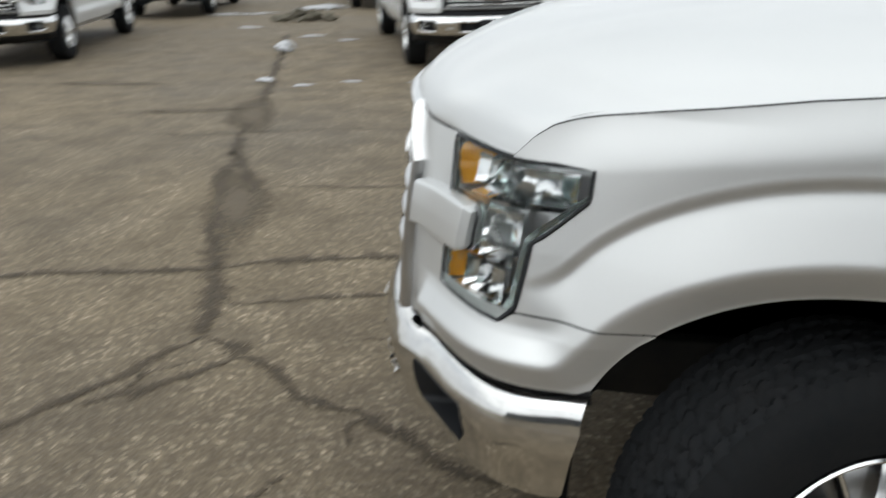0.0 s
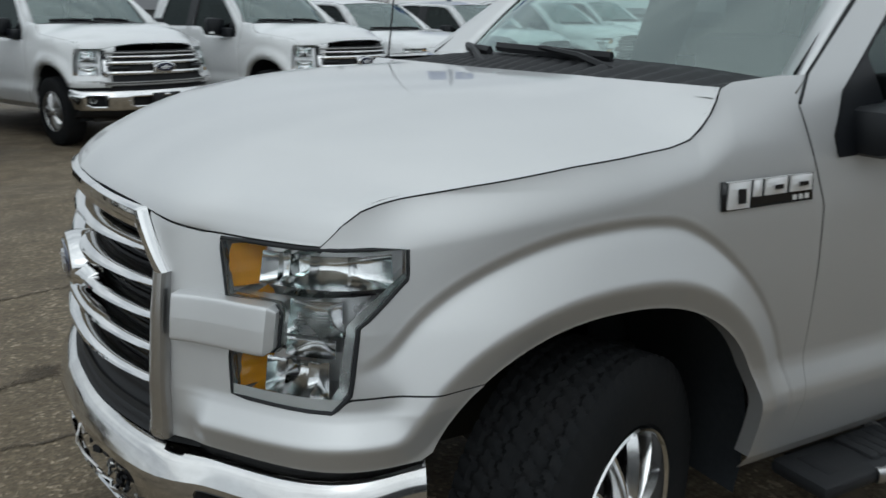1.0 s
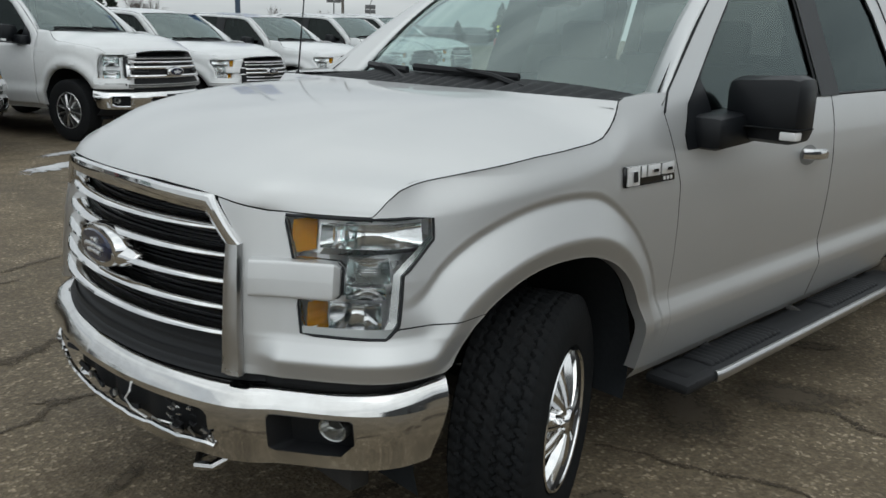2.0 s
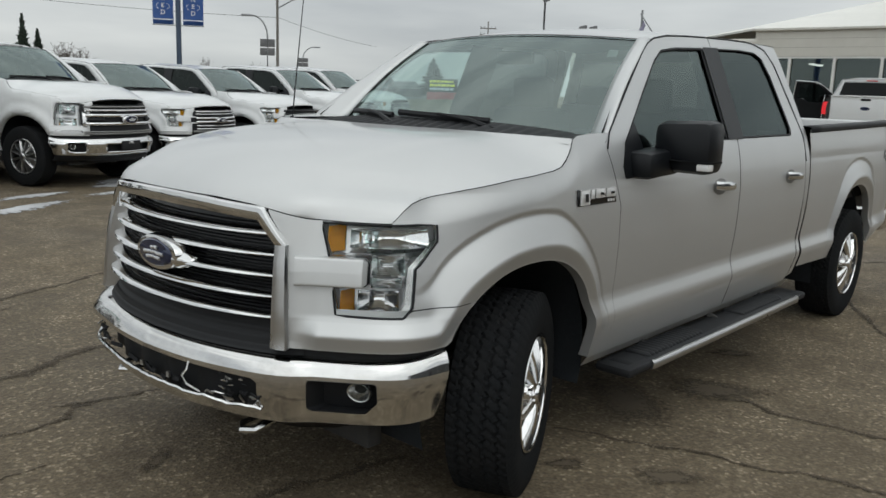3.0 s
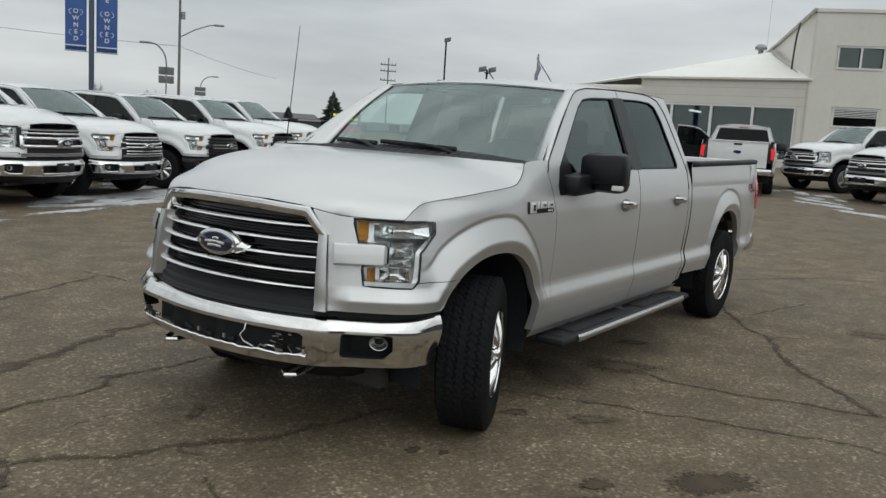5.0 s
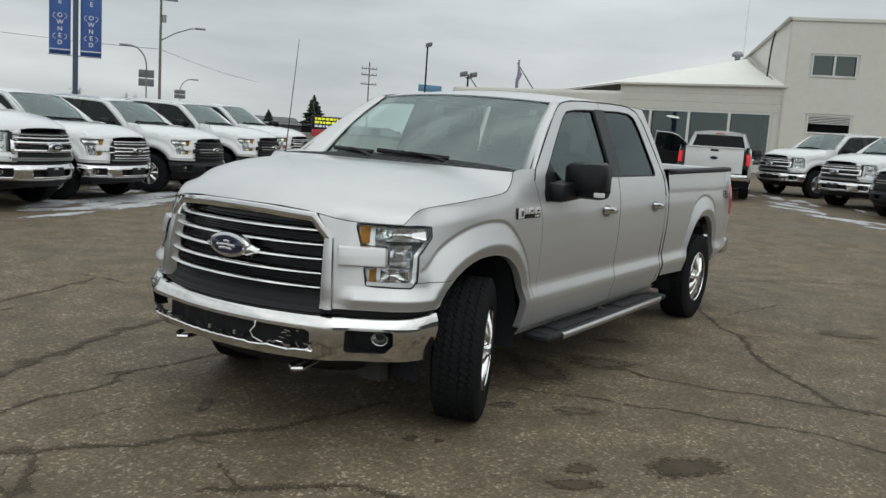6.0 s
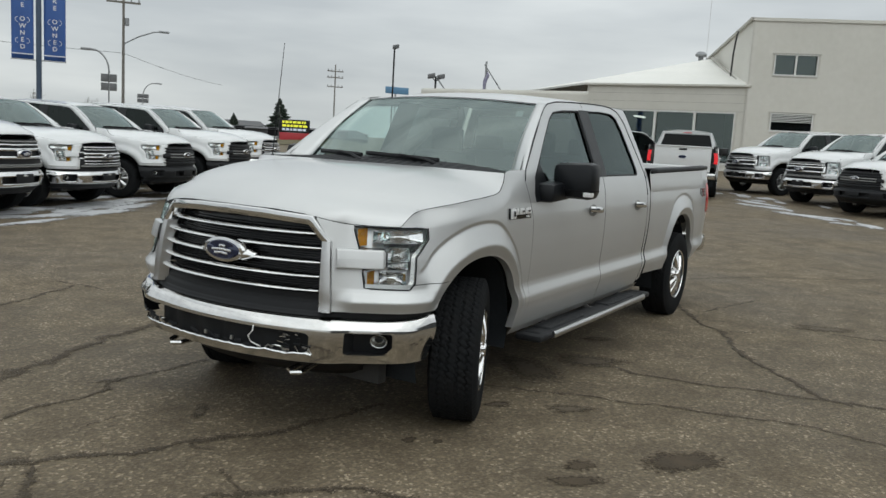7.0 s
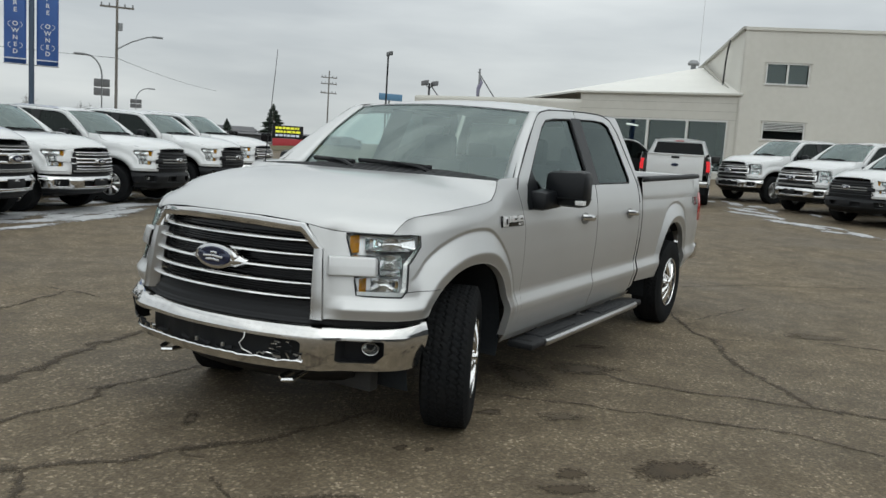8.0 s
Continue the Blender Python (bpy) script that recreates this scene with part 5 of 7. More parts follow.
def asphalt():
    m = bpy.data.materials.new("worn_asphalt")
    m.use_nodes = True
    n, l = m.node_tree.nodes, m.node_tree.links
    b = n["Principled BSDF"]
    tc = n.new("ShaderNodeTexCoord")
    def noise_tex(scale, detail, rough=0.6):
        t = n.new("ShaderNodeTexNoise")
        t.inputs["Scale"].default_value, t.inputs["Detail"].default_value, t.inputs["Roughness"].default_value = scale, detail, rough
        l.new(tc.outputs["Object"], t.inputs["Vector"])
        return t
    def ramp_of(src, p0, c0, p1, c1):
        r = n.new("ShaderNodeValToRGB")
        r.color_ramp.elements[0].position, r.color_ramp.elements[0].color = p0, (*c0, 1)
        r.color_ramp.elements[1].position, r.color_ramp.elements[1].color = p1, (*c1, 1)
        l.new(src, r.inputs[0])
        return r
    def mixed(kind, fac, a, c):
        x = n.new("ShaderNodeMix")
        x.data_type, x.blend_type = "RGBA", kind
        if isinstance(fac, float):
            x.inputs[0].default_value = fac
        else:
            l.new(fac, x.inputs[0])
        l.new(a, x.inputs[6])
        l.new(c, x.inputs[7])
        return x
    wide, mid, fine = noise_tex(0.35, 5), noise_tex(2.6, 6, 0.65), noise_tex(55, 3)
    stones = n.new("ShaderNodeTexVoronoi")
    stones.inputs["Scale"].default_value = 68
    l.new(tc.outputs["Object"], stones.inputs["Vector"])
    stone_col = n.new("ShaderNodeSeparateColor")
    l.new(stones.outputs["Color"], stone_col.inputs[0])
    base = ramp_of(wide.outputs[0], 0.35, (0.116, 0.091, 0.059), 0.68, (0.182, 0.145, 0.096))
    blot = ramp_of(mid.outputs[0], 0.36, (0.58, 0.56, 0.53), 0.60, (1.06, 1.06, 1.06))
    one = mixed("MULTIPLY", 0.6, base.outputs[0], blot.outputs[0])
    speck = ramp_of(stone_col.outputs[0], 0.80, (0.0, 0.0, 0.0), 1.0, (0.35, 0.30, 0.23))
    spread = ramp_of(mid.outputs[0], 0.40, (0.15, 0.15, 0.15), 0.62, (0.8, 0.8, 0.8))
    spk = mixed("MULTIPLY", 1.0, speck.outputs[0], spread.outputs[0])
    two = mixed("ADD", 1.0, one.outputs[2], spk.outputs[2])
    pebble = noise_tex(24, 5, 0.7)
    pebbles = ramp_of(pebble.outputs[0], 0.40, (0.66, 0.66, 0.65), 0.60, (1.26, 1.25, 1.23))
    two = mixed("MULTIPLY", 0.6, two.outputs[2], pebbles.outputs[0])
    grit = ramp_of(fine.outputs[0], 0.3, (0.55, 0.55, 0.55), 0.7, (1.2, 1.2, 1.2))
    three = mixed("MULTIPLY", 0.8, two.outputs[2], grit.outputs[0])
    l.new(three.outputs[2], b.inputs["Base Color"])
    damp = ramp_of(wide.outputs[0], 0.35, (0.62, 0.62, 0.62), 0.65, (0.88, 0.88, 0.88))
    l.new(damp.outputs[0], b.inputs["Roughness"])
    b.inputs["Specular IOR Level"].default_value = 0.35
    bp = n.new("ShaderNodeBump")
    bp.inputs["Strength"].default_value, bp.inputs["Distance"].default_value = 0.6, 0.006
    hsum = n.new("ShaderNodeMath")
    hsum.operation = "ADD"
    l.new(stones.outputs["Distance"], hsum.inputs[0])
    l.new(fine.outputs[0], hsum.inputs[1])
    l.new(hsum.outputs[0], bp.inputs["Height"])
    l.new(bp.outputs[0], b.inputs["Normal"])
    return m


def ragged(name, dark, light, scale, cover, rough=0.85, soft=0.06):
    """A crumbly surface that breaks up at its edges."""
    m = material(name, light, rough, 0.0, dark, 120, scale, bump=0.5, bump_scale=0.006)
    n, l = m.node_tree.nodes, m.node_tree.links
    tc, t, th = n.new("ShaderNodeTexCoord"), n.new("ShaderNodeTexNoise"), n.new("ShaderNodeMath")
    t.inputs["Scale"].default_value, t.inputs["Detail"].default_value = scale * 6, 6
    l.new(tc.outputs["Object"], t.inputs["Vector"])
    edge = n.new("ShaderNodeAttribute")
    edge.attribute_name = "edge"
    th.operation = "SUBTRACT"
    l.new(t.outputs[0], th.inputs[0])
    l.new(edge.outputs["Fac"], th.inputs[1])
    st = n.new("ShaderNodeMapRange")
    st.inputs["From Min"].default_value, st.inputs["From Max"].default_value = -cover - soft, -cover + soft
    st.inputs["To Min"].default_value, st.inputs["To Max"].default_value = 1.0, 0.0
    l.new(th.outputs[0], st.inputs[0])
    l.new(st.outputs[0], n["Principled BSDF"].inputs["Alpha"])
    return m


ASPHALT = asphalt()
CRACK = ragged("crack_dirt", (0.036, 0.026, 0.016), (0.085, 0.065, 0.041), 14.0, 0.0)
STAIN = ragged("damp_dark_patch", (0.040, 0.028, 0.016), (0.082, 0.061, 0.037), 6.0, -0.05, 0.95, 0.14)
OILSTAIN = ragged("faint_oil_stain", (0.078, 0.061, 0.040), (0.112, 0.088, 0.059), 5.0, -0.05, 0.95, 0.28)
SNOW = ragged("old_snow", (0.30, 0.30, 0.305), (0.58, 0.59, 0.605), 1.9, -0.10, 0.85, 0.10)

ticks = sorted(set(list(range(-12, 31)) + [-1500, -700, -300, -150, -80, -50, -32, -22, -16, 34, 38, 43, 48, 54, 60, 75, 100, 150, 250, 500, 900, 1800]))
bm = bmesh.new()
vv = [[bm.verts.new((x, y, ground_z(x, y))) for y in ticks] for x in ticks]
for i in range(len(ticks) - 1):
    for j in range(len(ticks) - 1):
        bm.faces.new((vv[i][j], vv[i + 1][j], vv[i + 1][j + 1], vv[i][j + 1]))
ground = part("ground", bm, ASPHALT, None)
tagged(ground, "worn grey-brown asphalt of a car lot with cracks", "ground", kind="structure")


def weighted(name, bm, layer_values, mat, label, category, kind=""):
    me = bpy.data.meshes.new(name)
    bm.to_mesh(me)
    bm.free()
    me.materials.append(mat)
    at = me.attributes.new("edge", "FLOAT", "POINT")
    at.data.foreach_set("value", layer_values)
    ob = new(name, me)
    return tagged(ob, label, category, kind=kind)


crack_rnd = random.Random(11)


def crack(points, width, depth=0.004):
    """A jagged, branching seam along a few bends."""
    pts = []
    for (x0, y0), (x1, y1) in zip(points, points[1:]):
        n = max(2, int(math.hypot(x1 - x0, y1 - y0) / 0.045))
        for k in range(n):
            f = k / n
            pts.append(Vector((lerp(x0, x1, f), lerp(y0, y1, f))))
    pts.append(Vector(points[-1]))
    drift = Vector((0, 0))
    line = []
    for p in pts:
        drift = drift * 0.82 + Vector((crack_rnd.gauss(0, 0.012), crack_rnd.gauss(0, 0.012)))
        line.append(p + drift)
    bm, val = bmesh.new(), []
    rows = []
    for k, p in enumerate(line):
        d = (line[min(k + 1, len(line) - 1)] - line[max(k - 1, 0)]).normalized()
        nrm = Vector((-d.y, d.x))
        w = width * 0.75 * (0.35 + 1.1 * abs(crack_rnd.gauss(0.5, 0.4))) * min(1, 0.3 + 0.2 * min(k, len(line) - k))
        row = []
        for f, e in ((-3.6, 0.50), (-0.7, 0.93), (0.7, 0.93), (3.6, 0.50)):
            q = p + nrm * w * f
            row.append(bm.verts.new((q.x, q.y, ground_z(q.x, q.y) + (depth if abs(f) < 1 else 0.0025))))
            val.append(e * 0.62 - 0.02)
        rows.append(row)
    for a, b in zip(rows, rows[1:]):
        for k in range(3):
            bm.faces.new((a[k], b[k], b[k + 1], a[k + 1]))
    return weighted("ground_crack", bm, val, CRACK, "dark crumbling crack in the asphalt", "crack", kind="structure")


def blotch(name, x, y, rx, ry, turn, mat, label, category, height=0.003, seed=0, kind="structure", rings=10, seg=40):
    rnd = random.Random(seed)
    ph = [rnd.uniform(0, math.tau) for _ in range(5)]
    bm, val = bmesh.new(), []
    c, s = math.cos(radians(turn)), math.sin(radians(turn))
    prev = None
    for r in range(rings + 1):
        f = r / rings
        ring = []
        for k in range(seg):
            a = k * math.tau / seg
            wob = 1 + sum(0.16 / (i + 1) * math.sin((i + 2) * a + ph[i]) for i in range(5))
            u, v = rx * f * wob * math.cos(a), ry * f * wob * math.sin(a)
            px, py = x + c * u - s * v, y + s * u + c * v
            h = height * (1 - f * f) * (0.7 + 0.6 * noise.noise((px * 2.0, py * 2.0, seed))) if height > 0.01 else height
            ring.append(bm.verts.new((px, py, ground_z(px, py) + max(0.003, h))))
            val.append(0.95 - 0.75 * f)
        if prev:
            for k in range(seg):
                bm.faces.new((prev[k], prev[(k + 1) % seg], ring[(k + 1) % seg], ring[k]))
        prev = ring
    return weighted(name, bm, val, mat, label, category, kind=kind)


for pts, w in (
    # the wide seam that runs past the front of the truck
    ([(-3.9, 0.72), (-3.38, 0.87), (-2.91, 1.02), (-2.45, 1.13), (-2.12, 1.26), (-1.51, 1.42), (-1.1, 1.60), (-0.86, 1.66), (-0.5, 1.83), (-0.13, 1.96), (0.26, 2.06), (1.5, 2.3)], 0.026),
    ([(-2.1, 0.74), (-1.73, 0.88), (-1.55, 0.92), (-1.39, 0.94), (-1.14, 0.89), (-1.05, 0.94), (-0.83, 1.02), (-0.57, 1.0), (-0.34, 1.02), (0.1, 1.0)], 0.012),
    ([(-0.98, 1.14), (-0.85, 1.10), (-0.72, 1.05)], 0.008),
    ([(-2.05, 0.41), (-1.95, 0.38), (-1.85, 0.33), (-1.68, 0.20), (-1.48, 0.04), (-1.36, 0.0), (-1.21, -0.06), (-1.04, -0.18), (-0.84, -0.28), (-0.55, -0.31), (-0.41, -0.36), (-0.1, -0.40)], 0.018),
    ([(-1.84, 0.28), (-1.95, 0.12), (-2.06, 0.0), (-2.2, -0.14)], 0.020),
    ([(-1.21, -0.06), (-1.24, -0.14), (-1.22, -0.20)], 0.012),
    ([(-1.62, -0.55), (-1.55, -0.59), (-1.44, -0.68), (-1.36, -0.78), (-1.23, -0.91), (-1.12, -1.01), (-1.08, -1.15), (-1.02, -1.31), (-0.9, -1.5)], 0.016),
    ([(-1.36, -0.42), (-1.45, -0.60), (-1.44, -0.69)], 0.012),
    ([(-1.43, 0.52), (-1.29, 0.53), (-1.2, 0.53)], 0.006),
    ([(-0.6, 3.2), (-0.29, 3.32), (0.17, 3.53), (0.54, 3.66), (0.83, 3.8)], 0.014),
    ([(0.81, 4.07), (0.87, 3.68), (0.86, 3.39)], 0.010),
):
    crack(pts, w)
for pts, w in (
    # beside and behind the truck
    ([(4.8, -0.7), (4.41, -0.94), (3.82, -1.25), (3.52, -1.54), (2.99, -1.77), (2.68, -1.92), (2.38, -2.15), (2.08, -2.38), (1.88, -2.56), (1.87, -2.71), (1.91, -2.85), (1.98, -3.4)], 0.016),
    ([(1.6, -0.9), (1.6, -1.06), (1.68, -1.24), (1.58, -1.43), (1.65, -1.68), (1.68, -1.91), (1.79, -2.19), (1.8, -2.36), (1.88, -2.56)], 0.012),
    ([(0.62, -0.7), (0.70, -0.94), (0.76, -1.11), (0.86, -1.3), (0.88, -1.5), (1.0, -1.73), (1.02, -1.98), (1.11, -2.19), (1.17, -2.36), (1.2, -2.59), (1.16, -2.74), (1.14, -2.9), (1.1, -3.3)], 0.009),
    ([(4.35, -1.18), (4.96, -1.32), (5.6, -1.52)], 0.010),
    ([(3.55, -1.56), (3.75, -1.85)], 0.010),
    ([(4.17, -2.35), (4.26, -2.68), (4.35, -3.1)], 0.012),
    ([(6.0, -0.2), (7.5, -1.2), (8.6, -2.6)], 0.010),
    ([(7.2, -2.4), (8.1, -3.4)], 0.010),
):
    crack(pts, w)
for pts, w in (
    # the broad seam towards the row of trucks
    ([(-6.56, 12.17), (-5.4, 9.1), (-4.63, 7.0), (-4.05, 5.4), (-3.58, 4.01), (-3.08, 2.66), (-2.66, 1.76), (-2.32, 1.11), (-2.13, 0.61), (-2.05, 0.41)], 0.034),
    ([(-3.45, 3.6), (-3.02, 2.9), (-2.72, 2.4), (-2.75, 2.0), (-2.62, 1.7)], 0.026),
    ([(-2.68, 2.55), (-2.3, 2.6), (-1.86, 2.68), (-0.4, 3.1)], 0.009),
    ([(-2.05, 0.41), (-2.18, 0.26), (-2.19, 0.08), (-2.32, -0.13), (-2.41, -0.31), (-2.6, -0.6)], 0.015),
    ([(-1.99, 0.23), (-2.12, 0.11), (-2.11, -0.01)], 0.010),
    ([(-4.6, 3.9), (-3.9, 4.0), (-3.3, 4.2), (-2.5, 4.4)], 0.008),
):
    crack(pts, w)

STAIN_LABEL = "dark damp patch of broken asphalt"
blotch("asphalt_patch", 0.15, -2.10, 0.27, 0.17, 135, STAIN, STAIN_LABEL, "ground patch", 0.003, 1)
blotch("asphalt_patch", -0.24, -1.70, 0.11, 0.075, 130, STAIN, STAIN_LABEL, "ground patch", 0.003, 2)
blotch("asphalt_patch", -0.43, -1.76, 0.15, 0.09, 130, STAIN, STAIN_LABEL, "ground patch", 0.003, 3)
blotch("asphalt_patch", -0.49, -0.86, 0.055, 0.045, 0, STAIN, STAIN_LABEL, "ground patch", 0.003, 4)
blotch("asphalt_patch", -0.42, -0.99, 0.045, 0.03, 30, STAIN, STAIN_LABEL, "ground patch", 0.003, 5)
for k, (x, y, rx, ry, turn) in enumerate(((4.40, -2.29, 0.36, 0.14, 110), (0.55, -1.32, 0.15, 0.09, 125), (0.34, -0.95, 0.10, 0.06, 130), (2.42, -0.80, 0.16, 0.07, 120),
        (1.70, -1.00, 0.34, 0.16, 130), (-0.87, 0.26, 0.12, 0.05, 40), (-2.75, 2.2, 0.26, 0.75, 25), (-3.9, 4.9, 0.3, 0.8, 20), (-4.6, 5.0, 0.55, 0.12, 10), (-6.5, 6.5, 0.8, 0.14, 5), (1.2, -0.75, 0.40, 0.2, 60))):
    blotch("oil_stain", x, y, rx, ry, turn, OILSTAIN, "faint dark stain on the asphalt", "stain", 0.0045, 20 + k)

SNOW_LABEL = "thin dirty remains of snow on the lot"
for k, (x, y, rx, ry, turn, h) in enumerate((
        (-5.66, 9.85, 0.20, 0.55, 20, 0.20), (-4.66, 6.9, 0.12, 0.28, 30, 0.05), (-4.05, 6.55, 0.16, 0.10, 0, 0.03), (-3.55, 6.86, 0.18, 0.07, 0, 0.02), (-7.85, 13.3, 0.34, 0.16, 0, 0.04),
        (-5.9, 11.7, 0.26, 0.14, 10, 0.03), (-5.05, 11.1, 0.24, 0.12, 10, 0.03), (-8.1, 18.2, 0.7, 0.7, 0, 0.12), (-2.65, 6.87, 0.3, 0.05, 5, 0.02), (-9.6, 16.6, 0.9, 0.3, 10, 0.05),
)):
    blotch("snow_patch", x, y, rx, ry, turn, SNOW, SNOW_LABEL, "snow", h, 50 + k)
snow_rnd = random.Random(21)


def snow_streaks(line, count, spread, long, thin, turn, seed):
    """Torn remains of snow scattered along a line on the ground."""
    for k in range(count):
        f = (k + snow_rnd.random()) / count * (len(line) - 1)
        n = min(int(f), len(line) - 2)
        x = lerp(line[n][0], line[n + 1][0], f - n) + snow_rnd.gauss(0, spread)
        y = lerp(line[n][1], line[n + 1][1], f - n) + snow_rnd.gauss(0, spread)
        a = snow_rnd.uniform(0.35, 1.0)
        blotch("snow_patch", x, y, long * a, thin * snow_rnd.uniform(0.5, 1.2), turn + snow_rnd.uniform(-14, 14), SNOW, SNOW_LABEL, "snow", 0.012 + 0.02 * a, seed + k, rings=7, seg=28)


snow_streaks([(1.6, 8.0), (3.3, 9.2), (4.3, 9.4), (5.3, 10.1), (6.5, 10.5), (7.4, 10.9), (9.0, 11.6)], 22, 0.40, 1.2, 0.34, 18, 200)
snow_streaks([(4.9, 11.1), (7.5, 12.4), (8.3, 12.7), (9.9, 13.6)], 6, 0.3, 0.9, 0.35, 18, 230)
snow_streaks([(15.0, -2.8), (16.6, -1.2), (17.1, -0.3), (18.7, 0.5), (18.9, 1.2), (20.3, 1.5)], 12, 0.22, 1.1, 0.26, 45, 250)
snow_streaks([(22.0, 3.0), (22.3, 2.0), (21.2, 0.8), (19.5, -0.2)], 8, 0.3, 0.8, 0.28, 20, 270)
snow_streaks([(21.0, 3.9), (25.0, 5.6)], 3, 0.3, 1.4, 0.5, 40, 290)


# ---- the lot's trucks ----
def facing(px, py, fx, fy, reach=0.99):
    """The pose of a truck whose emblem stands at px, py and which looks along fx, fy."""
    n = math.hypot(fx, fy)
    fx, fy = fx / n, fy / n
    return pose(px - reach * fx, py - reach * fy, ground_z(px, py), 0, 0, math.degrees(math.atan2(-fy, -fx)))


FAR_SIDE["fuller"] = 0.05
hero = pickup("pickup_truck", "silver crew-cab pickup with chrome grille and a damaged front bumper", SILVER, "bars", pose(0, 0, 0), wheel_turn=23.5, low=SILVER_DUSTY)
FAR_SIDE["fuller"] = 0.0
base_pt, tip = Vector((0.30, 0.875, 1.36)), Vector((0.40, 0.885, 2.145))
antenna = part("antenna", tube([base_pt, base_pt.lerp(tip, 0.5), tip], [0.004, 0.0028, 0.002], 6), BLACK, hero, "thin black whip antenna")
part("antenna_base", lathe([(0.018, 1.345), (0.016, 1.375), (0.007, 1.39)], 12, "z"), BLACK, antenna).matrix_basis = pose(0.30, 0.875, 0)
part("sticker", box((-0.001, -0.022, -0.025), (0.001, 0.022, 0.025), 0, look((1.070, -0.602, 1.752), (0.3, -0.7, 2.3)) @ pose(0, 0, 0, 0, 90, 0)), WHITELENS, hero, "small white windshield sticker")

LOT = "white trucks parked in the row"
FX, FY = 0.365, -0.931
t_chrome = pickup("pickup_truck", "white crew-cab pickup with a chrome grille, parked in a row", WHITE, "chrome", facing(-2.03, 7.79, FX, FY), LOT, False)
t_tall = pickup("pickup_truck", "tall white heavy-duty pickup with chrome bars and bumper", WHITE, "tall", facing(0.72, 8.8, FX, FY), LOT, False)
t_tall.scale = (1.03, 1.0, 1.09)
t_work = pickup("pickup_truck", "white work pickup with dark grille and black bumper", WHITE, "work", facing(8.35, 10.8, FX, FY), LOT, False)
for src, px, py in ((t_tall, 3.55, 9.05), (t_chrome, 5.72, 9.9), (t_work, 10.9, 11.6), (t_chrome, 12.95, 12.5)):
    copy_thing(src, facing(px, py, FX, FY))
tagged(copy_thing(t_chrome, facing(-9.1, 7.43, 0.35, -0.94)), group=LOT)
tagged(copy_thing(t_chrome, facing(-6.2, 18.0, FX, FY)), group=LOT)
DARKPAINT = material("dark_grey_paint", (0.022, 0.024, 0.028), 0.28, 0.3, (0.018, 0.02, 0.023), 30, 3, coat=0.6)
pickup("pickup_truck", "dark grey pickup seen from behind with red tail lamps", DARKPAINT, "chrome", facing(-12.9, 21.4, -0.30, 0.954), "", False)
RIGHT = "white heavy-duty trucks by the building"
for src, px, py in ((t_tall, 23.4, 2.52), (t_tall, 20.6, 0.25), (t_work, 18.3, -1.30)):
    tagged(copy_thing(src, facing(px, py, -0.8, 0.6)), group=RIGHT)
away = pickup("pickup_truck", "white pickup seen from behind, lit tail lamps, driver door open", WHITE, "chrome", pose(0, 0, 0), "", False)
away.matrix_basis = pose(19.46 + 5.05 * 0.975, 3.23 + 5.05 * 0.22, ground_z(21, 4), 0, 0, math.degrees(math.atan2(-0.22, -0.975)))
# opaque near-black pane stands in for the rear window's dark reflection
DARKPANE = material("dark_reflection_pane", (0.008, 0.009, 0.010), 0.35, spec=0.15)
for ob in away.children:
    if ob.name.startswith("rear_window"):
        ob.data.materials[0] = DARKPANE
    if ob.name.startswith("tail_lamp"):
        ob.data.materials[0] = RED_LIT
    if ob.name.startswith("front_door") and ob.data.vertices[0].co.y < 0:
        ob.matrix_basis = pose(0.55, -0.95, 0) @ pose(0, 0, 0, 0, 0, -68) @ pose(-0.55, 0.95, 0)
        lining = [(0.61, 0.46), (0.58, 1.18), (0.53, 1.33), (0.80, 1.56), (1.03, 1.72), (1.26, 1.82), (1.81, 1.835), (1.81, 0.46)]
        gap = [(0.66, 1.23), (0.70, 1.36), (1.14, 1.70), (1.26, 1.76), (1.70, 1.775), (1.70, 1.36), (1.50, 1.33), (1.36, 1.25)]
        part("door_lining", cutout(lining, [gap], 0.06, lambda a, b: skin(-(S_AXLE + a), b, -0.03)), DASH, ob, "dark inner lining of the open door", thick=0.02)


# ---- the dealer's building ----
CREAM = material("cream_siding", (0.66, 0.645, 0.595), 0.7, 0.0, (0.60, 0.585, 0.535), 4, 0.5, bump=0.03)
JOINT = material("siding_shadow_joint", (0.42, 0.405, 0.365), 0.8, 0.0, (0.36, 0.35, 0.315), 4, 0.5)
TRIM = material("white_trim", (0.72, 0.72, 0.70), 0.5)
ROOFMAT = material("pale_metal_roof", (0.80, 0.79, 0.745), 0.6, 0.0, (0.72, 0.71, 0.67), 4, 0.4)
# near-black colour with the rooms' indoor shade put into it
DARKROOM = material("room_shade_dark", (0.05, 0.052, 0.055), 0.8, 0.0, (0.09, 0.09, 0.09), 3, 0.6)
SHOPGLASS = glass("shop_glass", (0.45, 0.47, 0.47), 0.02, 1.9)
GALV = material("galvanised_steel", (0.30, 0.31, 0.32), 0.5, 0.6)
WOODPOLE = material("weathered_pole_wood", (0.20, 0.185, 0.165), 0.9, 0.0, (0.14, 0.13, 0.115), 20, 2)
LAMPGLOW = material("tube_lamp", (1.0, 0.98, 0.92), 0.4, emit=4.0)

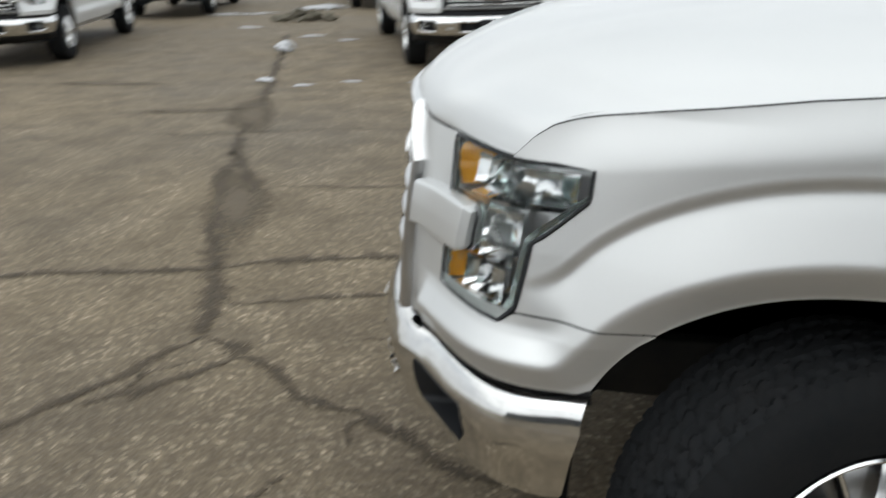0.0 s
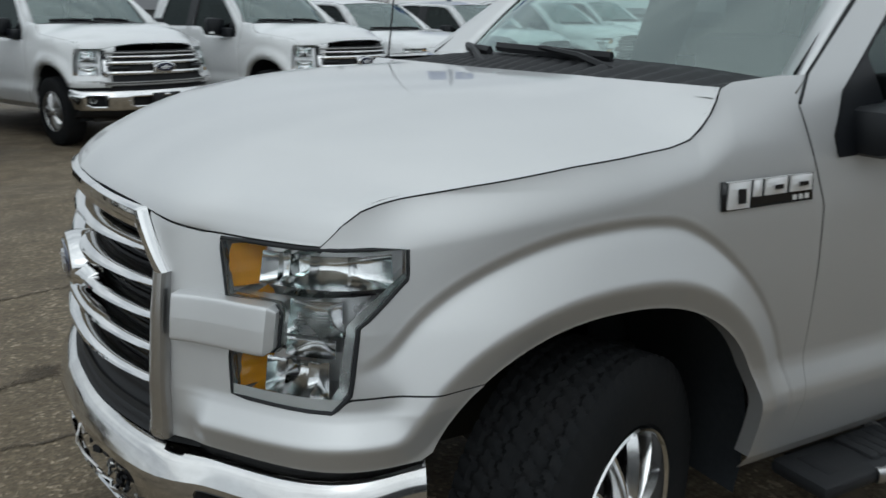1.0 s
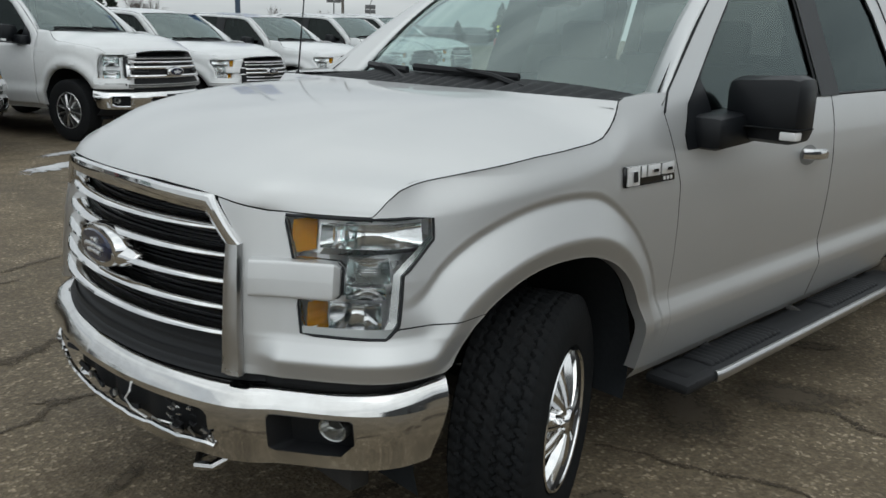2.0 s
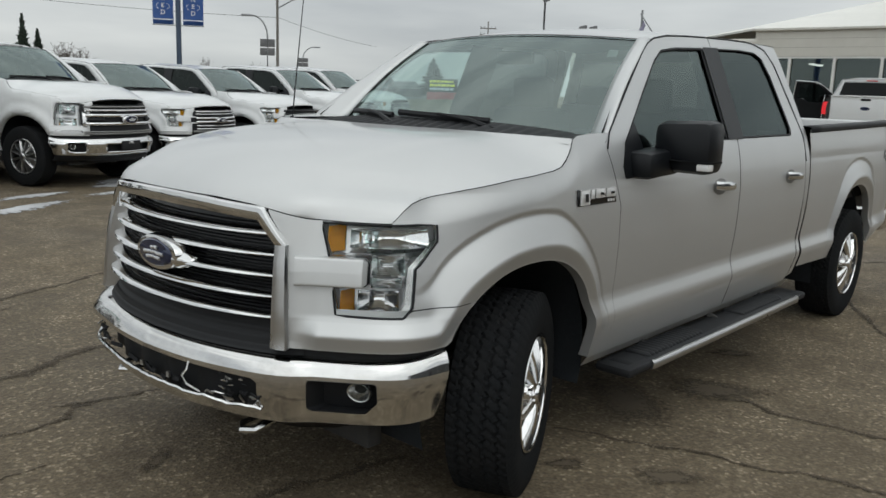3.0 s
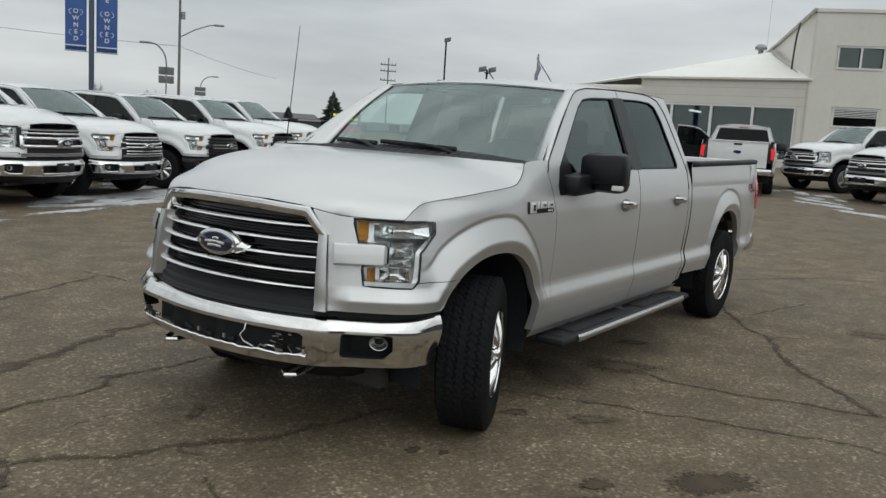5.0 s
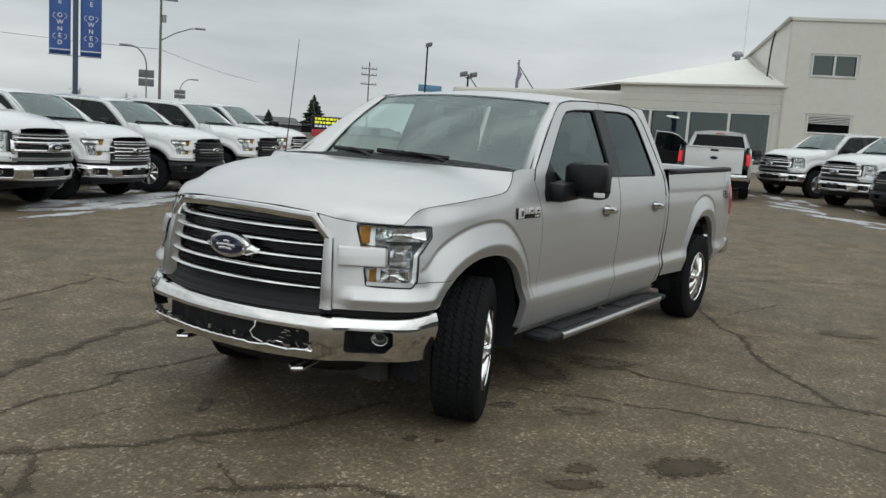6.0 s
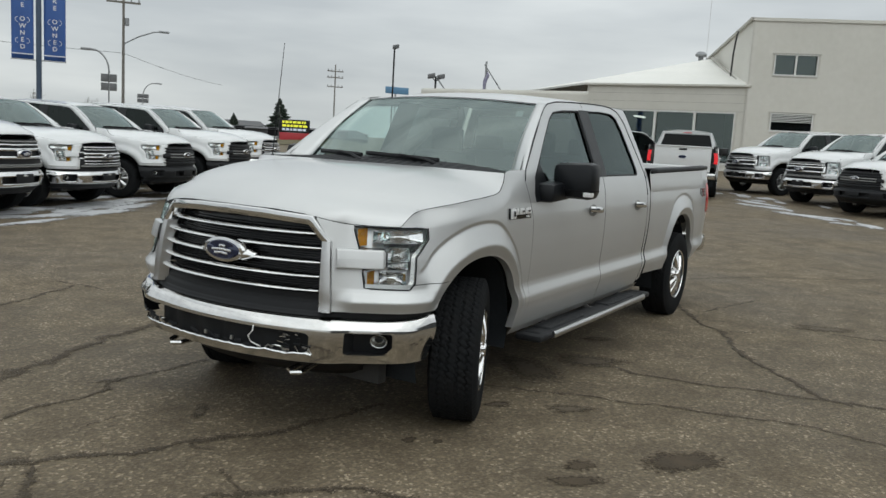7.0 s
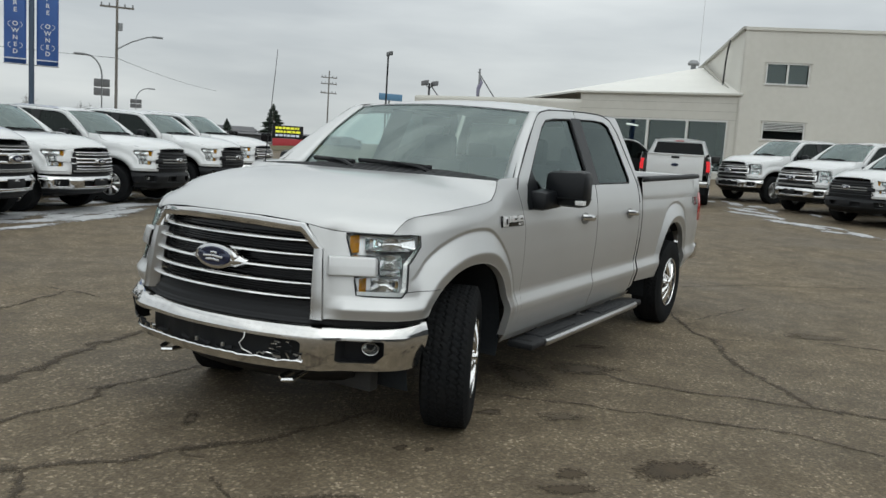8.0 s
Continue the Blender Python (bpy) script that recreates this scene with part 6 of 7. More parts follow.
BX = 38.0
gz = ground_z(BX, 8)
house = thing("dealership_building", "cream two-storey car dealership with a glazed showroom and pale roof", "building", pose(0, 0, 0))
wall_loop = [(5.35, gz - 0.3), (5.35, 4.96), (13.5, 4.96), (13.5, 4.6), (24.0, 4.6), (24.0, gz - 0.3)]
win_loops = [[(a, gz + 0.35), (a, 3.68), (b, 3.68), (b, gz + 0.35)] for a, b in ((5.85, 7.70), (7.80, 9.70), (9.80, 11.7), (11.8, 13.9))]
part("wall", cutout(wall_loop, win_loops, 0.15, lambda a, b: Vector((BX, a, b))), CREAM, house, thick=0.25)
for k in range(9):
    part("siding_joint", box((BX - 0.137, 5.36, 3.75 + 0.135 * k), (BX - 0.126, 13.48, 3.765 + 0.135 * k)), CREAM if k % 3 else JOINT, house)
part("eave_trim", box((BX - 0.25, 5.2, 4.93), (BX + 0.1, 13.6, 5.02), 0.02), CREAM, house)
part("eave_gutter", box((BX - 0.29, 5.2, 4.99), (BX - 0.20, 13.62, 5.035), 0.01), JOINT, house)
for w in win_loops:
    a, b = w[0][0], w[2][0]
    win = part("shop_window", box((BX - 0.02, a, gz + 0.35), (BX, b, 3.68)), SHOPGLASS, house)
    bm = box((BX - 0.16, a - 0.05, gz + 0.3), (BX - 0.10, a + 0.01, 3.71))
    add_box(bm, (BX - 0.16, b - 0.01, gz + 0.3), (BX - 0.10, b + 0.05, 3.71))
    add_box(bm, (BX - 0.163, a - 0.05, 3.66), (BX - 0.10, b + 0.05, 3.74))
    add_box(bm, (BX - 0.163, a - 0.05, gz + 0.28), (BX - 0.10, b + 0.05, gz + 0.38))
    part("window_frame", bm, TRIM, win)
bm = box((BX + 6.0, 4, gz - 0.2), (BX + 6.2, 24, 4.5))
add_box(bm, (BX + 0.2, 5.0, 4.3), (BX + 6.2, 24, 4.4))
add_box(bm, (BX + 0.2, 4.9, gz - 0.2), (BX + 6.2, 5.1, 4.4))
add_box(bm, (BX + 0.2, 23.7, gz - 0.2), (BX + 6.2, 23.9, 4.4))
add_box(bm, (BX + 0.2, 4.9, gz - 0.2), (BX + 6.2, 24, gz - 0.1))
for y in (7.0, 9.4, 11.6):
    add_box(bm, (BX + 2.0, y, gz), (BX + 3.4, y + 1.2, gz + 1.3), 0.1)
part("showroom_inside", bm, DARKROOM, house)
part("tube_lamp", box((BX + 1.0, 11.1, 3.42), (BX + 2.6, 11.25, 3.50)), LAMPGLOW, house, "lit fluorescent tube")
roof_bm = bmesh.new()
rv = [roof_bm.verts.new(p) for p in ((BX - 0.3, 5.2, 5.0), (BX - 0.3, 13.6, 5.0), (43.0, 19.6, 4.9), (51.5, 10.8, 7.75), (52.0, 8.0, 7.9), (51, 4.0, 7.7), (60, 14, 4.9))]
for f in ((0, 1, 3), (0, 3, 4), (0, 4, 5), (1, 2, 3), (2, 6, 3), (3, 6, 4)):
    roof_bm.faces.new([rv[k] for k in f])
part("hip_roof", roof_bm, ROOFMAT, house, "pale hipped metal roof", smooth=0, thick=0.1)

# the two-storey block stands askew to the low wing
ang = 20
blk = pose(BX - 0.12, 5.40, 0, 0, 0, ang)
def on_block(a, b, off=0.0):
    return blk @ Vector((off, -a, b))
up_win = [(1.12, 5.58), (1.12, 6.52), (3.05, 6.52), (3.05, 5.58)]
low_win = [(1.20, 2.95), (1.20, 3.76), (3.10, 3.76), (3.10, 2.95)]
part("wall", cutout([(0, gz - 0.3), (0, 8.12), (16, 8.12), (16, gz - 0.3)], [up_win, low_win], 0.12, on_block), CREAM, house, thick=0.2)
part("wall", warp(box((0.1, 0.0, gz - 0.3), (19, 0.2, 8.1)), lambda x, y, z: blk @ Vector((x, -y, z))), CREAM, house)
part("parapet_trim", warp(box((-0.16, -16, 8.05), (0.2, 0.06, 8.2)), lambda x, y, z: blk @ Vector((x, y, z))), CREAM, house)
for k in range(22):
    part("siding_joint", warp(box((-0.104, -15.9, 2.2 + 0.27 * k), (-0.102, -3.4 if 2.6 < 2.2 + 0.27 * k < 3.9 or 5.4 < 2.2 + 0.27 * k < 6.7 else -0.02, 2.208 + 0.27 * k)), lambda x, y, z: blk @ Vector((x, y, z))), CREAM, house)
part("parapet_trim", warp(box((-0.16, 0.0, 8.05), (19, 0.14, 8.2)), lambda x, y, z: blk @ Vector((x, y, z))), JOINT, house)
part("block_roof", warp(box((0.2, -15.8, 7.95), (18.8, -0.2, 8.02)), lambda x, y, z: blk @ Vector((x, y, z))), ROOFMAT, house)
for loop in (up_win, low_win):
    (a, z0), (b, z1) = loop[0], loop[2]
    win = part("window", warp(box((0.02, -b, z0), (0.04, -a, z1)), lambda x, y, z: blk @ Vector((x, y, z))), SHOPGLASS, house)
    bm = box((-0.13, -b - 0.02, z0 - 0.05), (-0.08, -b + 0.04, z1 + 0.03))
    add_box(bm, (-0.13, -a - 0.04, z0 - 0.05), (-0.08, -a + 0.02, z1 + 0.03))
    add_box(bm, (-0.133, -b - 0.02, z1 - 0.03), (-0.08, -a + 0.02, z1 + 0.03))
    add_box(bm, (-0.15, -b - 0.04, z0 - 0.06), (-0.08, -a + 0.04, z0 + 0.02))
    if loop is up_win:
        add_box(bm, (-0.12, -(a + b) / 2 - 0.045, z0), (-0.08, -(a + b) / 2 + 0.045, z1))
    else:
        for k in range(5):
            add_box(bm, (-0.12, -b, z0 + 0.42 + 0.075 * k), (-0.09, -a, z0 + 0.455 + 0.075 * k))
    part("window_frame", warp(bm, lambda x, y, z: blk @ Vector((x, y, z))), TRIM, win)
    part("head_flashing", warp(box((-0.15, -b - 0.12, z1 + 0.035), (-0.08, -a + 0.12, z1 + 0.07)), lambda x, y, z: blk @ Vector((x, y, z))), JOINT, win)
    # a dark panel close behind the pane stands in for the room's shade
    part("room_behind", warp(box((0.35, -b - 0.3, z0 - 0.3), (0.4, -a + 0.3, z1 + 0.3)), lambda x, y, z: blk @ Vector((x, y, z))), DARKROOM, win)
part("conduit", tube([blk @ Vector((2.6, 0.30, 7.9)), blk @ Vector((3.2, 0.30, 7.5)), blk @ Vector((3.6, 0.30, 6.9)), blk @ Vector((3.8, 0.30, 5.9)), blk @ Vector((3.9, 0.34, 5.45)), blk @ Vector((3.4, 0.36, 5.25)), blk @ Vector((3.2, 0.36, 5.05))], 0.045, 6), BARREL, house, "dark bent conduit")
part("roof_flashing", tube([blk @ Vector((0.5, 0.18, 5.05)), blk @ Vector((13.5, 0.24, 7.75))], 0.09, 6), JOINT, house, "dull flashing where the roof meets the wall")
part("roof_vent", merge(tube([(51.4, 11.2, 7.5), (51.4, 11.2, 8.0)], 0.16, 10), warp(lathe([(0.001, 0.35), (0.25, 0.30), (0.38, 0.12), (0.34, 0.0), (0.001, 0.0)], 12, "z"), lambda x, y, z: (51.4 + x, 11.2 + y, 7.95 + z))), GALV, house, "round roof ventilator")
part("parapet_vent", warp(merge(tube([(1.0, -8.3, 8.1), (1.0, -8.3, 8.35)], 0.10, 8), box((0.8, -8.5, 8.3), (1.2, -8.1, 8.45), 0.05)), lambda x, y, z: blk @ Vector((x, y, z))), GALV, house)
part("roof_mast", tube([(52, 11.0, 7.6), (52, 11.0, 14.5)], 0.018, 6), SATIN, house)


# ---- poles, signs, far things ----
EYE_END = Vector((-3.937, -3.055, 1.547))
BLUE = material("blue_banner_vinyl", (0.045, 0.115, 0.36), 0.5, 0.0, (0.035, 0.095, 0.30), 30, 2)
POLEBLUE = material("painted_blue_pole", (0.07, 0.10, 0.15), 0.5, 0.3)
FLAGCLOTH = material("faded_flag_cloth", (0.20, 0.19, 0.30), 0.85, 0.0, (0.30, 0.29, 0.36), 6, 5)
SIGNGREY = material("faded_sign", (0.11, 0.115, 0.12), 0.6, 0.0, (0.17, 0.17, 0.175), 4, 1.5)
WHITEINK = material("white_lettering", (0.75, 0.77, 0.80), 0.6)


def toward(dx, dy, far):
    return EYE_END.x + dx * far, EYE_END.y + dy * far


def letters(text, size, at, mat, parent, name="lettering", label=""):
    curve = bpy.data.curves.new("letters", "FONT")
    curve.body, curve.size, curve.align_x, curve.extrude = text, size, "CENTER", 0.004
    curve.offset = size * 0.02
    txt = new("letters", curve)
    me = bpy.data.meshes.new_from_object(txt.evaluated_get(bpy.context.evaluated_depsgraph_get()))
    bpy.data.objects.remove(txt)
    bm = bmesh.new()
    bm.from_mesh(me)
    bmesh.ops.transform(bm, matrix=at, verts=bm.verts[:])
    return part(name, bm, mat, parent, label, smooth=0)


x, y = toward(0.5423, 0.8402, 26.8)
bp = thing("banner_pole", "dark blue pole with two blue vertical pre-owned banners", "banner pole", pose(x, y, ground_z(x, y), 0, 0, -33))
part("pole", tube([(0, 0, 0), (0, 0, 7.2)], 0.075, 12), POLEBLUE, bp)
for m in (-1, 1):
    x0, x1 = sorted((m * 0.13, m * 0.70))
    ban = part("banner", lattice(lambda u, v: (lerp(x0, x1, u), 0.03 * math.sin(v * 5 + u * 3), lerp(3.12, 5.59, v)), 6, 16), BLUE, bp, "blue vinyl banner with white letters", thick=0.006)
    for z in (3.10, 5.61):
        part("banner_arm", tube([(0, 0, z), (m * 0.72, 0, z)], 0.016, 6), GALV, bp)
    for k, ch in enumerate("PRE OWNED"):
        if ch != " ":
            letters(ch, 0.175, pose((x0 + x1) / 2, -0.045, 4.93 - 0.192 * k, 90, 0, 0), WHITEINK, ban, "letter")
    for z in (4.20, 3.62):
        for e in (-1, 1):
            part("curl", tube([((x0 + x1) / 2 + e * (0.11 + 0.07 * math.sin(a)), -0.045, z - 0.07 * math.cos(a)) for a in [k * math.pi / 8 for k in range(9)]], 0.008, 5), WHITEINK, ban)
    part("white_band", box((x0 + 0.01, -0.036, 3.24), (x1 - 0.01, -0.032, 3.27)), WHITEINK, ban)


def utility_pole(dx, dy, far, height, arms, lamp=0.0, turn=0.0, r=0.11):
    x, y = toward(dx, dy, far)
    p = thing("utility_pole", "weathered wooden utility pole with cross arms", "utility pole", pose(x, y, 0, 0, 0, turn))
    part("pole", tube([(0, 0, 0), (0, 0, height)], [r, r * 0.7], 10), WOODPOLE, p)
    for z, half in arms:
        part("cross_arm", box((-half, -0.06, z - 0.06), (half, 0.06, z + 0.06)), WOODPOLE, p)
        for k in (-0.9, -0.45, 0.45, 0.9):
            part("insulator", tube([(k * half, 0, z + 0.05), (k * half, 0, z + 0.25)], 0.05, 6), GALV, p)
    if lamp:
        part("transformer", tube([(0.22, 0, lamp + 1.25), (0.22, 0, lamp + 1.75)], 0.15, 10), GALV, p)
        part("lamp_arm", tube([(0, 0, lamp), (1.0, 0, lamp + 0.6), (2.0, 0, lamp + 1.0), (2.6, 0, lamp + 1.05)], 0.05, 6), GALV, p)
        part("lamp_head", box((2.3, -0.12, lamp + 0.98), (3.0, 0.12, lamp + 1.12), 0.04), GALV, p)
    return p


utility_pole(0.6112, 0.7915, 62, 10.4, ((9.7, 1.1),), 6.9, -38)
utility_pole(0.7795, 0.6264, 110, 10.6, ((9.75, 1.05), (8.95, 1.05), (7.75, 1.05)), 0, -38)


def street_lamp(dx, dy, far, height, reach, sign):
    x, y = toward(dx, dy, far)
    p = thing("street_lamp", "grey curved street lamp with a small dark sign", "street lamp", pose(x, y, 0, 0, 0, -38))
    bend = [(reach * (1 - math.cos(a)) , 0, height - 1.8 + 1.8 * math.sin(a)) for a in [k * math.pi / 12 for k in range(7)]]
    part("pole", tube([(0, 0, 0)] + bend, [0.10] + [0.07] * 7, 8), GALV, p)
    end = bend[-1]
    part("lamp_head", box((min(end[0], end[0] + 0.9 * math.copysign(1, reach)), -0.15, end[2] - 0.1), (max(end[0], end[0] + 0.9 * math.copysign(1, reach)), 0.15, end[2] + 0.08), 0.05), GALV, p)
    if sign:
        z, h, w = sign
        for m in (-1, 1):
            part("sign_panel", box((min(m * 0.06, m * w), -0.05, z), (max(m * 0.06, m * w), 0.02, z + h * 0.46), 0.01), SIGNGREY, p)
            part("sign_panel", box((min(m * 0.06, m * w), -0.05, z + h * 0.52), (max(m * 0.06, m * w), 0.02, z + h), 0.01), SIGNGREY, p)
    return p


street_lamp(0.5995, 0.8004, 80, 7.8, -1.4, (4.3, 1.45, 0.66))
street_lamp(0.6276, 0.7785, 125, 7.3, 1.6, (4.5, 1.2, 0.75))


def flood_pole(dx, dy, far, height, heads):
    x, y = toward(dx, dy, far)
    p = thing("flood_light", "dark flood-light pole of the car lot", "lamp post", pose(x, y, 0, 0, 0, -35))
    part("pole", tube([(0, 0, 0), (0, 0, height)], 0.065, 8), BLACK, p)
    for hx in heads:
        part("lamp_head", warp(box((-0.2, -0.2, -0.14), (0.2, 0.2, 0.16), 0.06), lambda x, y, z: (x + hx, y, height + z + 0.25 * x)), SIGNGREY, p)
        part("lamp_neck", tube([(0, 0, height - 0.3), (hx * 0.8, 0, height - 0.1)], 0.03, 6), BLACK, p)
    return p


flood_pole(0.8205, 0.5716, 60, 8.0, (0.1,))
fp = flood_pole(0.8485, 0.5292, 52, 5.5, (-0.3, 0.35))
part("brace", tube([(0.1, 0, 5.4), (1.2, 0, 4.1)], 0.04, 6), GALV, fp)
x, y = toward(0.8784, 0.4779, 50)
flag = thing("flag_pole", "leaning roof mast with a slanted stay", "mast", pose(x, y, 0, 0, 0, -35))
part("pole", tube([(0.0, 0, 0), (0.0, 0, 6.4)], 0.06, 8), GALV, flag)
part("stay", tube([(-0.1, 0, 6.2), (1.3, 0, 4.5)], 0.035, 6), GALV, flag)
part("furled_cloth", tube([(0.02, 0, 6.0), (0.12, 0.02, 5.6), (-0.04, 0, 5.2), (-0.1, 0, 4.7)], [0.05, 0.14, 0.12, 0.04], 8), FLAGCLOTH, flag, "faded purple furled cloth")

x, y = toward(0.8229, 0.5682, 75)
bsign = thing("roof_sign", "small flat blue sign beyond the lot", "sign", pose(x, y, 0, 0, 0, -35))
part("panel", box((-1.0, -0.06, 5.5), (1.2, 0.06, 6.1), 0.02), material("pale_blue_sign", (0.12, 0.26, 0.42), 0.5), bsign)
part("post", tube([(0, 0.1, 0), (0, 0.1, 5.8)], 0.08, 8), GALV, bsign)

# electronic message board: its words cannot be read
x, y = toward(0.750, 0.6612, 58)
board = thing("message_board", "black electronic message board with yellow text lines over a red panel", "sign board", pose(x, y, ground_z(x, y), 0, 0, -41.4))
gzb = -ground_z(x, y)
part("cabinet", box((-1.05, -0.1, 1.55 + gzb), (1.05, 0.25, 2.42 + gzb), 0.03), BLACK, board)
part("red_panel", box((-1.0, -0.08, 0.75 + gzb), (1.0, 0.2, 1.53 + gzb), 0.03), material("red_sign_panel", (0.42, 0.03, 0.04), 0.5), board)
for m in (-1, 1):
    part("post", tube([(m * 0.7, 0.1, 0), (m * 0.7, 0.1, 1.6 + gzb)], 0.07, 8), BLACK, board)
LED = material("yellow_led", (0.75, 0.75, 0.05), 0.5, emit=0.6)
LEDW = material("white_led", (0.5, 0.55, 0.65), 0.5, emit=0.4)
led_rnd = random.Random(3)
for row, (z, mat) in enumerate(((2.17, LED), (1.92, LED), (1.67, LEDW))):
    a = -0.85
    while a < 0.78:
        w = led_rnd.uniform(0.1, 0.32)
        part("text_bar", box((a, -0.115, z + gzb), (min(a + w, 0.85), -0.102, z + 0.15 + gzb)), mat, board)
        a += w + 0.06


# ---- trees and the far side of the road ----
NEEDLE = material("spruce_needles", (0.030, 0.045, 0.030), 0.9, 0.0, (0.018, 0.028, 0.020), 40, 6)
BARK = material("bark", (0.09, 0.075, 0.06), 0.9, 0.0, (0.06, 0.05, 0.04), 30, 4)
TWIG = material("bare_twigs", (0.13, 0.11, 0.10), 0.9, 0.0, (0.09, 0.08, 0.07), 30, 4)


def spruce(dx, dy, far, height, wide, seed):
    x, y = toward(dx, dy, far)
    rnd = random.Random(seed)
    t = thing("spruce_tree", "dark green spruce with a pointed crown", "tree", pose(x, y, 0))
    part("trunk", tube([(0, 0, -0.2), (0, 0, height * 0.5), (0, 0, height)], [0.2, 0.12, 0.02], 8), BARK, t)
    bm = bmesh.new()
    n = int(height * 60)
    for k in range(n):
        f = (k + rnd.random()) / n
        z = height * (0.08 + 0.92 * f)
        reach = wide * (1 - f) ** 0.85 * rnd.uniform(0.45, 1.08) + 0.08
        a = rnd.uniform(0, math.tau)
        c, s = math.cos(a), math.sin(a)
        w = 0.10 + 0.16 * (1 - f)
        drop = reach * rnd.uniform(0.1, 0.4)
        p = [Vector((0.1 * c, 0.1 * s, z)), Vector((reach * 0.6 * c - w * s, reach * 0.6 * s + w * c, z - drop * 0.6)), Vector((reach * c, reach * s, z - drop + 0.15)), Vector((reach * 0.6 * c + w * s, reach * 0.6 * s - w * c, z - drop * 0.6)), Vector((reach * 0.55 * c, reach * 0.55 * s, z - drop * 0.6 - 0.25))]
        v = [bm.verts.new(q) for q in p]
        for f3 in ((0, 1, 2), (0, 2, 3), (0, 4, 1), (1, 4, 2), (2, 4, 3), (3, 4, 0)):
            bm.faces.new([v[i] for i in f3])
    part("crown", bm, NEEDLE, t, smooth=0)
    return t


spruce(0.7385, 0.6742, 120, 6.2, 3.4, 1)
spruce(0.702, 0.7122, 150, 4.3, 2.3, 2)
spruce(0.3795, 0.9252, 85, 7.1, 1.3, 3)
spruce(0.392, 0.9200, 88, 6.0, 1.3, 4)
spruce(0.30, 0.954, 90, 5.2, 1.0, 5)


def bare_tree(dx, dy, far, height, wide, seed):
    x, y = toward(dx, dy, far)
    rnd = random.Random(seed)
    t = thing("bare_tree", "leafless grey-brown winter tree", "tree", pose(x, y, 0))
    part("trunk", tube([(0, 0, -0.2), (0.05, 0, height * 0.35)], [0.16, 0.1], 8), BARK, t)
    bm = bmesh.new()
    for k in range(70):
        a, e = rnd.uniform(0, math.tau), rnd.uniform(0.5, 1.3)
        z0 = height * rnd.uniform(0.2, 0.6)
        ln = height * rnd.uniform(0.25, 0.55)
        d = Vector((math.cos(a) * math.cos(e) * wide / height * 2, math.sin(a) * math.cos(e) * wide / height * 2, math.sin(e)))
        p0 = Vector((0, 0, z0))
        p1 = p0 + d * ln * 0.5
        p2 = p1 + (d + Vector((rnd.uniform(-0.3, 0.3), rnd.uniform(-0.3, 0.3), 0.1))) * ln * 0.5
        add_tube(bm, [p0, p1, p2], [0.05, 0.03, 0.008], 4)
        for j in range(4):
            q = p1.lerp(p2, rnd.random())
            add_tube(bm, [q, q + Vector((rnd.uniform(-0.5, 0.5), rnd.uniform(-0.5, 0.5), rnd.uniform(0.1, 0.6)))], [0.02, 0.006], 3)
    part("crown", bm, TWIG, t, smooth=0)
    return t


for k, (dx, dy, far, h, w) in enumerate(((0.416, 0.909, 80, 4.6, 1.6), (0.43, 0.903, 85, 4.2, 1.5), (0.33, 0.944, 95, 5.0, 1.8), (0.54, 0.842, 110, 4.6, 1.6), (0.585, 0.811, 120, 4.4, 1.8), (0.05, 0.999, 70, 4.5, 2.0), (-0.12, 0.993, 75, 4.8, 2.2))):
    bare_tree(dx, dy, far, h, w, 30 + k)

# low dark buildings across the road, and an unseen one behind the camera
FARWALL = material("far_dark_wall", (0.10, 0.105, 0.11), 0.8, 0.0, (0.07, 0.072, 0.075), 2, 0.3)
FARROOF = material("far_roof_shingles", (0.13, 0.13, 0.135), 0.85, 0.0, (0.09, 0.09, 0.095), 6, 0.6)


def far_house(dx, dy, far, long, deep, high, peak, turn):
    x, y = toward(dx, dy, far)
    h = thing("far_building", "low dark building across the road, or added unseen behind the camera", "building", pose(x, y, 0, 0, 0, turn))
    part("wall", box((-long / 2, -deep / 2, -0.5), (long / 2, deep / 2, high)), FARWALL, h)
    bm = bmesh.new()
    v = [bm.verts.new(p) for p in ((-long / 2 - 0.4, -deep / 2 - 0.4, high), (long / 2 + 0.4, -deep / 2 - 0.4, high), (long / 2 + 0.4, deep / 2 + 0.4, high), (-long / 2 - 0.4, deep / 2 + 0.4, high), (-long / 2, 0, high + peak), (long / 2, 0, high + peak))]
    for f in ((0, 1, 5, 4), (2, 3, 4, 5), (0, 4, 3), (1, 2, 5), (0, 3, 2, 1)):
        bm.faces.new([v[k] for k in f])
    part("roof", bm, FARROOF, h, smooth=0)
    for k in range(int(long // 4)):
        a = -long / 2 + 2 + 4 * k
        win = part("window", box((a - 0.6, -deep / 2 - 0.03, 1.0), (a + 0.6, -deep / 2 - 0.005, 2.0)), GLOSSBLACK, h)
        part("frame_sill", box((a - 0.7, -deep / 2 - 0.08, 0.92), (a + 0.7, -deep / 2 - 0.031, 0.99)), TRIM, win)
    return h


far_house(0.735, 0.678, 108, 22, 9, 1.8, 0.25, -38)
far_house(0.772, 0.6356, 104, 9, 8, 1.2, 1.0, -38)
far_house(0.47, 0.883, 130, 16, 9, 2.6, 1.2, -28)
far_house(0.60, 0.80, 150, 26, 10, 2.8, 1.0, -35)
far_house(0.12, 0.993, 110, 24, 10, 3.0, 1.4, -8)
far_house(-0.25, 0.968, 100, 20, 10, 2.8, 1.2, 12)
far_house(0.66, 0.751, 170, 30, 10, 2.4, 1.0, -38)
# unseen building added at the lot's edge behind, to darken the truck's side
far_house(0.22, -0.975, 21, 44, 9, 5.2, 1.2, 180)

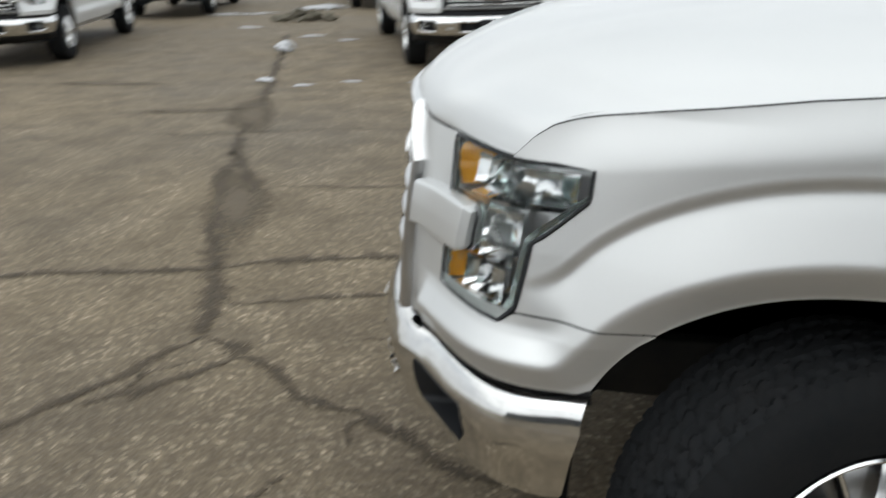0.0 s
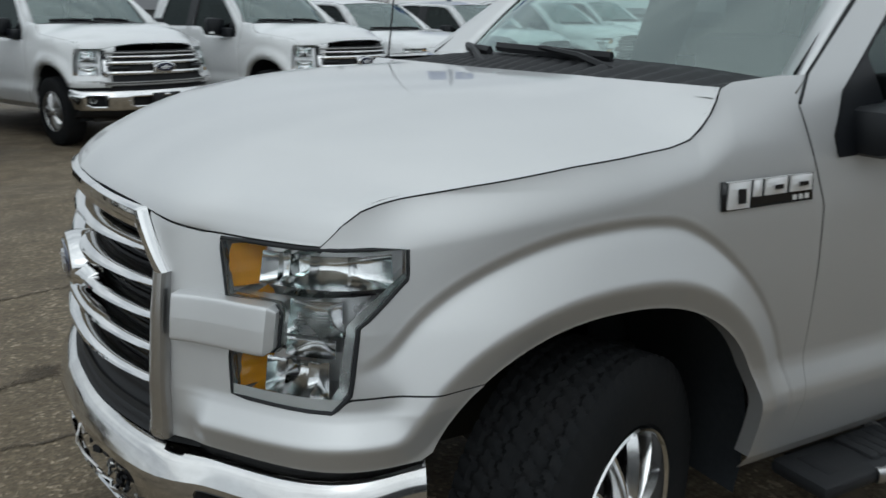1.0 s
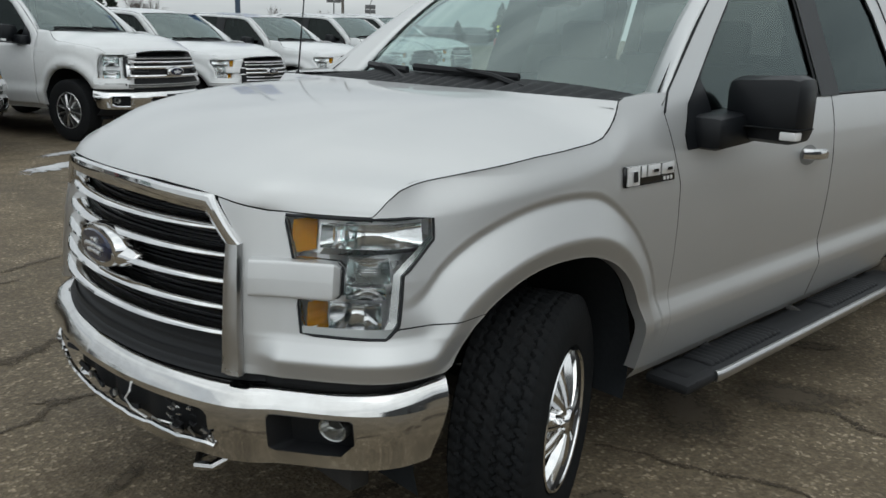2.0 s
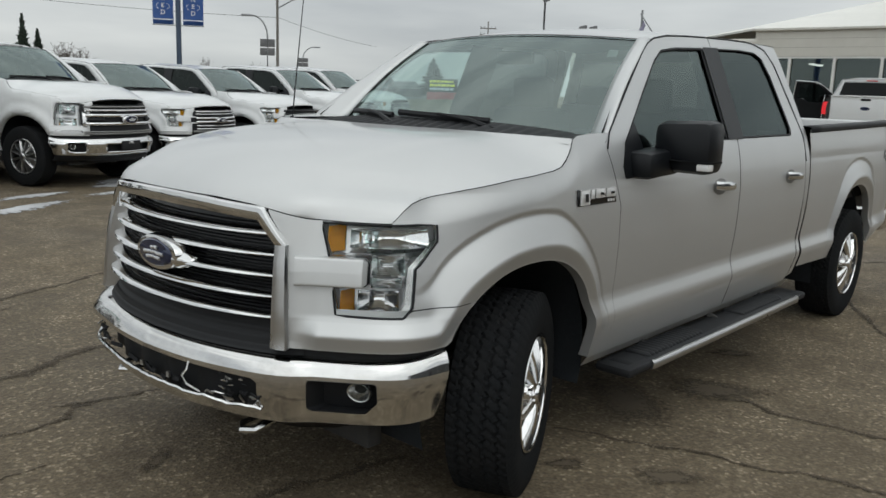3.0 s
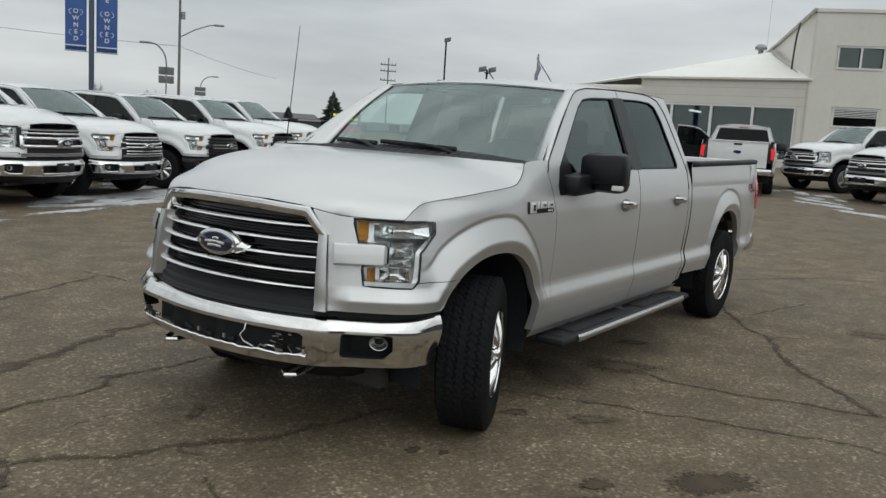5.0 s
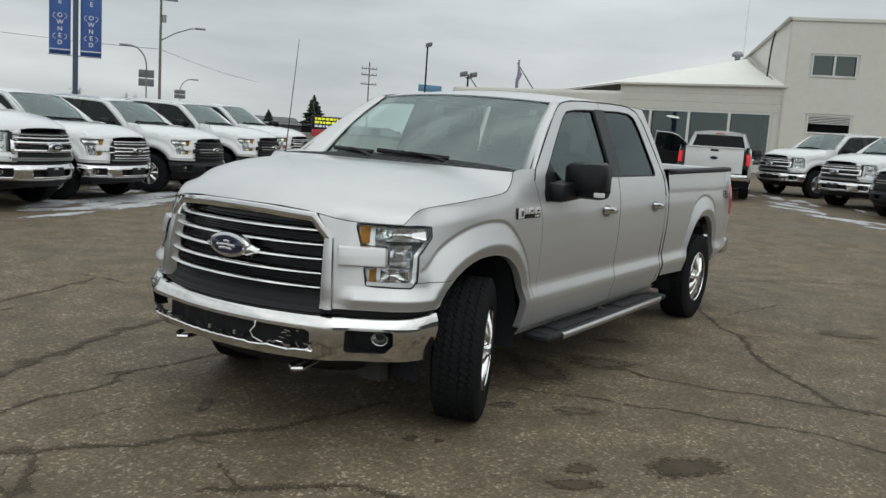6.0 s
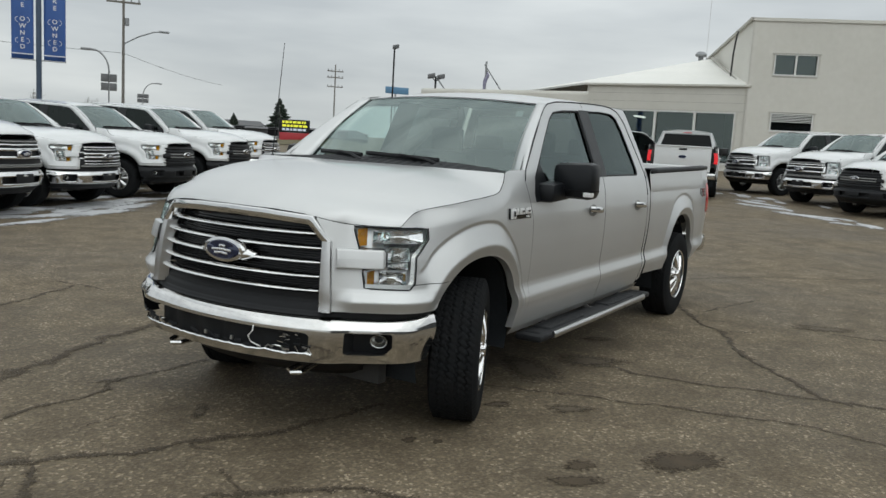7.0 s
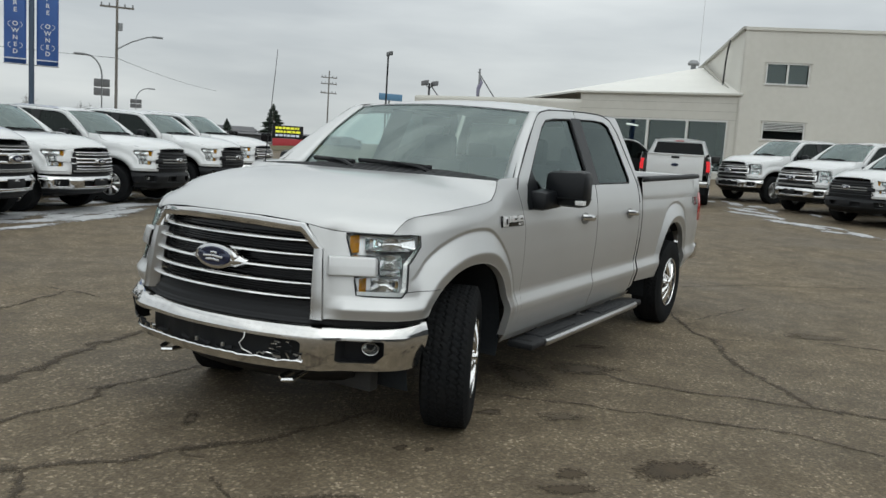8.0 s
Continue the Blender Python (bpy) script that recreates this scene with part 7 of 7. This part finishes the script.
# verge of winter grass along the road
VERGE = material("winter_grass", (0.135, 0.118, 0.062), 0.95, 0.0, (0.085, 0.072, 0.040), 30, 2.5, bump=0.6, bump_scale=0.03)
ROAD = material("road_asphalt", (0.085, 0.085, 0.088), 0.8, 0.0, (0.065, 0.065, 0.067), 60, 1.0)
verge = part("grass_verge", lattice(lambda u, v: (lerp(-45, 45, u), lerp(19.5, 24.5, v) + lerp(-3, 14, u), 0.03 + 0.12 * math.sin(v * math.pi) + 0.03 * noise.noise((u * 60, v * 8, 0)) + max(0, ground_z(lerp(-45, 45, u), 0))), 120, 10), VERGE, None)
tagged(verge, "strip of dry brown winter grass by the road", "grass", kind="stuff")
road = part("road", lattice(lambda u, v: (lerp(-60, 60, u), lerp(26, 36, v) + lerp(-6, 17, u), 0.03 + ground_z(lerp(-60, 60, u), 0)), 30, 2), ROAD, None)
tagged(road, "grey asphalt road beyond the lot", "road", kind="structure")

# a white delivery van far off
def small_vehicle(name, label, category, mat, at, long, high, van):
    r = thing(name, label, category, at)
    h = high
    prof = [(0, 0.35), (0, 0.85), (0.15, 0.95), (long * 0.22, 1.05), (long * 0.36, h), (long * 0.98, h * 0.98), (long, 0.9), (long, 0.35)] if van else [(0, 0.35), (0, 0.75), (long * 0.25, 0.92), (long * 0.40, h), (long * 0.72, h), (long * 0.88, 1.0), (long, 0.95), (long, 0.35)]
    bm = bmesh.new()
    for m in (-1, 1):
        bm.faces.new([bm.verts.new((x, m * (0.9 - 0.12 * (z > 1.2)), z)) for x, z in prof])
    bm.verts.ensure_lookup_table()
    n = len(prof)
    for k in range(n):
        j = (k + 1) % n
        bm.faces.new((bm.verts[k], bm.verts[j], bm.verts[n + j], bm.verts[n + k]))
    bmesh.ops.recalc_face_normals(bm, faces=bm.faces[:])
    bmesh.ops.bevel(bm, geom=bm.edges[:], offset=0.05, segments=2, affect="EDGES")
    part("body", bm, mat, r)
    a, b = prof[3 if van else 2], prof[4 if van else 3]
    part("windshield", lattice(lambda u, v: (lerp(a[0], b[0], lerp(0.1, 0.9, u)) - 0.02, lerp(-0.72, 0.72, v), lerp(a[1], b[1], lerp(0.1, 0.9, u)) + 0.02), 2, 2), GLOSSBLACK, r)
    for m in (-1, 1):
        part("side_window", box((b[0] + 0.1, min(m * 0.80, m * 0.90), 1.1), (b[0] + 1.1, max(m * 0.80, m * 0.90), h - 0.15), 0.02), GLOSSBLACK, r)
        for x in (0.85, long - 0.95):
            w = new("wheel")
            w.parent, w.matrix_basis = r, pose(x, m * 0.82, 0.33)
            part("tyre", lathe([(0.2, -0.1), (0.33, -0.1), (0.33, 0.1), (0.2, 0.1)], 20), RUBBER, w)
            part("rim", lathe([(0.001, -0.09), (0.2, -0.08), (0.2, 0.08), (0.001, 0.09)], 16), SATIN, w)
        part("headlight", box((-0.03, min(m * 0.5, m * 0.8), 0.65), (0.03, max(m * 0.5, m * 0.8), 0.8), 0.02), WHITELENS, r)
    return r


small_vehicle("van", "white delivery van on the road", "van", WHITE, pose(-30.5, 58.0, 0.05, 0, 0, 20), 5.6, 2.5, True)

# a heap of rubble beside the trucks
RUBBLE = material("broken_asphalt", (0.15, 0.135, 0.10), 0.9, 0.0, (0.09, 0.08, 0.06), 20, 3, bump=0.6)
rub = random.Random(8)
bm = bmesh.new()
for k in range(60):
    a, r = rub.uniform(0, math.tau), 0.55 * rub.random() ** 0.6
    s = rub.uniform(0.03, 0.09)
    px, py = -7.3 + 1.3 * r * math.cos(a), 14.9 + 0.8 * r * math.sin(a)
    add_box(bm, (-s, -s * 0.8, -s * 0.5), (s, s * 0.8, s * 0.5), s * 0.2, pose(px, py, 0.04 + 0.30 * (1 - r / 0.55) * rub.random(), rub.uniform(-40, 40), rub.uniform(-40, 40), rub.uniform(0, 180)))
tagged(part("rubble_heap", bm, RUBBLE, None, smooth=0), "small heap of broken asphalt and dirt", "rubble", kind="stuff")

# overhead wires
WIRE = material("black_wire", (0.02, 0.02, 0.02), 0.6)
def overhead(a, b, sag):
    a, b = Vector(a), Vector(b)
    pts = [a.lerp(b, k / 16) - Vector((0, 0, sag * 4 * (k / 16) * (1 - k / 16))) for k in range(17)]
    tagged(part("overhead_wire", tube(pts, 0.014, 5), WIRE, None), "thin black overhead wire between poles", "wire")
x0, y0 = toward(0.6112, 0.7915, 62)
x1, y1 = toward(0.30, 0.954, 66)
overhead((x0, y0, 6.3), (x1, y1, 7.2), 0.25)
x1, y1 = toward(0.6923, 0.7216, 110)
overhead((x0, y0, 6.3), (x1, y1, 7.0), 0.25)
